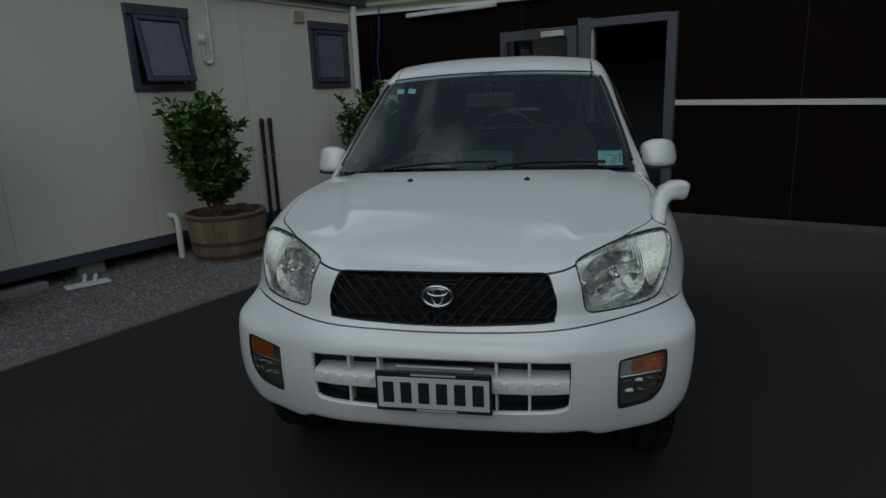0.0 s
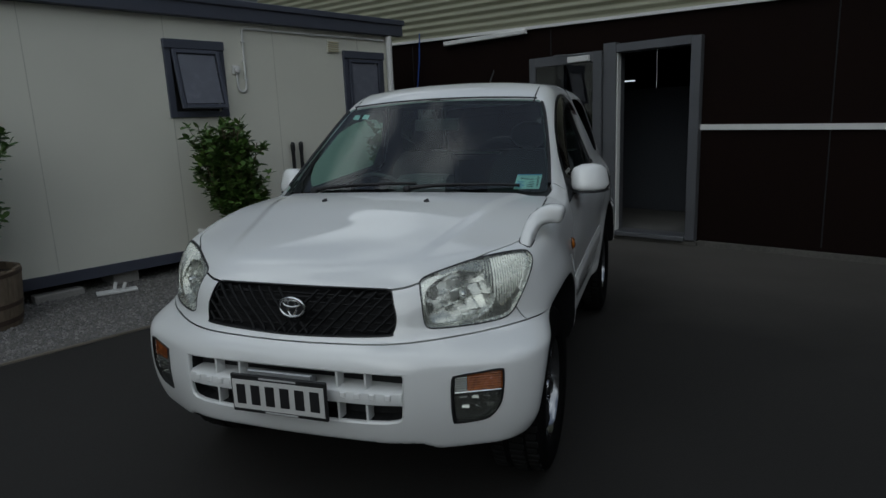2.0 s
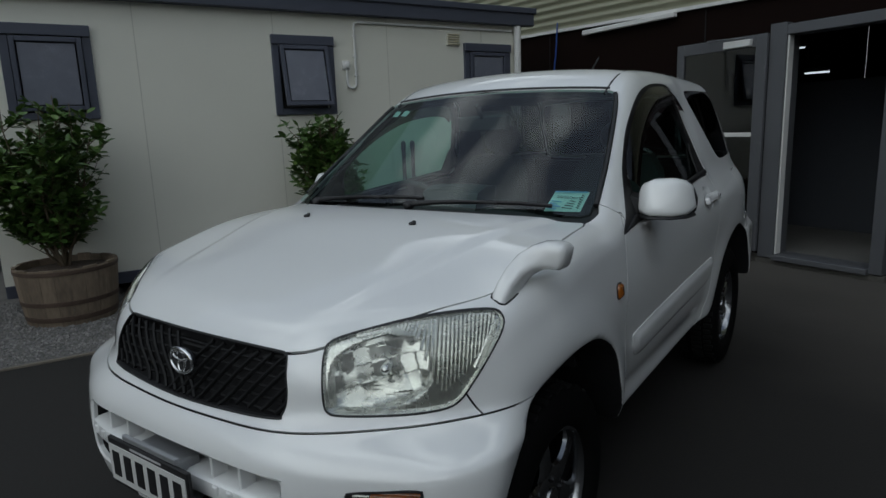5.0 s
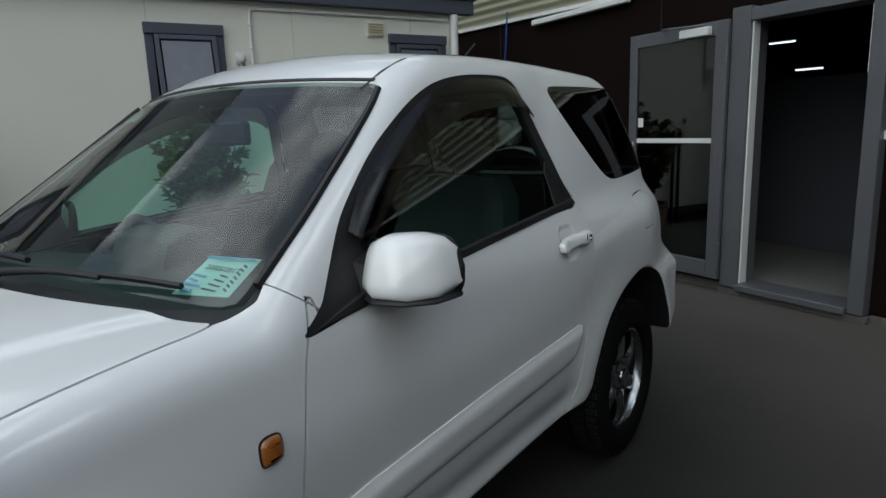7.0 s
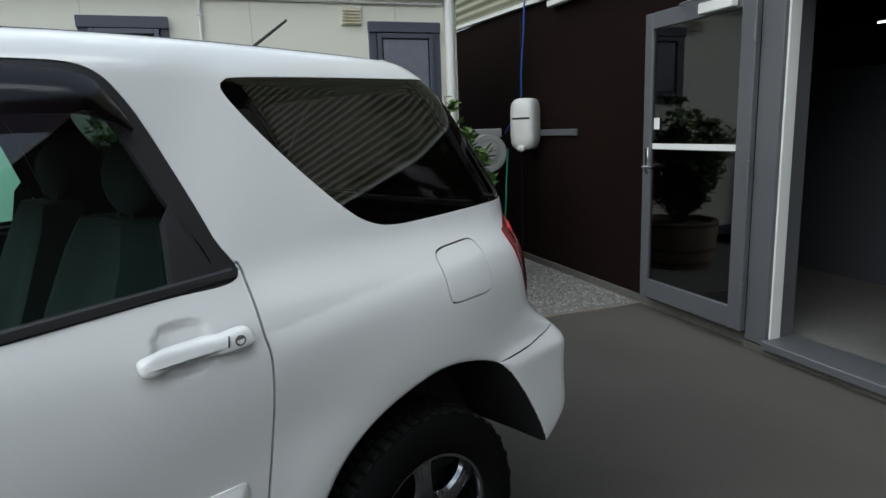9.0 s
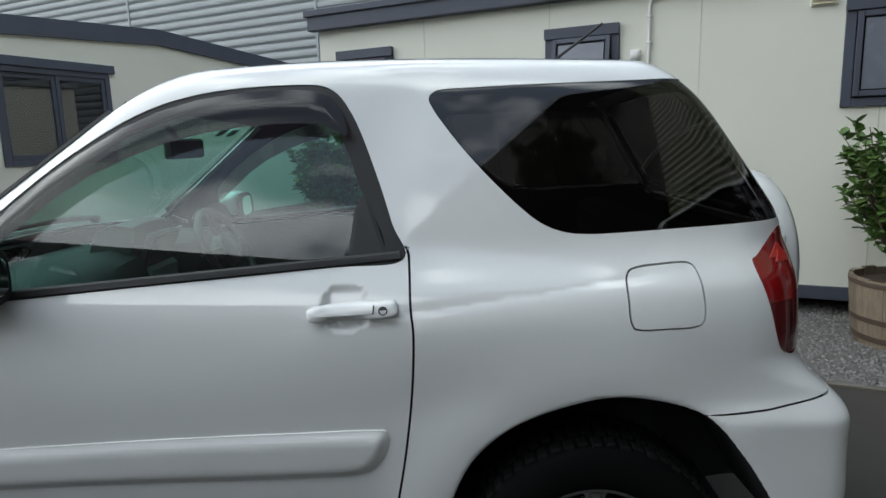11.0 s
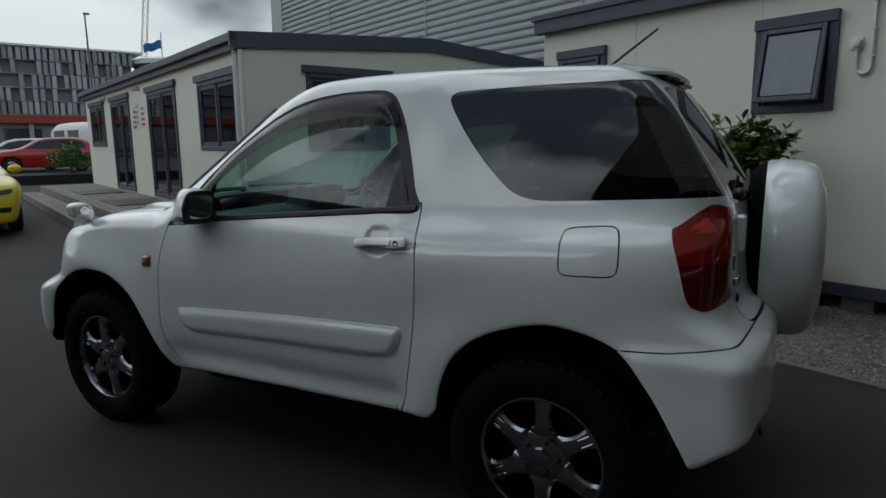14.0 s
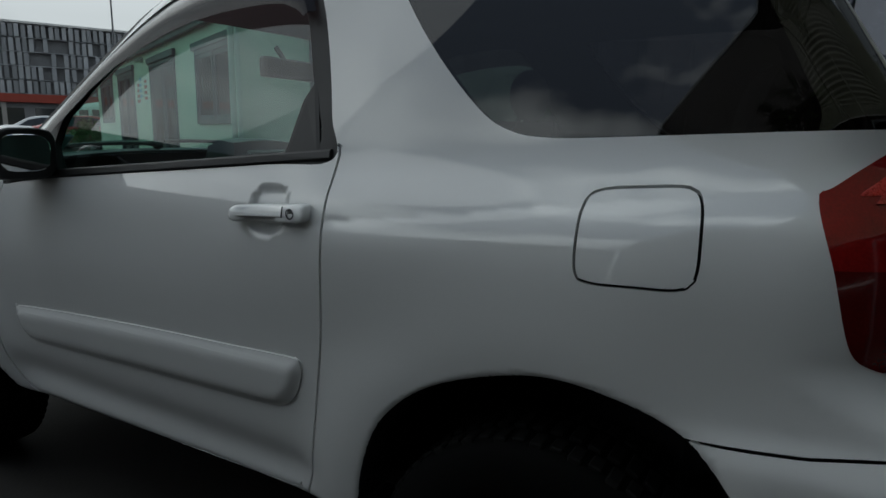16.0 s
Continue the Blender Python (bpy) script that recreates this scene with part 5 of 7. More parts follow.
for x in np.linspace(-0.425, 0.425, 15):
    y = skin_y(x, 0.55)
    bar_loops.append([(x, y + 0.10, 0.574), (x, y + 0.016, 0.574), (x, y + 0.004, 0.566), (x, y + 0.0, 0.546), (x, y + 0.004, 0.526), (x, y + 0.016, 0.518), (x, y + 0.10, 0.518)])
part("bar", Geo().rings(bar_loops), PAINT, slot, smooth=40)
for x in (-0.30, -0.195, 0.195, 0.30):
    y = skin_y(x, 0.55)
    part("rib", Geo().box((x - 0.0045, y + 0.014, 0.452), (x + 0.0045, y + 0.06, 0.636), 0.002), PAINT, slot)
for x in (-0.38, -0.327, -0.274, -0.222, 0.222, 0.274, 0.327, 0.38):
    y = skin_y(x, 0.55)
    part("stud", Geo().box((x - 0.011, y - 0.004, 0.543), (x + 0.011, y + 0.01, 0.566), 0.004), PAINT, slot)

def lamp_loop(q, depth, _, sx):
    """Places in the headlamp by face coordinates (along, up), depth behind the lens."""
    s, z = q[:, 0], q[:, 1]
    lo = meet(lambda m: plain(m, (s - 0.835 * m) / 0.55, z), 0.2 + 0 * s, 1.1 + 0 * s)
    return list(zip(sx * (lo - 0.55 * depth), (s - 0.835 * lo) / 0.55 + 0.835 * depth, z))


def reflector_depth(s, z):
    """The depth of the headlamp's reflector: a wide faceted bowl, flutes above and beside it."""
    tilt = 0.22 * (s - 0.58)
    a, b = (s - 0.585) / 0.128, (z - 0.842 - tilt) / 0.082
    r = (np.abs(a) ** 3.2 + np.abs(b) ** 3.2) ** (1 / 3.2)
    inside = 1 - step01(r, 0.90, 1.0)
    i, j = np.floor(s / 0.038 + 0.3 * z / 0.04), np.floor((z - tilt) / 0.041)
    ts, tz = np.sin(i * 12.9 + j * 78.2), np.sin(i * 39.3 + j * 11.1)
    facet = 0.16 * ts * (s / 0.038 + 0.3 * z / 0.04 - i - 0.5) * 0.038 + 0.22 * tz * ((z - tilt) / 0.041 - j - 0.5) * 0.041
    bowl = 0.062 - 0.032 * np.clip(r, 0, 1) ** 2 + facet
    flute = 0.012
    return flute + (bowl - flute) * inside


for sx in (1, -1):
    fm = fog_mask & ((mids[:, 0] > 0) == (sx > 0))
    fg = panel("front_indicator", fm, LENS, car, "indicator with orange upper and clear lower lens", 0.0, 0.02)
    fp = rounded(FOG[::4], 2)
    fp_in = inset(fp, 0.006)
    for nm, xlo, xhi, zlo, zhi, mt in (("amber_lens", 0.622, 0.80, 0.558, 0.64, FOGAMBER), ("clear_lens", 0.50, 0.620, 0.558, 0.64, CLEAR), ("clear_lens", 0.50, 0.80, 0.44, 0.556, CLEAR)):
        cl = [(min(max(x, xlo), xhi), min(max(z, zlo), zhi)) for x, z in fp_in]
        loops = [[(sx * x, y, z) for x, y, z in q] for q in front_loops(cl, (0.014, 0.045))]
        lens = part(nm, Geo().rings(loops if sx > 0 else [q[::-1] for q in loops]), mt, fg)
        if zlo > 0.5:
            for z in (0.566, 0.574, 0.582, 0.590, 0.598, 0.606, 0.614):
                ends = np.linspace(max(xlo, 0.586), min(xhi, 0.727), 6)
                part("rib", Geo().tube([(sx * x, skin_y(x, z) + 0.0125, z) for x in ends], 0.0022, 5), mt, lens)
        else:
            # bright facets behind the lower lens
            for fx, fz, tx, tz in ((0.610, 0.535, 12, 20), (0.645, 0.538, -20, 5), (0.680, 0.535, 25, -10), (0.712, 0.533, -8, -30), (0.615, 0.505, -30, 10), (0.650, 0.500, 18, -18), (0.690, 0.505, -14, 25)):
                spot = Matrix.Translation((sx * fx, float(skin_y(fx, fz)) + 0.013, fz)) @ pose(0, 0, 0, tx, 0, sx * tz)
                part("facet", Geo().box((-0.013, -0.002, -0.006), (0.013, 0.002, 0.006), 0.001, spot), CLEAR, lens)
    part("lens_divider", Geo().tube([(sx * x, skin_y(x, 0.557) + 0.008, 0.557) for x in np.linspace(0.585, 0.730, 6)], 0.004, 6), CHROME, fg)
    loops = [[(sx * x, y, z) for x, y, z in q] for q in (*front_loops(fp, (0.001, -0.003)), *front_loops(inset(fp, 0.005), (-0.003, 0.02)))]
    part("lamp_surround", Geo().rings(loops, True, (False, False)), BLACK, fg, smooth=40)

    # headlamp: clear lens over one moulded reflector with its bowl, facets and flutes
    lm = lamp_mask & ((mids[:, 0] > 0) == (sx > 0))
    hl = panel("headlamp", lm, LENS, car, "large clear headlamp with chromed reflectors", 0.002, 0.0)
    lp = rounded(LAMP[::4], 6)
    mould = [lamp_loop(lp, 0.0, 0.0, sx), lamp_loop(inset(lp, 0.004), 0.006, None, sx)]
    core = np.array((0.625, 0.858))
    for k in np.linspace(1.0, 0.02, 40):
        q = core + (inset(lp, 0.006) - core) * k
        mould.append(lamp_loop(q, reflector_depth(q[:, 0], q[:, 1]), None, sx))
    me = Geo().rings(mould if sx < 0 else [q[::-1] for q in mould], True, (False, True))
    part("reflector", me, REFLECTOR, hl, "chromed reflector with facets and flutes", smooth=28)
    part("lamp_gasket", Geo().rings([lamp_loop(inset(lp, e), d, None, sx) for e, d in ((-0.004, 0.012), (-0.003, -0.001), (0.001, -0.001), (0.002, 0.012))], True, (False, False)), BLACK, hl)
    for s0, z0, r in ((0.595, 0.852, 0.013),):
        c = Vector(lamp_loop(np.array([(s0, z0)]), 0.022, None, sx)[0])
        aim = Matrix.Translation(c) @ Vector((sx * 0.45, -0.89, 0.0)).to_track_quat("Z", "Y").to_matrix().to_4x4()
        part("bulb_shield", Geo().lathe([(r * 0.9, -0.03), (r, 0.0), (r * 0.85, 0.008), (r * 0.4, 0.013), (0.001, 0.014)], 20, aim), CHROME, hl, smooth=50)
    for k in range(34):
        # flutes from the upper edge to the bowl, and down its outer side
        s1 = 0.535 + 0.0098 * k
        z1 = float(np.interp(s1, [0.52, 0.65, 0.78, 0.86], [0.922, 0.946, 0.958, 0.956]))
        s0, z0 = s1 - 0.012, float(np.interp(s1, [0.52, 0.60, 0.68, 0.715, 0.745, 0.80, 0.86], [0.918, 0.928, 0.920, 0.84, 0.795, 0.842, 0.918]))
        part("flute", Geo().tube(lamp_loop(np.array([(s1 + (s0 - s1) * q, z1 + (z0 - z1) * q) for q in np.linspace(0, 1, 6)]), 0.011, None, sx), 0.0048, 5), REFLECTOR, hl, smooth=60)
    bar = [lamp_loop(inset(np.array([(0.815, 0.842), (0.862, 0.925), (0.869, 0.945), (0.858, 0.948), (0.832, 0.905), (0.803, 0.848)]), e), d, None, sx) for e, d in ((0, 0.016), (0, 0.007), (0.004, 0.004))]
    part("side_reflector", Geo().rings(bar if sx < 0 else [q[::-1] for q in bar], True, (False, True)), REFLECTOR, hl, "bright bar in the lamp's outer corner")

# number plate, its letters as plain bars
pl = part("number_plate", Geo().box((-0.188, -0.094, 0.474), (0.188, -0.082, 0.612), 0.003), INK, car, "number plate in a black dealer frame")
part("plate_face", Geo().box((-0.180, -0.097, 0.488), (0.180, -0.0945, 0.594), 0.002), PLATE, pl)
for k in range(6):
    x = -0.145 + k * 0.058
    part("plate_bar", Geo().box((x - 0.018, -0.0985, 0.506), (x + 0.018, -0.0972, 0.578), 0.003), INK, pl)
part("frame_bar", Geo().box((-0.07, -0.0955, 0.600), (0.075, -0.0945, 0.606), 0.0004), WHITE_INK, pl)
part("frame_bar", Geo().box((-0.055, -0.0955, 0.4775), (0.075, -0.0945, 0.4845), 0.0004), WHITE_INK, pl)
part("plate_bracket", Geo().box((-0.12, -0.088, 0.612), (0.13, -0.075, 0.628), 0.002).box((-0.1, -0.083, 0.47), (0.1, 0.0, 0.6), 0.004), SILVER, pl)

# washer jets, wipers, inspection sticker, aerial
for x in (-0.25, 0.25):
    z = skin_z(x, 0.747)
    part("washer_jet", Geo().ball((x, 0.747, z + 0.002), (0.014, 0.010, 0.008), 12, 6).box((x - 0.006, 0.75, z), (x + 0.006, 0.762, z + 0.012), 0.003), BLACK, hood, smooth=60)
for pivot, tip in (((-0.44, 0.985), (0.04, 0.992)), ((0.08, 0.945), (0.53, 1.060))):
    (xa, ya), (xb, yb) = pivot, tip
    arm = [(xa + (xb - xa) * t, ya + (yb - ya) * t, max(skin_z(xa + (xb - xa) * t, ya + (yb - ya) * t), 1.10) + 0.014 + 0.012 * math.sin(math.pi * t)) for t in np.linspace(0, 0.72, 7)]
    wp = part("wiper", Geo().tube(arm, [0.011, 0.010, 0.008, 0.007, 0.006, 0.006, 0.005], 8), BLACK, car, "black windscreen wiper", smooth=60)
    blade = []
    for t in np.linspace(0.15, 1.12, 12):
        x, y = xa + (xb - xa) * t, ya + (yb - ya) * t + 0.022
        blade.append((x, y, skin_z(x, y) + 0.016))
    part("blade", Geo().tube(blade, 0.0075, 6), BLACK, wp)
    part("pivot_cap", Geo().ball((xa, ya, skin_z(xa, ya) + 0.01), (0.022, 0.022, 0.018), 14, 7), BLACK, wp, smooth=90)



def on_screen(x, z):
    return (x, float(meet(lambda m: skin_z(0 * m + x, m) - z, 0.95, 1.9)) + 0.004, z)


def screen_quad(x0, x1, z0, z1, back):
    q = [on_screen(x, z) for x, z in ((x0, z0), (x1, z0 - 0.004), (x1, z1 - 0.004), (x0, z1))]
    n = (Vector(q[1]) - Vector(q[0])).cross(Vector(q[3]) - Vector(q[0])).normalized()
    return Geo().rings([[tuple(Vector(p) - n * back) for p in q], [tuple(Vector(p) - n * (back - 0.0008)) for p in q]])


sk = part("inspection_sticker", screen_quad(0.556, 0.668, 1.118, 1.176, 0.004), STICKER, car, "pale green dated inspection sticker")
a, b, c2 = (Vector(on_screen(x, z)) for x, z in ((0.556, 1.118), (0.668, 1.114), (0.556, 1.176)))
ux, uz = (b - a).normalized(), (c2 - a).normalized()
un = ux.cross(uz).normalized()
face = Matrix(((ux.x, uz.x, un.x, 0), (ux.y, uz.y, un.y, 0), (ux.z, uz.z, un.z, 0), (0, 0, 0, 1)))
mid = (a + b) / 2 + (c2 - a) * 0.62 + un * 0.0035
lettering("date", "20/05/2017", 0.0180, INK, sk, Matrix.Translation(mid) @ face, 0.0002)
part("border", screen_quad(0.559, 0.665, 1.1695, 1.1730, -0.0034), STICKERBLUE, sk)
for k, (x0, x1) in enumerate(((0.562, 0.592), (0.562, 0.600), (0.562, 0.586), (0.562, 0.596))):
    z = 1.122 + 0.0068 * k
    part("print_bar", screen_quad(x0, x1, z, z + 0.0026, -0.0034), STICKERBLUE, sk)
    part("print_bar", screen_quad(0.608 + 0.004 * k, 0.640, z, z + 0.0018, -0.0034), INK, sk)
for k in range(7):
    part("code_bar", screen_quad(0.650, 0.660, 1.122 + 0.006 * k, 1.1245 + 0.006 * k, -0.0034), INK, sk)
for x in (-0.52, -0.45):
    part("small_sticker", screen_quad(x, x + 0.045, 1.475, 1.50, 0.004), STICKER, car)

ab = Vector((-0.05, 2.90, skin_z(-0.05, 2.90)))
part("aerial", Geo().tube([ab, ab + Vector((0.0, 0.03, 0.02))], 0.016, 12).tube([ab + Vector((0, 0.02, 0.012)), ab + Vector((0.0, 0.22, 0.155))], [0.006, 0.0045], 8), BLACK, car, "short black roof aerial", smooth=60)
for sx in (1, -1):
    # black gutter strip along the roof
    pts = [(sx * (0.540 - 0.02 * t), 1.68 + 1.40 * t, 0) for t in np.linspace(0, 1, 18)]
    part("roof_strip", Geo().tube([(x, y, skin_z(x, y) - 0.0048) for x, y, _ in pts], 0.007, 6), BLACK, car)
    pts = []
    for z in np.linspace(1.13, 1.52, 12):
        x = float(np.interp(z, [1.13, 1.25, 1.37, 1.475, 1.52], [0.708, 0.678, 0.641, 0.606, 0.583]))
        pts.append((sx * x, on_screen(x, z)[1] - 0.004, z))
    part("screen_seal", Geo().tube(pts, 0.010, 6), BLACK, car)
part("screen_seal", Geo().tube([(x, 1.645 + 0.24 * x * x, skin_z(x, 1.645 + 0.24 * x * x) - 0.004) for x in np.linspace(-0.55, 0.55, 21)], 0.009, 6), BLACK, car)

# rear: spare wheel cover, spoiler, tailgate handle, wiper
sc = (-0.10, 3.528, 0.958)
cover = [(0.318, 0.0), (0.336, 0.02), (0.342, 0.07), (0.338, 0.125), (0.326, 0.168), (0.30, 0.194), (0.24, 0.208), (0.235, 0.214), (0.02, 0.218)]
spare = part("spare_wheel_cover", Geo().lathe(cover, 72, Matrix.Translation(sc) @ pose(0, 0, 0, -90, 0, 0), (True, True)), PAINT, car, "white hard cover on the spare wheel", smooth=45)
part("spare_tyre", Geo().lathe([(0.20, -0.03), (0.30, -0.03), (0.33, 0.0), (0.333, 0.03)], 48, Matrix.Translation(sc) @ pose(0, 0, 0, -90, 0, 0), (True, False)), RUBBER, spare)
part("cover_emblem", Geo().box((-0.16, 3.744, 0.93), (-0.04, 3.751, 1.02), 0.003), BLACK, spare, "dark emblem on the cover")
part("spare_carrier", Geo().box((-0.22, 3.42, 0.86), (0.02, 3.52, 1.10), 0.02), BLACK, car)

sp = []
for x in np.linspace(-0.52, 0.52, 17):
    y0 = 3.10 - 0.05 * (abs(x) / 0.52) ** 3
    z0 = skin_z(x, y0)
    y1 = 3.235 - 0.085 * (abs(x) / 0.52) ** 3
    sp.append([(x, y0, z0 - 0.004), (x, y0 + 0.03, z0 + 0.002), (x, y1 - 0.02, z0 - 0.014), (x, y1, z0 - 0.027), (x, y1 - 0.006, z0 - 0.038), (x, y0 + 0.05, z0 - 0.042)])
part("roof_spoiler", Geo().rings(sp), PAINT, car, smooth=50)
part("brake_lamp", Geo().box((-0.12, 3.225, 1.575), (0.12, 3.25, 1.592), 0.004), DARKRED, car, "slim high brake lamp")
hx, hz = 0.52, 1.09
hy = skin_y(hx, hz, True)
part("tailgate_handle", Geo().box((hx - 0.025, hy - 0.01, hz - 0.06), (hx + 0.02, hy + 0.022, hz + 0.055), 0.012), PAINT, tailgate)
part("tailgate_badge", Geo().box((0.44, skin_y(0.5, 0.95, True) - 0.01, 0.925), (0.57, skin_y(0.5, 0.95, True) + 0.004, 0.955), 0.003), CHROME, tailgate, "chromed lettering bar")
part("tailgate_lock", Geo().lathe([(0.014, 0), (0.014, 0.008), (0.01, 0.01)], 16, Matrix.Translation((0.53, skin_y(0.53, 0.89, True) - 0.002, 0.885)) @ pose(0, 0, 0, -90, 0, 0), (False, True)), BLACK, tailgate)
wy = skin_y(0.30, 1.22, True)
part("rear_wiper", Geo().ball((0.33, wy + 0.015, 1.195), (0.04, 0.02, 0.02)).tube([(0.33, wy + 0.03, 1.20), (0.15, wy + 0.03, 1.23), (-0.12, wy + 0.02, 1.25)], 0.009), BLACK, tailgate, smooth=60)
part("screen_washer", Geo().ball((0.30, 3.20, 1.59), (0.012, 0.02, 0.012)), BLACK, car)
for sx in (1, -1):
    # bands of the tail lamps
    part("prism_patch", pad(np.array([(3.385, 1.108), (3.402, 1.134), (3.425, 1.130), (3.432, 1.108)]), ((0, -0.002), (0, 0.006)), sx), PRISM, car, "bright red prism patch of the tail lamp")
    part("reversing_lens", Geo().box((sx * 0.600 - 0.02, skin_y(0.6, 1.0, True) - 0.01, 0.985), (sx * 0.600 + 0.02, skin_y(0.6, 1.0, True) + 0.003, 1.035), 0.004), CLEAR, car, "clear reversing lens")
# exhaust and reflector recess in the bumper
part("bumper_reflector", Geo().box((0.575, skin_y(0.60, 0.50, True) - 0.012, 0.482), (0.625, skin_y(0.60, 0.50, True) + 0.001, 0.506), 0.004), BLACK, car)

# cabin: seats, dashboard, wheel, mirror
def seat(x, m):
    s = part("seat", Geo().rings([[(x + a * 0.25, y, z + b) for a, b in ((-1, -0.05), (-0.85, 0.055), (-0.6, 0.02), (0.6, 0.02), (0.85, 0.055), (1, -0.05))] for y, z in ((1.72, 0.66), (1.80, 0.70), (2.02, 0.68), (2.20, 0.64))]), CLOTH, car, "grey cloth front seat, darkened for cabin shade", smooth=60)
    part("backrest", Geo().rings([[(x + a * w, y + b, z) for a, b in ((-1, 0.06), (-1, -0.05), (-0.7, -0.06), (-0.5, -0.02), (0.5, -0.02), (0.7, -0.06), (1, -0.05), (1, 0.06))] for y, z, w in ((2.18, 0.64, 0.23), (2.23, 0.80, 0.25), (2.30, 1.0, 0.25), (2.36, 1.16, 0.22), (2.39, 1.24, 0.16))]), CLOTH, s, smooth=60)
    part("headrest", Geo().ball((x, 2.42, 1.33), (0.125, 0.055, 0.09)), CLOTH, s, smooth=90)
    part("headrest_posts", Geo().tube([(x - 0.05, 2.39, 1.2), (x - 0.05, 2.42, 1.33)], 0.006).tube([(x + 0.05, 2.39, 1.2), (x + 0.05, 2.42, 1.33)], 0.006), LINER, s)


seat(0.36, 0)
seat(-0.36, 0)
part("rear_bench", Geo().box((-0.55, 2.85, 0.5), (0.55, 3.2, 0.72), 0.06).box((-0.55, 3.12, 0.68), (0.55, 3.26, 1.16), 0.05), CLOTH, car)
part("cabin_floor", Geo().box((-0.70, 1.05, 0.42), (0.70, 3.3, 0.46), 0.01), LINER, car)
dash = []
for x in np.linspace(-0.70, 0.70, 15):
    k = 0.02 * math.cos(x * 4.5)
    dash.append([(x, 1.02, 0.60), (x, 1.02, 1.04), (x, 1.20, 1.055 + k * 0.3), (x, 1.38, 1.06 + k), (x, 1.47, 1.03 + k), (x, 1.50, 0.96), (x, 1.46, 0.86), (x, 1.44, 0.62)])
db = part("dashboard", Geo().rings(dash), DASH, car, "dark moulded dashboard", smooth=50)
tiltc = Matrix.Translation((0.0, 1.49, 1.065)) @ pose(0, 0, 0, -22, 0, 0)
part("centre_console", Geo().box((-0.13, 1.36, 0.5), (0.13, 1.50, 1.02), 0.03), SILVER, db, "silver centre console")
part("console_hood", Geo().rings([[(x, y, z + 0.012 * math.cos(x * 9)) for y, z in ((1.30, 1.05), (1.33, 1.135), (1.40, 1.158), (1.47, 1.150), (1.475, 1.12), (1.44, 1.03))] for x in np.linspace(-0.14, 0.14, 9)]), CONSOLE, db, "grey hood over the screen, darkened for cabin shade", smooth=50)
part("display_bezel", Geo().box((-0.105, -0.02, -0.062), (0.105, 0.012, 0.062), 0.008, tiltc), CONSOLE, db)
part("display", Geo().box((-0.088, 0.010, -0.048), (0.088, 0.017, 0.048), 0.003, tiltc), INK, db, "dark screen in a bezel darkened for cabin shade")
for x in (0.55, -0.6):
    part("air_vent", Geo().lathe([(0.04, 0), (0.05, 0.01), (0.046, 0.018), (0.036, 0.006)], 24, Matrix.Translation((x, 1.495, 0.985)) @ pose(0, 0, 0, -100, 0, 0), (False, True)), BLACK, db)
aim = Matrix.Translation((-0.36, 1.60, 0.99)) @ pose(0, 0, 0, -62, 0, 0)
sw = part("steering_wheel", Geo().tube([tuple(aim @ Vector((0.185 * math.cos(a), 0.185 * math.sin(a), 0))) for a in np.linspace(0, 2 * math.pi, 37)], 0.016, 10, False), BLACK, car, "dark steering wheel", smooth=90)
part("wheel_hub", Geo().lathe([(0.075, -0.02), (0.07, 0.02), (0.02, 0.03)], 24, aim, (True, True)), BLACK, sw, smooth=50)
part("wheel_spoke", Geo().box((-0.18, -0.02, -0.012), (0.18, 0.02, 0.012), 0.008, aim).box((-0.02, -0.18, -0.012), (0.02, 0.0, 0.012), 0.008, aim), BLACK, sw)
part("column", Geo().tube([(-0.36, 1.58, 0.98), (-0.36, 1.35, 0.86)], 0.05, 14), DASH, sw)
rm = part("rear_view_mirror", Geo().box((-0.13, 1.60, 1.385), (0.13, 1.635, 1.455), 0.018), BLACK, car, "rear-view mirror")
part("mirror_arm", Geo().tube([(0, 1.61, 1.44), (0, 1.56, 1.50)], 0.01), BLACK, rm)
# coloured dark in place of what the mirror would reflect
part("mirror_glass", Geo().box((-0.12, 1.6345, 1.392), (0.12, 1.637, 1.448), 0.002), DASH, rm)

# ---- the near portable cabin, along the gravel ----
U0 = -4.49
cabin = thing("portable_cabin", YARD, "cream portable office cabin with slate-blue trim", "cabin")
WINS = ((-0.42, 0.115), (1.755, 2.275), (3.975, 4.515))
ZB, ZT = 1.62, 2.26
TURNED = pose(0, 0, 0, 0, 0, 90)  # a wall along v, its thickness towards -u
g = Geo().sheet([-0.70, *[q for w in WINS for q in w], 4.74], [0.24, ZB, ZT, 2.62], [(a, b, ZB, ZT) for a, b in WINS], 0.09, Matrix.Translation((U0, 0, 0)) @ TURNED)
part("front_wall", g, CREAM, cabin)
part("end_wall", Geo().box((-7.0, 4.65, 0.24), (U0 - 0.09, 4.74, 2.62), 0.002), CREAM, cabin)
part("end_wall", Geo().box((-7.0, -0.70, 0.24), (U0 - 0.09, -0.61, 2.62), 0.002), CREAM, cabin)
part("back_wall", Geo().box((-7.09, -0.70, 0.24), (-7.0, 4.74, 2.62), 0.002), CREAM, cabin)
part("cabin_floor", Geo().box((-7.0, -0.61, 0.24), (U0 - 0.09, 4.65, 0.30), 0.002), TIMBER, cabin)
part("roof", Geo().box((-7.15, -0.75, 2.62), (U0 + 0.06, 4.84, 2.68), 0.004), GREYCLAD, cabin)
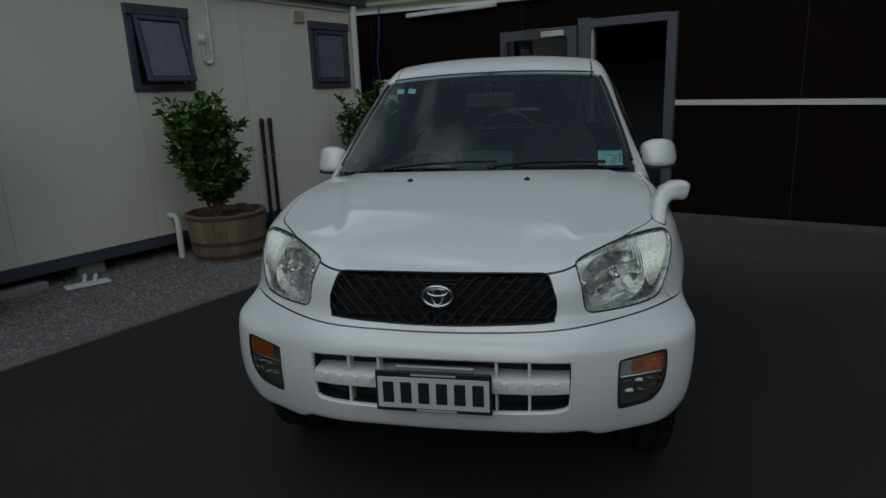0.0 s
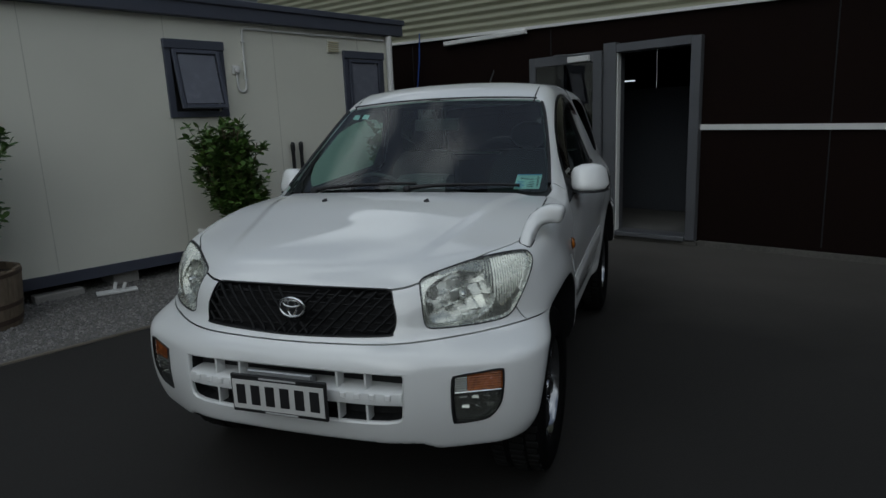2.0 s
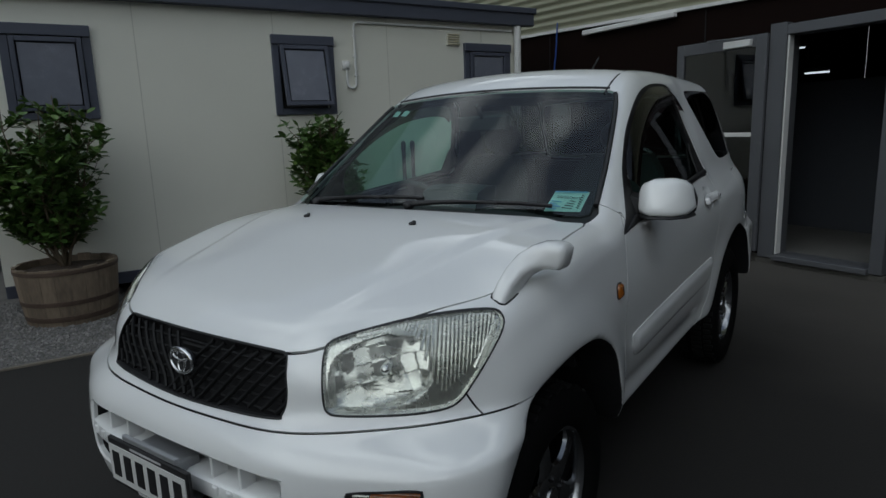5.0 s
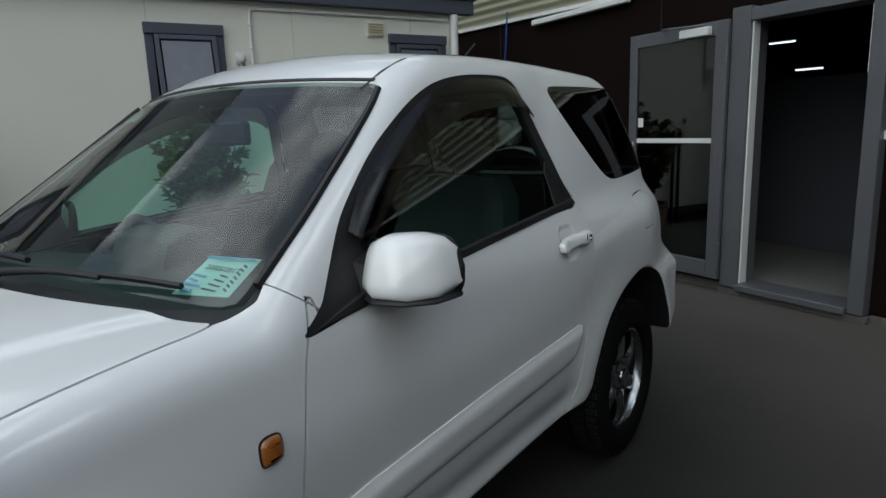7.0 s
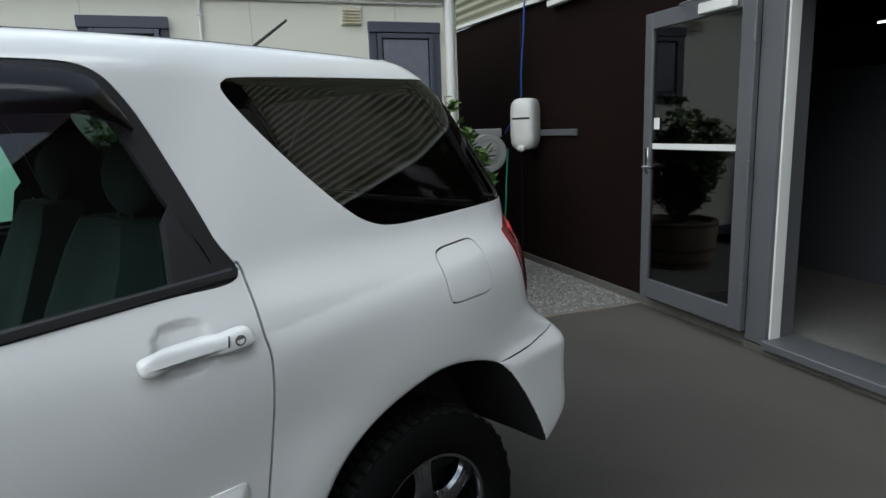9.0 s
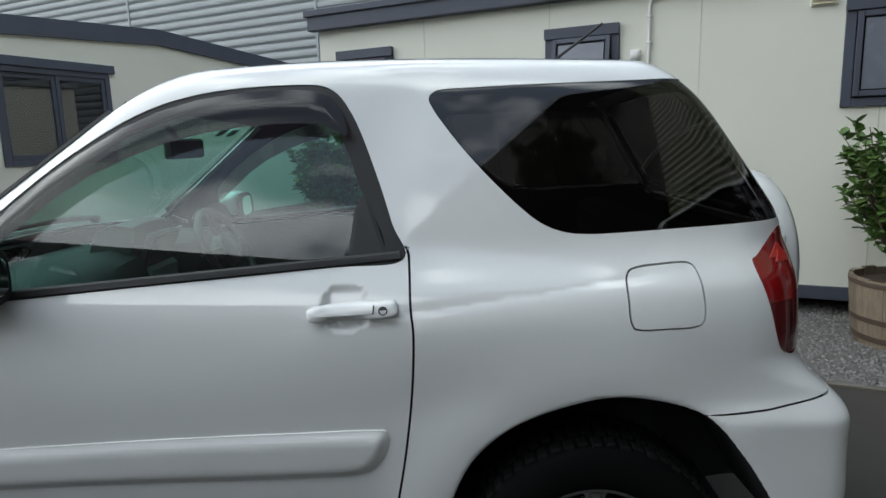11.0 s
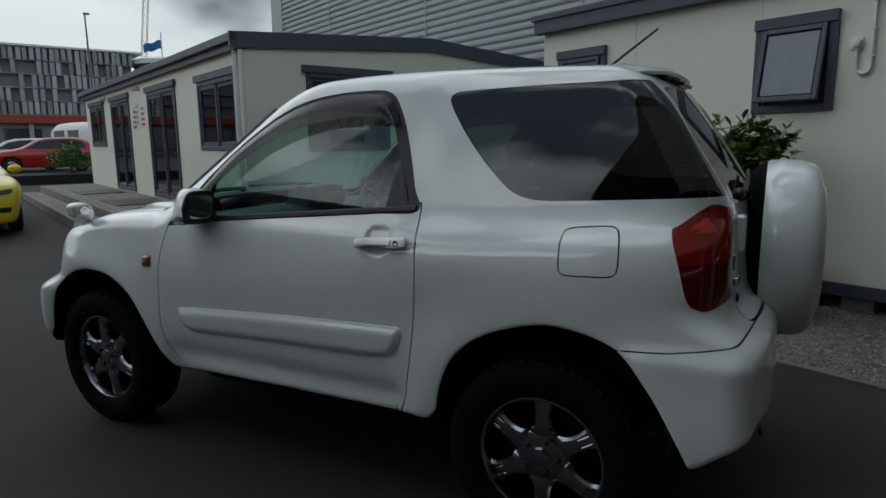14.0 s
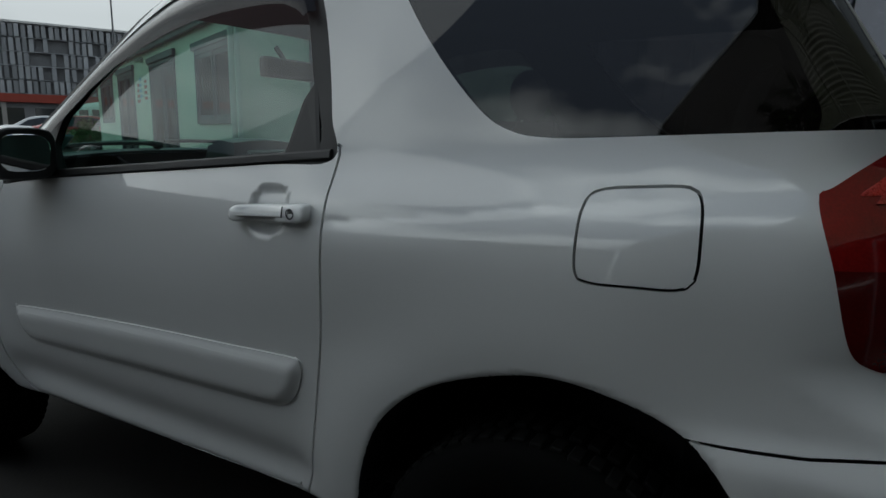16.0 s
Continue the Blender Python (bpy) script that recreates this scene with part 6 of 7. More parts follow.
for v in (0.51, 1.73, 2.95, 4.17):
    for z0, z1 in ((0.25, 2.60),):
        spans = [(z0, z1)]
        if any(a - 0.06 < v < b + 0.06 for a, b in WINS):
            spans = [(z0, ZB - 0.03), (ZT + 0.1, z1)]
        for lo, hi in spans:
            part("panel_joint", Geo().box((U0 - 0.001, v - 0.004, lo), (U0 + 0.0025, v + 0.004, hi), 0.001), JOINT, cabin)
part("fascia", Geo().box((U0, -0.775, 2.565), (U0 + 0.10, 4.88, 2.745), 0.006).box((U0 + 0.09, -0.80, 2.70), (U0 + 0.125, 4.90, 2.765), 0.006), NAVY, cabin, "slate-blue fascia and gutter")
part("skid", Geo().box((U0 - 0.10, -0.70, 0.135), (U0 + 0.012, 4.74, 0.238), 0.004), NAVY, cabin, "slate-blue steel skid")
for v in (-0.4, 1.1, 2.6, 4.3):
    part("pier", Geo().box((U0 - 0.42, v - 0.12, 0.0), (U0 - 0.08, v + 0.12, 0.135), 0.006), CONCRETE, cabin)
part("pier", Geo().box((U0 - 0.1, 0.28, 0.0), (U0 + 0.04, 0.68, 0.075), 0.006), CONCRETE, cabin)
for i, (a, b) in enumerate(WINS):
    w = part("window", Geo().box((U0 - 0.02, a - 0.055, ZB - 0.03), (U0 + 0.028, a + 0.01, ZT), 0.003).box((U0 - 0.02, b - 0.01, ZB - 0.03), (U0 + 0.028, b + 0.055, ZT), 0.003).box((U0 - 0.02, a + 0.01, ZB - 0.03), (U0 + 0.03, b - 0.01, ZB + 0.03), 0.003), NAVY, cabin, "slate-blue framed window")
    part("window_head", Geo().box((U0, a - 0.06, ZT), (U0 + 0.05, b + 0.055, ZT + 0.088), 0.004), NAVY, w)
    tilt = 11.0 if i == 1 else 0.0
    hinge = Matrix.Translation((U0 + 0.018, 0, ZT - 0.01)) @ pose(0, 0, 0, 0, -tilt, 0)
    g = Geo()
    A, B, h = a + 0.015, b - 0.015, ZT - ZB - 0.05
    for lo, hi in (((0, A, -h), (0.035, A + 0.038, 0)), ((0, B - 0.038, -h), (0.035, B, 0)), ((0, A + 0.038, -h), (0.035, B - 0.038, -h + 0.04)), ((0, A + 0.038, -0.04), (0.035, B - 0.038, 0))):
        g.box(lo, hi, 0.004, hinge)
    sash = part("sash", g, NAVY, w, "open sash tilted out" if tilt else "")
    part("pane", Geo().box((0.012, A + 0.05, -h + 0.05), (0.020, B - 0.05, -0.05), 0.001, hinge), FROST, sash)
    # dark sheet behind the opening stands in for the unlit room
    part("dark_room", Geo().box((U0 - 0.085, a, ZB), (U0 - 0.08, b, ZT), 0.001), UNLITROOM, w)

pipe = [(U0 + 0.055, 4.655, 0.02), (U0 + 0.055, 4.655, 2.56)]
part("downpipe", Geo().tube(pipe, 0.042, 16).tube([(U0 + 0.055, 4.655, 1.36), (U0 + 0.055, 4.655, 1.40)], 0.049, 16).tube([(U0 + 0.055, 4.655, 0.7), (U0 + 0.055, 4.655, 0.73)], 0.049, 16), WHITE, cabin, "white downpipe", smooth=40)
arc = [(U0 + 0.018, 2.515 + 0.05 * math.cos(a), 1.90 + 0.05 * math.sin(a)) for a in np.linspace(0, -math.pi, 9)]
run = [(U0 + 0.018, 4.60, 2.505), (U0 + 0.018, 2.62, 2.505), (U0 + 0.018, 2.575, 2.49), (U0 + 0.018, 2.565, 2.44), *arc, (U0 + 0.018, 2.465, 2.03)]
cd = part("conduit", Geo().tube(run, 0.0125, 10), WHITE, cabin, "white electrical conduit", smooth=50)
part("socket", Geo().lathe([(0.030, 0), (0.034, 0.03), (0.030, 0.055), (0.018, 0.06)], 18, Matrix.Translation((U0, 2.462, 2.075)) @ pose(0, 0, 0, 0, 90, 0), (False, True)).box((U0, 2.42, 2.03), (U0 + 0.03, 2.50, 2.12), 0.008), WHITE, cd, "white outdoor socket", smooth=40)
for z in (2.36, 2.16, 1.97):
    part("clip", Geo().box((U0, 2.545, z), (U0 + 0.034, 2.585, z + 0.018), 0.003), WHITE, cd)
vent = part("wall_vent", Geo().box((U0, 3.69, 2.315), (U0 + 0.018, 3.865, 2.465), 0.004), CREAM, cabin, "cream louvred vent")
for k in range(5):
    part("louvre", Geo().box((-0.002, 3.70, -0.011), (0.024, 3.855, -0.004), 0.002, Matrix.Translation((U0 + 0.016, 0, 2.345 + 0.026 * k)) @ pose(0, 0, 0, 0, 28, 0)), VENTCREAM, vent)
g = Geo().tube([(U0 + 0.01, 1.86, 0.42), (U0 + 0.10, 1.86, 0.42), (U0 + 0.13, 1.86, 0.39), (U0 + 0.13, 1.86, 0.0)], 0.03, 14)
part("waste_pipe", g, WHITE, cabin, "white waste pipe with an elbow", smooth=50)

for k, v in enumerate((3.060, 3.172)):
    post = thing("capped_post", yard(U0 + 0.055, v, 0, 0), "black capped pipe post beside the cabin wall", "post", "capped posts")
    part("pole", Geo().tube([(0, 0, 0), (0, 0, 1.20)], 0.021, 14), BLACK, post, smooth=50)
    part("cap", Geo().lathe([(0.022, 1.18), (0.027, 1.19), (0.027, 1.25), (0.022, 1.275), (0.006, 1.285)], 16, None, (False, True)), BLACK, post, smooth=50)
    part("strap", Geo().lathe([(0.023, 0.86), (0.025, 0.865), (0.025, 0.885), (0.023, 0.89)], 14), ALU, post)

g = Geo().box((-0.17, -0.06, 0.0), (0.17, 0.06, 0.022), 0.006).tube([(-0.02, 0.02, 0.02), (0.0, 0.05, 0.085)], 0.016).tube([(0.05, 0.0, 0.02), (0.08, 0.03, 0.075)], 0.016)
solo("plastic_bracket", g, WHITE, "white plastic bracket lying on the gravel", "bracket", yard(-4.22, 0.88, 0.02, 75))
g = Geo().ball((0, 0, 0.015), (0.16, 0.09, 0.025), 14, 6)
solo("plastic_tray", g, WHITE, "flat white plastic piece on the gravel", "litter", yard(-4.05, 5.0, 0.012, 20), smooth=60)


# ---- shrubs in half barrels ----
STAVE = material("barrel_oak", (0.20, 0.155, 0.11), 0.85, vary=0.35, scale=5, fine=50, bump=0.002, stretch=(1, 1, 0.25), per_piece=0.22)
HOOP = material("rusty_hoop", (0.12, 0.085, 0.065), 0.7, 0.5, vary=0.35, scale=12, fine=90, bump=0.001)
SOIL = material("bark_mulch", (0.06, 0.042, 0.03), 0.95, vary=0.5, scale=30, fine=150, bump=0.012)
LEAF = islands("shrub_leaf", [(0.042, 0.092, 0.018), (0.085, 0.160, 0.030), (0.058, 0.118, 0.022), (0.135, 0.215, 0.048)], 0.45, 90, 0.0004)
BARK = material("shrub_bark", (0.13, 0.10, 0.065), 0.9, vary=0.3, scale=20, fine=120, bump=0.002)


def barrel(m, r=0.372, h=0.45, label="weathered oak half barrel used as a planter"):
    b = thing("half_barrel", m, label, "planter", "half barrels")
    n = 22

    def rad(t):
        return r * (0.86 + 0.20 * t - 0.07 * t * t)

    for k in range(n):
        a0, a1 = 2 * math.pi * (k + 0.012) / n, 2 * math.pi * (k + 0.988) / n
        top = h + 0.006 * math.sin(k * 2.7)
        loops = []
        for t in (0.0, 0.35, 0.7, 1.0):
            ro, ri, z = rad(t), rad(t) - 0.026, t * top
            am = (a0 + a1) / 2
            loops.append([(ro * math.cos(a0), ro * math.sin(a0), z), (ro * 1.004 * math.cos(am), ro * 1.004 * math.sin(am), z), (ro * math.cos(a1), ro * math.sin(a1), z), (ri * math.cos(a1), ri * math.sin(a1), z), (ri * math.cos(a0), ri * math.sin(a0), z)])
        part("stave", Geo().rings(loops), STAVE, b)
    for t0, t1 in ((0.08, 0.17), (0.36, 0.44), (0.90, 0.97)):
        part("hoop", Geo().lathe([(rad(t0) + 0.001, t0 * h), (rad(t0) + 0.005, t0 * h + 0.002), (rad(t1) + 0.005, t1 * h - 0.002), (rad(t1) + 0.001, t1 * h)], 44), HOOP, b, smooth=40)
    part("soil", Geo().lathe([(rad(0.9) - 0.028, h * 0.88), (r * 0.6, h * 0.92), (r * 0.2, h * 0.93)], 28, None, (False, True)), SOIL, b, smooth=60)
    return b


def shrub(m, seed, height=1.2, spread=0.42, leaves=4300, base=0.38):
    s = thing("shrub", m, "leafy evergreen shrub growing in the half barrel", "shrub", "potted shrubs")
    r = random.Random(seed)
    tips = []
    for k in range(13):
        a, lean = 2 * math.pi * k / 13 + r.uniform(-0.3, 0.3), r.uniform(0.1, 1.0)
        hgt = height * r.uniform(0.72, 1.0) * (1.08 - 0.22 * lean)
        pts = []
        for j in range(8):
            t = j / 7
            out_r = spread * lean * (t**0.8) * (1.0 if t < 0.7 else 1.0 - 0.12 * (t - 0.7))
            pts.append(Vector((out_r * math.cos(a + 0.5 * t) + r.uniform(-0.015, 0.015), out_r * math.sin(a + 0.5 * t) + r.uniform(-0.015, 0.015), base + hgt * t)))
        stem = Geo().tube(pts, [0.011 * (1 - 0.8 * j / 7) + 0.001 for j in range(8)], 6)
        tips.append(pts)
        for j in range(1, 7):
            for _ in range(3):
                b = r.uniform(0, 2 * math.pi)
                ln = r.uniform(0.12, 0.30) * (1.15 - 0.06 * j) * (0.82 if j > 4 else 1.0)
                p0 = pts[j]
                twig = [p0, p0 + Vector((math.cos(b) * ln * 0.6, math.sin(b) * ln * 0.6, ln * 0.5)), p0 + Vector((math.cos(b) * ln, math.sin(b) * ln, ln * 1.0))]
                stem.tube(twig, [0.004, 0.003, 0.0015], 5)
                tips.append(twig)
        part("stem", stem, BARK, s, smooth=60)
    vs, fs = [], []
    for _ in range(leaves):
        path = r.choice(tips) if r.random() < 0.8 else tips[r.randrange(13)]
        t = r.uniform(0.15 if len(path) == 8 else 0.3, 1.0) * (len(path) - 1)
        i = min(int(t), len(path) - 2)
        p = path[i].lerp(path[i + 1], t - i)
        if p.z < base + 0.08 or (p.z > base + 0.78 * height and r.random() < 0.4):
            continue
        b, el = r.uniform(0, 2 * math.pi), r.uniform(-0.35, 1.0)
        d = Vector((math.cos(b) * math.cos(el), math.sin(b) * math.cos(el), math.sin(el)))
        side = d.cross(Vector((r.uniform(-0.4, 0.4), r.uniform(-0.4, 0.4), 1))).normalized()
        up = side.cross(d)
        ln, wd = r.uniform(0.052, 0.105), r.uniform(0.017, 0.031)
        q = [p, p + d * ln * 0.35 + side * wd + up * 0.004, p + d * ln * 0.75 + side * wd * 0.8 + up * 0.003, p + d * ln - up * 0.004, p + d * ln * 0.75 - side * wd * 0.8 + up * 0.003, p + d * ln * 0.35 - side * wd + up * 0.004, p + d * ln * 0.35 - up * 0.003, p + d * ln * 0.75 - up * 0.003]
        k = len(vs)
        vs += [tuple(c) for c in q]
        fs += [(k, k + 6, k + 1), (k + 1, k + 6, k + 7, k + 2), (k + 2, k + 7, k + 3), (k, k + 5, k + 6), (k + 5, k + 4, k + 7, k + 6), (k + 4, k + 3, k + 7)]
    me = bpy.data.meshes.new("foliage")
    me.from_pydata(vs, [], fs)
    tagged(part("foliage", me, LEAF, s), kind="stuff")
    return s


for (u, v), seed, hh, sprd in (((-3.97, 2.13), 3, 1.27, 0.36), ((-3.93, 4.36), 8, 1.24, 0.48), ((-4.06, -0.24), 5, 1.40, 0.60)):
    barrel(yard(u, v, 0.012, seed * 20))
    shrub(yard(u + (0.05 if seed == 3 else 0.0), v - (0.13 if seed == 3 else 0.0), 0.012, seed * 47), seed, hh, sprd)


# ---- between cabin and workshop: reels, hoses, fence ----
GREYPLASTIC = material("grey_plastic", (0.42, 0.42, 0.41), 0.5, vary=0.06)
WHITEPLASTIC = material("white_plastic", (0.66, 0.66, 0.63), 0.45, vary=0.05)
GREENHOSE = material("green_hose", (0.02, 0.22, 0.13), 0.5, vary=0.1)
BLUEHOSE = material("blue_hose", (0.02, 0.07, 0.30), 0.45, vary=0.1)
RAG = material("mauve_towel", (0.22, 0.19, 0.25), 0.95, vary=0.2, scale=20, fine=300, bump=0.003)
reel = thing("hose_reel", yard(-4.72, V0 - 0.04, 0, 42), "white hose reel box on the brown wall", "hose reel")
part("case", Geo().rings([[(0.125 * e * math.copysign(abs(math.cos(a)) ** 0.45, math.cos(a)), y, 1.435 + 0.25 * e * math.copysign(abs(math.sin(a)) ** 0.45, math.sin(a))) for a in np.linspace(0, 2 * math.pi, 40, endpoint=False)] for y, e in ((-0.02, 0.90), (-0.06, 1.0), (-0.20, 1.0), (-0.25, 0.95), (-0.275, 0.80), (-0.282, 0.5))]), WHITEPLASTIC, reel, smooth=50)
part("bracket", Geo().box((-0.05, -0.05, 1.25), (0.05, 0.02, 1.62), 0.008), ALU, reel)
part("slot", Geo().box((-0.09, -0.284, 1.48), (0.09, -0.276, 1.50), 0.002), BLACK, reel)
part("hose_guide", Geo().ball((0.0, -0.28, 1.20), (0.045, 0.04, 0.035)), WHITEPLASTIC, reel, smooth=60)
drum = thing("drum_reel", yard(-5.40, V0 - 0.27, 0, 78), "grey drum hose reel on the brown wall", "hose reel")
part("drum", Geo().lathe([(0.05, -0.09), (0.195, -0.09), (0.205, -0.08), (0.205, -0.055), (0.15, -0.05), (0.15, 0.05), (0.205, 0.055), (0.205, 0.08), (0.195, 0.095), (0.15, 0.097), (0.145, 0.090), (0.10, 0.092), (0.085, 0.10), (0.08, 0.115), (0.02, 0.12)], 36, Matrix.Translation((0, -0.17, 1.14)) @ pose(0, 0, 0, 90, 0, 0), (True, True)), GREYPLASTIC, drum, smooth=40)
part("arm", Geo().box((-0.04, -0.16, 1.10), (0.04, 0.02, 1.18), 0.008).box((-0.2, -0.05, 1.30), (0.2, -0.01, 1.40), 0.01), GREYPLASTIC, drum)
loops = []
for k in range(9):
    z = 1.02 - 0.5 * k / 8
    loops.append([(0.15 * (x - 0.5) * (1 - 0.25 * k / 8) * 1.3, -0.16 + 0.025 * math.sin(9 * x + 0.4 * k), z) for x in np.linspace(0, 1, 15)] + [(0.15 * (x - 0.5) * (1 - 0.25 * k / 8) * 1.3, -0.152 + 0.025 * math.sin(9 * x + 0.4 * k), z) for x in np.linspace(1, 0, 15)])
solo("towel", Geo().rings(loops), RAG, "mauve towel hanging below the drum reel", "towel", yard(-5.40, V0 - 0.27, 0, 78), smooth=60)
pts = [(-4.72, V0 - 0.30, 1.2), (-4.72, V0 - 0.32, 0.9), (-4.70, V0 - 0.36, 0.5), (-4.66, V0 - 0.50, 0.2), (-4.55, V0 - 0.75, 0.05), (-4.35, V0 - 0.95, 0.03), (-4.1, V0 - 1.05, 0.028), (-3.95, V0 - 1.2, 0.028)]
fine_pts = []
for i in range(len(pts) - 1):
    a, b, c, d = (Vector(pts[max(0, min(len(pts) - 1, j))]) for j in (i - 1, i, i + 1, i + 2))
    for k in range(5):
        t = k / 5
        fine_pts.append(0.5 * (2 * b + (c - a) * t + (2 * a - 5 * b + 4 * c - d) * t * t + (3 * b - a - 3 * c + d) * t**3))
solo("garden_hose", Geo().tube(fine_pts, 0.010, 8), GREENHOSE, "green hose hanging from the reel to the gravel", "hose", YARD, smooth=60)
pts = [(-4.78, V0 - 0.06, 2.7), (-4.80, V0 - 0.07, 2.3), (-4.86, V0 - 0.07, 1.95), (-4.80, V0 - 0.10, 1.72), (-5.0, V0 - 0.12, 1.45), (-5.15, V0 - 0.12, 1.35)]
solo("air_hose", Geo().tube(pts, 0.009, 8), BLUEHOSE, "blue hose running down the brown wall", "hose", YARD, smooth=60)
fence = thing("slat_fence", YARD, "weathered slatted timber fence behind the cabin", "fence")
for v in (4.80, 5.06):
    part("post", Geo().box((-6.3, v - 0.045, 0.0), (-6.2, v + 0.045, 2.5), 0.005), TIMBER, fence)
for k in range(24):
    part("slat", Geo().box((-6.2, 4.76, 0.12 + 0.098 * k), (-6.175, 5.00, 0.195 + 0.098 * k), 0.003), FENCEWOOD, fence)


# ---- the far portable cabin with its deck ----
U1, VA, VB = -2.45, -4.56, -16.75
office = thing("office_cabin", YARD, "long cream portable office with slate-blue doors and windows", "cabin")
holes = ((-6.5, -4.78, 1.31, 2.40, "w"), (-9.75, -7.80, 0.36, 2.46, "d"), (-13.3, -11.40, 0.36, 2.48, "d"), (-16.05, -14.2, 1.40, 2.48, "w"))
g = Geo().sheet(sorted([VA, VB, *[q for w in holes for q in w[:2]]]), sorted([0.30, 2.72, *{q for w in holes for q in w[2:4]}]), [w[:4] for w in holes], 0.09, Matrix.Translation((U1, 0, 0)) @ TURNED)
part("front_wall", g, CREAM, office)
E0, E1, F0, F1 = -4.93, -3.44, 1.27, 2.45
g = Geo().sheet([-9.1, E0, E1, U1 - 0.09], [0.3, F0, F1, 2.74], [(E0, E1, F0, F1)], 0.09, Matrix.Translation((0, VA - 0.09, 0)))
part("end_wall", g, CREAM, office)
part("gable", Geo().rings([[(u, VA - y, z) for u, z in ((-9.1, 2.74), (-5.8, 2.96), (U1, 2.74))] for y in (0.0, 0.09)]), CREAM, office)
part("far_wall", Geo().box((-9.1, VB, 0.3), (U1 - 0.09, VB + 0.09, 2.72)).box((-9.19, VB, 0.3), (-9.1, VA, 2.72)), CREAM, office)
part("office_floor", Geo().box((-9.1, VB, 0.28), (U1 - 0.1, VA - 0.1, 0.33)), TIMBER, office)
part("roof", Geo().rings([[(u, vv, z) for u, z in ((-9.3, 2.86), (-5.8, 3.10), (U1 + 0.1, 2.88), (U1 + 0.1, 2.84), (-5.8, 3.05), (-9.3, 2.82))] for vv in (VA + 0.02, VB - 0.05)]), GREYCLAD, office)
part("fascia", Geo().box((U1 + 0.02, VB - 0.06, 2.71), (U1 + 0.09, VA + 0.05, 2.83), 0.005).box((U1 + 0.06, VB - 0.06, 2.81), (U1 + 0.16, VA + 0.06, 2.93), 0.01), NAVY, office, "slate-blue fascia and gutter")
part("gable_fascia", Geo().rings([[(u, VA + y, z + k) for u, z in ((-9.3, 2.70), (-5.8, 2.93), (U1 + 0.16, 2.72))] + [(u, VA + y, z + k) for u, z in ((U1 + 0.16, 2.94), (-5.8, 3.15), (-9.3, 2.92))] for y, k in ((0.005, 0), (0.06, 0))]), NAVY, office, "slate-blue gable fascia")


def framed(parent, name, m, w, z0, z1, leaves_, label):
    """A framed opening in the plane y = 0 of m, from x = 0 to w."""
    f = part(name, Geo().box((0, -0.05, z0), (0.07, 0.03, z1), 0.004, m).box((w - 0.07, -0.05, z0), (w, 0.03, z1), 0.004, m).box((0.07, -0.05, z1 - 0.07), (w - 0.07, 0.03, z1), 0.004, m).box((0.07, -0.05, z0), (w - 0.07, 0.03, z0 + 0.06), 0.004, m), NAVY, parent, label)
    part("window_head" if name == "window" else "door_head", Geo().box((-0.07, 0.0, z1), (w + 0.07, 0.06, z1 + 0.11), 0.004, m), NAVY, f)
    inner = (w - 0.14) / leaves_
    for k in range(leaves_):
        x0 = 0.07 + inner * k
        o = -0.005 - 0.02 * (k % 2)
        g = Geo().box((x0, o - 0.02, z0 + 0.06), (x0 + 0.05, o + 0.015, z1 - 0.07), 0.003, m).box((x0 + inner - 0.05, o - 0.02, z0 + 0.06), (x0 + inner, o + 0.015, z1 - 0.07), 0.003, m).box((x0 + 0.05, o - 0.02, z0 + 0.06), (x0 + inner - 0.05, o + 0.015, z0 + 0.13), 0.003, m).box((x0 + 0.05, o - 0.02, z1 - 0.13), (x0 + inner - 0.05, o + 0.015, z1 - 0.07), 0.003, m)
        part("sash", g, NAVY, f)
        part("pane", Geo().box((x0 + 0.04, o - 0.008, z0 + 0.10), (x0 + inner - 0.04, o - 0.002, z1 - 0.10), 0.001, m), OFFICE, f)
    return f


for a, b, z0, z1, kind in holes:
    framed(office, "window" if kind == "w" else "door", Matrix.Translation((U1, a, 0)) @ pose(0, 0, 0, 0, 0, 90) @ Matrix.Diagonal((1, -1, 1, 1)), b - a, z0, z1, 2, "slate-blue sliding window" if kind == "w" else "slate-blue glazed double door")
framed(office, "window", Matrix.Translation((E0, VA, 0)), E1 - E0, F0, F1, 2, "slate-blue sliding window")
part("room_lining", Geo().box((-9.0, VB + 0.2, 2.6), (U1 - 0.15, VA - 0.15, 2.64)).box((-6.2, VB + 0.2, 0.33), (-6.15, VA - 0.15, 2.6)), PARTITION, office)
part("room_light", Geo().box((-4.6, -6.6, 2.56), (-3.4, -6.45, 2.60), 0.005), TUBE, office, "lit fluorescent panel")
part("downpipe", Geo().tube([(U1 + 0.06, VA - 0.06, 0.3), (U1 + 0.06, VA - 0.06, 2.7)], 0.04, 14).tube([(U1 + 0.02, VA + 0.06, 0.3), (U1 + 0.02, VA + 0.06, 2.7)], 0.03, 14), WHITE, office, "white downpipe", smooth=40)
for v in (-10.4, -13.9):
    lamp = part("wall_lamp", Geo().box((U1, v - 0.05, 2.55), (U1 + 0.05, v + 0.05, 2.65), 0.01).tube([(U1 + 0.05, v, 2.6), (U1 + 0.14, v, 2.56)], 0.03, 12), GREYPLASTIC, office, "small twin floodlight")
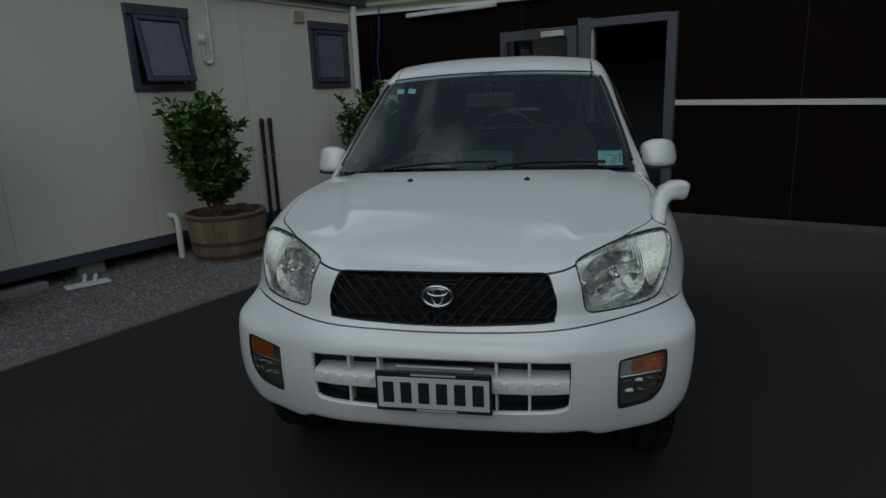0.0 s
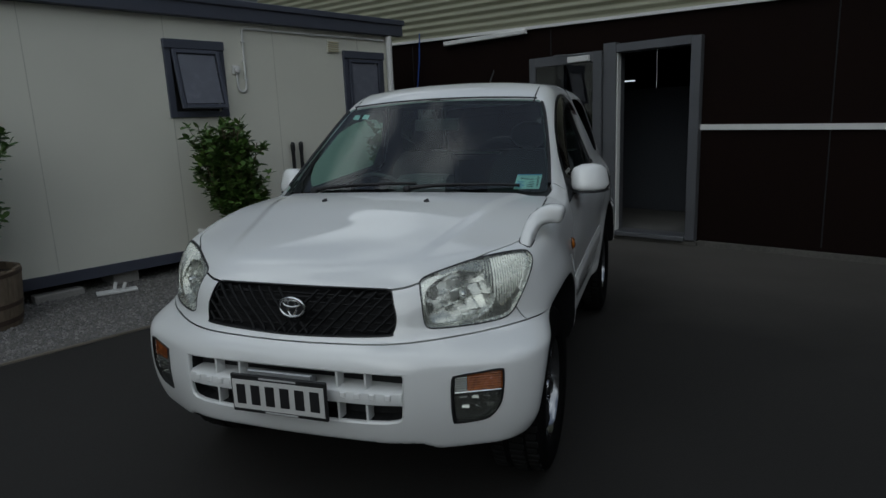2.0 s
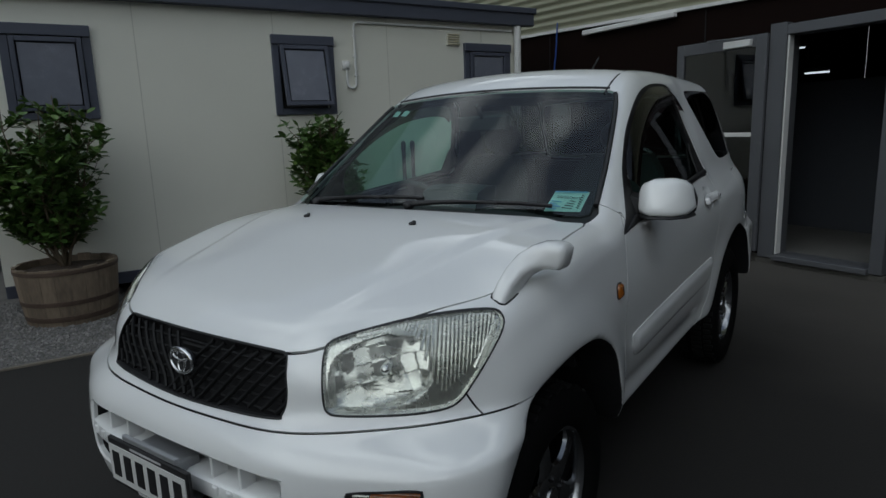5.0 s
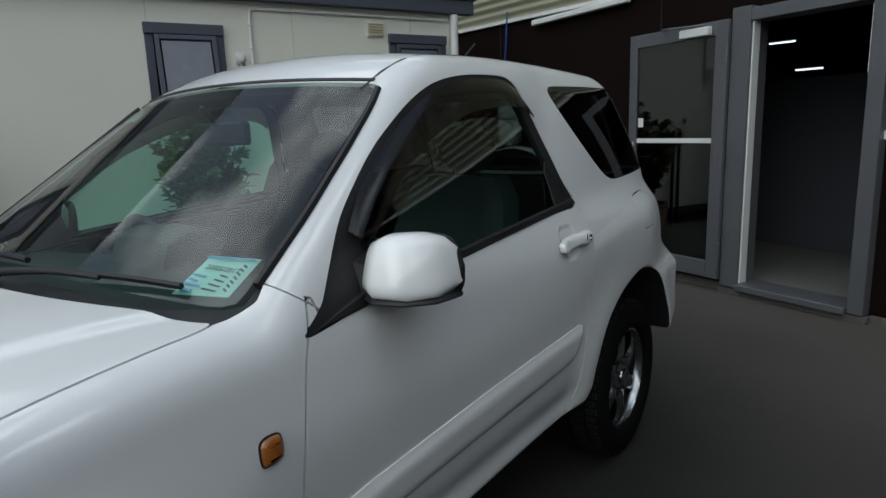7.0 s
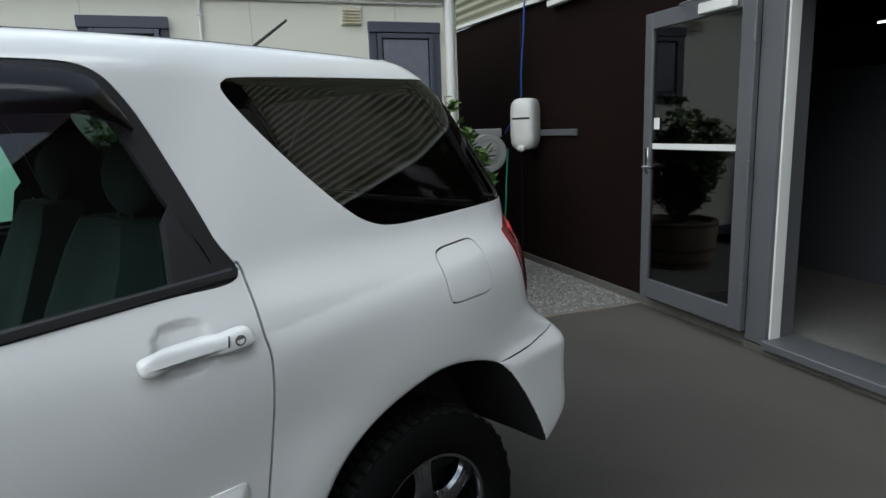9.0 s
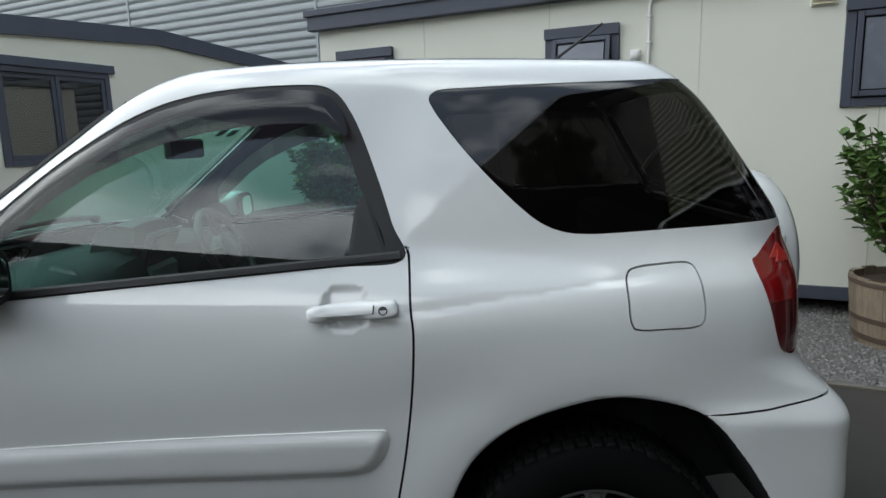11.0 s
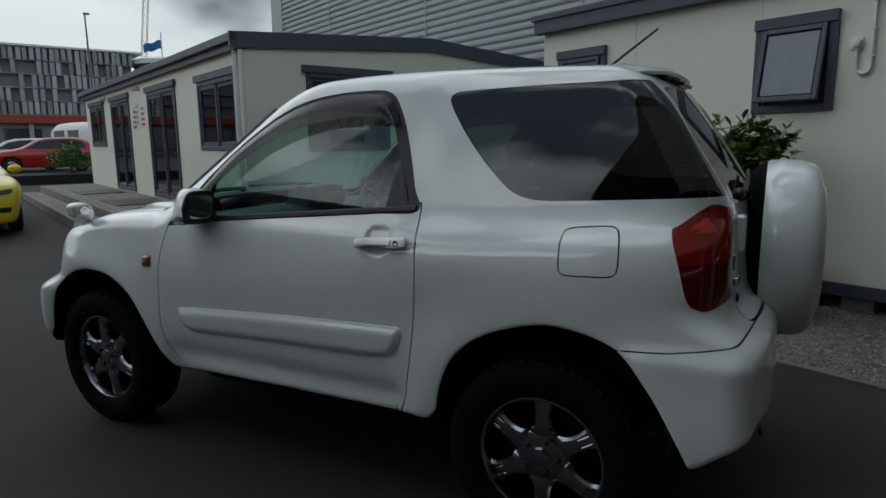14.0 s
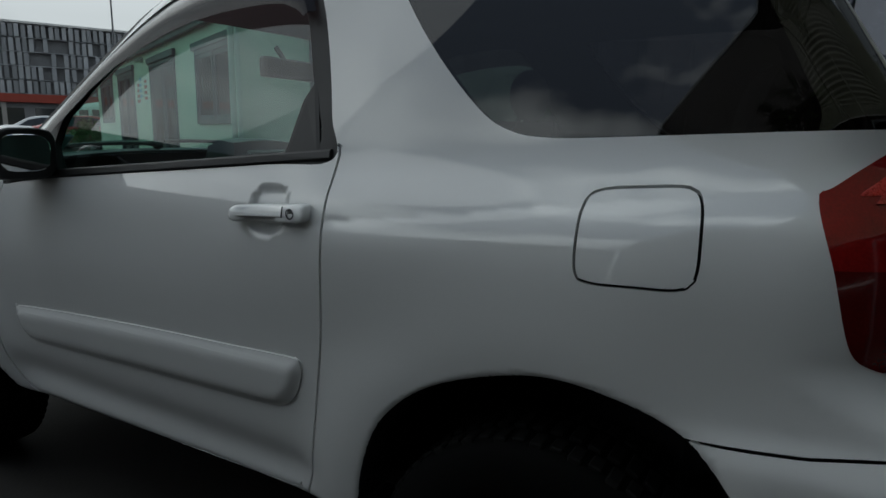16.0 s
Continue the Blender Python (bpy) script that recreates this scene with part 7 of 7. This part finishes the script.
for v, z, mt in ((-10.25, 2.02, POSTRED), (-10.75, 2.08, POSTBLUE), (-10.98, 1.98, POSTRED)):
    ps = part("poster", Geo().box((U1, v - 0.2, z - 0.26), (U1 + 0.006, v + 0.2, z + 0.26), 0.001), WHITE, office, "white printed poster")
    for k in range(4):
        part("print_bar", Geo().box((U1 + 0.006, v - 0.16 + 0.02 * k, z - 0.2 + 0.11 * k), (U1 + 0.0075, v + 0.15 - 0.015 * k, z - 0.14 + 0.11 * k), 0.0004), mt, ps)
for k, (u0, u1, top) in enumerate(((-1.05, -0.62, 0.165), (U1 + 0.02, -1.05, 0.33))):
    deck = thing("deck_step" if k == 0 else "deck", YARD, "grey weathered timber step" if k == 0 else "grey weathered timber deck before the office", "deck")
    vend = -5.9 if k == 0 else -6.3
    n = 3 if k == 0 else 9
    for j in range(n):
        a = u0 + (u1 - u0) * j / n
        part("board", Geo().box((a + 0.003, -16.5, top - 0.03), (a + (u1 - u0) / n - 0.003, vend, top), 0.003), DECKWOOD, deck)
    part("riser", Geo().box((u1 - 0.03, -16.5, 0.0), (u1 - 0.005, vend, top - 0.03), 0.003).box((u0, vend - 0.03, 0.0), (u1, vend - 0.005, top - 0.03), 0.003), DECKWOOD, deck)
for v in (-8.8, -12.4):
    solo("door_mat", Geo().box((-0.45, -0.75, 0), (0.45, 0.75, 0.015), 0.004), BLACK, "dark rubber mat on the deck", "mat", yard(-1.8, v, 0.331))

# ---- the tall grey-clad building behind ----
big = thing("warehouse", YARD, "tall grey warehouse with horizontal cladding", "warehouse")
loops = []
for k in range(0, 45 * 4 + 1):
    z = k / 4 * 0.2
    loops.append([(-11 + (0.0, 0.045, 0.05, 0.045)[k % 4], v, z) for v in (-21.6, -10, 0, 12)])
part("cladding", Geo().rings(loops, False, (False, False)), GREYCLAD, big)
part("corner_flashing", Geo().box((-11.2, -22.6, 0), (-10.93, -21.55, 9.05), 0.02), GREYCLAD, big)
part("end_wall", Geo().box((-25, -22.6, 0), (-11.2, -22.4, 9.0), 0.02), GREYCLAD, big)
part("parapet", Geo().box((-25, -22.6, 9.0), (-10.9, 12, 9.2), 0.02), GREYCLAD, big)
for v in (-17.5, -11.5, -5.5, 0.5, 6.5):
    part("sheet_joint", Geo().box((-10.96, v, 0), (-10.935, v + 0.06, 9.0), 0.004), GREYCLAD, big)

# ---- beyond the yard: parked cars, street, car park building ----
CARGLASS = material("dark_car_glass", (0.02, 0.024, 0.028), 0.06, vary=0.1, spec=0.8, rough_vary=0.02)
TREADLESS = material("far_tyre", (0.018, 0.018, 0.018), 0.8)


def paint(name, colour):
    return material(name, colour, 0.35, vary=0.02, scale=3, fine=500, coat=1.0, rough_vary=0.05)


def parked_car(m, length, width, top, glass_side, screen, mat, label, hubs, wheel_r=0.33, cell=0.04, belt=0.9):
    """A parked car at rest: its nose at y = 0, rounded body, windows cut out of the form, wheels and lamps."""
    t = spline(*zip(*top))
    half = spline([0.15, 0.5, 0.75, belt, belt + 0.1, 1.5], [width * k for k in (0.44, 0.49, 0.5, 0.475, 0.44, 0.30)])
    xs, ys, zs = np.arange(-width / 2 - 0.11, width / 2 + 0.12, cell), np.arange(-0.15, length + 0.2, cell), np.arange(0.08, 1.75, cell)

    def form(x, y, z):
        f = smax(np.abs(x) - half(z) + 0.16 * np.clip((0.7 - y) / 0.7, 0, 1.2) ** 2.5 + 0.10 * np.clip((y - length + 0.6) / 0.6, 0, 1.2) ** 2.5, (z - t(y) + 0.05 * (x / width * 2) ** 2) * 0.9, 0.12)
        f = smax(f, 0.12 * (x / width * 2) ** 2 + 0.05 * np.abs(z - 0.5) - y, 0.15)
        f = smax(f, y - length + 0.08 * (x / width * 2) ** 2, 0.15)
        f = smax(f, 0.20 - z, 0.05)
        for yc in hubs:
            f = np.maximum(f, np.minimum(wheel_r + 0.05 - np.hypot(y - yc, z - wheel_r), np.abs(x) - width * 0.3))
        return f

    p, tr = nets(form(xs[:, None, None], ys[None, :, None], zs[None, None, :]), (xs[0], ys[0], zs[0]), cell)
    gside = lambda q: np.maximum(outline(glass_side, q[:, 1], q[:, 2]), width * 0.24 - np.abs(q[:, 0]))
    gfront = lambda q: np.maximum(np.maximum(outline(screen, np.abs(q[:, 0]), q[:, 2]), q[:, 1] - length * 0.55), 0.6 - q[:, 1])
    for c in (gside, gfront):
        p, tr = split(p, tr, c)
    mid = p[tr].mean(1)
    dark = (gside(mid) < 0) | (gfront(mid) < 0)
    arch = np.any([(np.hypot(mid[:, 1] - yc, mid[:, 2] - wheel_r) < wheel_r + 0.045) for yc in hubs], axis=0) & ~dark
    c = thing("car", m, label, "car")
    for name, mask, mt in (("body", ~dark & ~arch, mat), ("window", dark, CARGLASS), ("wheel_well", arch, SEAM)):
        ids, inv = np.unique(tr[mask], return_inverse=True)
        me = bpy.data.meshes.new(name)
        me.from_pydata(p[ids].tolist(), [], inv.reshape(-1, 3).tolist())
        smoothed(me, 60)
        part(name, me, mt, c)
    for yc in hubs:
        for sx in (1, -1):
            wm_ = Matrix.Translation((sx * (width / 2 - 0.12), yc, wheel_r)) @ pose(0, 0, 0, 0, 90 * sx, 0)
            w = part("wheel", Geo().lathe([(wheel_r * 0.62, 0.1), (wheel_r * 0.9, 0.105), (wheel_r, 0.07), (wheel_r, -0.09), (wheel_r * 0.6, -0.1)], 28, wm_, (False, True)), TREADLESS, c, smooth=50)
            part("rim", Geo().lathe([(0.03, 0.075), (wheel_r * 0.2, 0.08), (wheel_r * 0.55, 0.06), (wheel_r * 0.63, 0.10)], 20, wm_, (True, False)), ALLOY, w, smooth=50)
    return c, form


def front_at(form, x, z):
    return float(meet(lambda q: form(np.asarray(float(x)), q, np.asarray(float(z))), 1.0, -0.3))


YELLOW = paint("yellow_car_paint", (0.72, 0.56, 0.01))
coupe_m = yard(0.98, -7.55, 0, 180)
coupe, form = parked_car(coupe_m, 4.7, 1.9, [(-0.2, 0.60), (0.0, 0.74), (0.25, 0.86), (0.9, 0.97), (1.45, 1.03), (1.9, 1.22), (2.35, 1.37), (2.8, 1.385), (3.3, 1.32), (4.0, 1.10), (4.7, 1.0)], [(1.75, 1.0), (2.2, 1.24), (2.6, 1.32), (3.1, 1.27), (3.55, 1.05), (2.6, 1.0)], [(-0.1, 1.04), (0.62, 1.02), (0.50, 1.30), (0.3, 1.335), (-0.1, 1.34)], YELLOW, "bright yellow coupe parked nose towards the yard", (0.95, 3.6), 0.34)


def nose_patch(form, poly, d0, d1):
    pts = [(x, front_at(form, x, z), z) for x, z in poly]
    return Geo().rings([[(x, y - d0, z) for x, y, z in pts], [(x, y - d1, z) for x, y, z in pts]])


part("grille", nose_patch(form, [(-0.48, 0.60), (-0.52, 0.68), (-0.42, 0.74), (0.42, 0.74), (0.52, 0.68), (0.48, 0.60), (0.3, 0.55), (-0.3, 0.55)], -0.02, 0.012), SEAM, coupe)
part("lower_grille", nose_patch(form, [(-0.5, 0.33), (-0.45, 0.40), (0.45, 0.40), (0.5, 0.33), (0.4, 0.28), (-0.4, 0.28)], -0.02, 0.012), SEAM, coupe)
for sx in (1, -1):
    part("headlamp", nose_patch(form, [(sx * a, b) for a, b in ((0.55, 0.655), (0.57, 0.715), (0.78, 0.75), (0.80, 0.70), (0.72, 0.66))], -0.02, 0.012), CARGLASS, coupe)
    part("fog_lamp", nose_patch(form, [(sx * a, b) for a, b in ((0.58, 0.38), (0.60, 0.46), (0.76, 0.46), (0.74, 0.38))], -0.02, 0.012), SEAM, coupe)
    part("door_mirror", Geo().ball((sx * 0.98, 1.75, 1.02), (0.11, 0.07, 0.075)), YELLOW, coupe, smooth=60)

REDPAINT = paint("red_car_paint", (0.42, 0.015, 0.012))
hatch_top = [(-0.2, 0.6), (0.0, 0.72), (0.3, 0.88), (0.9, 1.0), (1.2, 1.08), (1.7, 1.36), (2.2, 1.47), (2.9, 1.49), (3.5, 1.42), (3.9, 1.15), (4.1, 0.95)]
hatch_glass = [(1.35, 0.98), (1.8, 1.28), (2.3, 1.39), (3.0, 1.40), (3.5, 1.3), (3.6, 1.02), (2.4, 0.98)]
hatch_screen = [(-0.1, 1.07), (0.6, 1.05), (0.48, 1.36), (-0.1, 1.40)]
cv, sv = 4.37, 0.93


def far(az, d):
    """A place seen from the yard in that direction (degrees from the street axis), d metres off."""
    return sv + d * math.sin(radians(az)), cv - d * math.cos(radians(az))


parked_car(yard(-0.55, -28.6, 0.36, 84), 4.15, 1.75, hatch_top, hatch_glass, hatch_screen, REDPAINT, "red hatchback parked by the street", (0.8, 3.35), 0.31, 0.06)
parked_car(yard(0.25, -31.6, 0.36, 80), 4.2, 1.75, hatch_top, hatch_glass, hatch_screen, paint("silver_car_paint", (0.5, 0.52, 0.54)), "silver hatchback parked behind the red one", (0.8, 3.35), 0.31, 0.06)

g = Geo().box((-70, -140, -0.05), (80, -24, 0.36), 0.02)
solo("pavement", g, ASPHALT, "street level beyond the yard, a little higher", "pavement", YARD, kind="structure")

# white caravan, seen behind the office
u, v = far(-8.9, 46)
van = thing("caravan", yard(u, v, 0.36, 20), "rounded white caravan parked beyond the street", "caravan")
loops = []
for y, s in ((-2.2, 0.4), (-2.05, 0.75), (-1.6, 0.95), (-0.5, 1.0), (1.2, 1.0), (1.9, 0.9), (2.2, 0.6)):
    loops.append([(1.05 * math.copysign(abs(math.cos(a)) ** 0.6, math.cos(a)) * (0.8 + 0.2 * s), y, 1.55 + 1.05 * s * math.copysign(abs(math.sin(a)) ** 0.6, math.sin(a))) for a in np.linspace(0, 2 * math.pi, 24, endpoint=False)])
part("body", Geo().rings(loops), WHITE, van, smooth=60)
part("window", Geo().box((1.0, -1.5, 1.6), (1.075, -0.4, 2.1), 0.03).box((1.0, 0.1, 1.6), (1.075, 1.2, 2.1), 0.03).box((-0.7, -2.22, 1.6), (0.7, -2.05, 2.0), 0.03), CARGLASS, van)
part("wheel", Geo().tube([(-1.0, 0.2, 0.3), (1.0, 0.2, 0.3)], 0.3, 18), TREADLESS, van)

# roadside bush
u, v = far(-7.75, 30)
bush = thing("bush", yard(u, v, 0.36), "small dark green roadside bush", "bush")
r = random.Random(9)
vs, fs = [], []
for _ in range(1500):
    a, b, q = r.uniform(0, 2 * math.pi), r.uniform(-0.3, 1.5), r.uniform(0.35, 1.0) ** 0.6
    q *= 0.62 + 0.55 * abs(math.sin(2.3 * a + 2.1 * b) * math.cos(1.7 * b - a))
    c = Vector((0.85 * q * math.cos(a) * math.cos(b), 0.7 * q * math.sin(a) * math.cos(b), 0.45 + 0.8 * q * math.sin(b)))
    n = Vector((r.uniform(-1, 1), r.uniform(-1, 1), r.uniform(-0.2, 1))).normalized()
    s1 = n.orthogonal().normalized() * r.uniform(0.05, 0.09)
    s2 = n.cross(s1.normalized()) * r.uniform(0.025, 0.045)
    k = len(vs)
    vs += [tuple(c - s1), tuple(c + s2), tuple(c + s1), tuple(c - s2)]
    fs.append((k, k + 1, k + 2, k + 3))
me = bpy.data.meshes.new("foliage")
me.from_pydata(vs, [], fs)
tagged(part("foliage", me, LEAF, bush), kind="stuff")
part("stem", Geo().tube([(0, 0, 0), (0.02, 0, 0.5), (0.1, 0.05, 0.9)], [0.05, 0.03, 0.01]).tube([(0, 0, 0.2), (-0.2, 0.1, 0.8)], [0.03, 0.01]), BARK, bush)

# the car park building with its screen of panels
SCREENS = material("facade_panel", (0.33, 0.345, 0.365), 0.5, 0.2, vary=0.08, scale=1, fine=20, per_piece=0.35)
# shaded bays and distance haze put into one flat grey
HAZYBAY = material("hazy_bay_shade", (0.19, 0.195, 0.205), 0.8, vary=0.2)
ORANGE = material("rust_orange_band", (0.30, 0.045, 0.025), 0.6, vary=0.1)
D = 82
u1, v1 = far(-13.6, D)
park = thing("car_park", yard(u1, v1 - 4, 0.36), "large car park building screened with grey panels above a rust-orange band", "building")
WID = 46.0
part("frame", Geo().box((0.3, -20, 0), (WID, -0.6, 12.0), 0.05), HAZYBAY, park)
part("band", Geo().box((-0.4, -0.6, 3.75), (WID, 0.15, 4.65), 0.03).box((-0.4, -20, 3.75), (0.3, -0.6, 4.65), 0.03), ORANGE, park, "rust-orange band")
part("roof_slab", Geo().box((-1.0, -20, 12.0), (WID, 0.3, 12.25), 0.03), WHITE, park)
for x in np.arange(0.2, WID, 5.4):
    part("column", Geo().box((x, -0.5, 0), (x + 0.45, -0.1, 3.75), 0.02), CONCRETE, park)
for x in np.arange(1.0, WID - 4, 4.6):
    part("shop_bay", Geo().box((x, -0.62, 0.4), (x + 3.6, -0.56, 3.2), 0.01), CARGLASS, park)
r = random.Random(2)
fin = Geo().box((0, -0.06, 0), (0.42, 0.06, 1.34), 0.01).mesh("facade_panel")
fin.materials.append(SCREENS)
for row in range(5):
    part("ledge", Geo().box((0.2, -0.55, 4.66 + 1.47 * row), (WID, 0.0, 4.74 + 1.47 * row), 0.01), SCREENS, park)
    for k in range(58):
        if r.random() < 0.2:
            continue
        x = 0.3 + k * 0.62 + r.uniform(-0.08, 0.08)
        ob = part("facade_panel", fin, SCREENS, park)
        ob.location = (x, 0.05 + r.choice((0, 0.12, -0.1)), 4.74 + 1.47 * row + r.uniform(-0.05, 0.05))
# rounded white top storey at the corner
u2, v2 = far(-14.0, D + 6)
rot = thing("rotunda", yard(u2 - 3.0, v2, 0.36), "rounded pale corner storey of a far building", "building")
part("drum", Geo().rings([[(4.6 * math.cos(a), 4.6 * math.sin(a), z) for a in np.linspace(0, 2 * math.pi, 40, endpoint=False)] for z in (0, 9.2, 9.21, 11.4)]), GREYCLAD, rot, smooth=40)
part("window_band", Geo().lathe([(4.62, 9.4), (4.66, 9.42), (4.66, 10.5), (4.62, 10.52)], 40), CARGLASS, rot)
part("roof_rim", Geo().lathe([(4.6, 10.8), (5.2, 10.9), (5.2, 11.4), (4.2, 11.7)], 40, None, (False, True)), WHITE, rot, smooth=40)

u, v = far(-9.75, 40)
lp = thing("street_lamp", yard(u, v, 0.36), "tall grey street lamp post", "street lamp")
part("pole", Geo().tube([(0, 0, 0), (0, 0, 8.1)], [0.07, 0.04], 12), ALU, lp, smooth=50)
part("head", Geo().box((-0.24, -0.07, 8.06), (0.08, 0.07, 8.16), 0.03), ALU, lp)
FLAGBLUE = material("blue_flag", (0.05, 0.16, 0.42), 0.8, vary=0.15)
u, v = far(-15.0, 40)
fp_ = thing("flagpole", yard(u, v, 0.36), "white flagpole flying a small blue flag", "flagpole")
part("pole", Geo().tube([(0, 0, 0), (0, 0, 7.4)], [0.05, 0.03], 10), WHITE, fp_, smooth=50)
loops = []
for k in range(11):
    x = 0.03 + 0.95 * k / 10
    zt = 6.95 - 0.32 * k / 10 + 0.04 * math.sin(k)
    loops.append([(x, 0.10 * math.sin(0.9 * k) + o, z) for o, z in ((0, zt), (0.006, zt), (0.006, zt - 0.46), (0, zt - 0.46))])
part("flag", Geo().rings(loops), FLAGBLUE, fp_, "blue flag", smooth=60)
CRANERED = material("crane_steel", (0.60, 0.42, 0.40), 0.6)
u, v = far(-12.9, 220)
cr = thing("crane", yard(u, v, 0.0), "distant lattice crane jib against the sky", "crane")
for dx, dy in ((-0.7, -0.7), (0.7, -0.7), (0.7, 0.7), (-0.7, 0.7)):
    part("chord", Geo().tube([(dx, dy, 0), (dx - 7, dy, 62)], 0.10, 6), CRANERED, cr)
g = Geo()
for k in range(26):
    z0, z1 = 2 * k, 2 * k + 2
    g.tube([(-0.7 - 7 * z0 / 62, 0.7, z0), (0.7 - 7 * z1 / 62, 0.7, z1)], 0.07, 5)
part("lattice", g, CRANERED, cr)
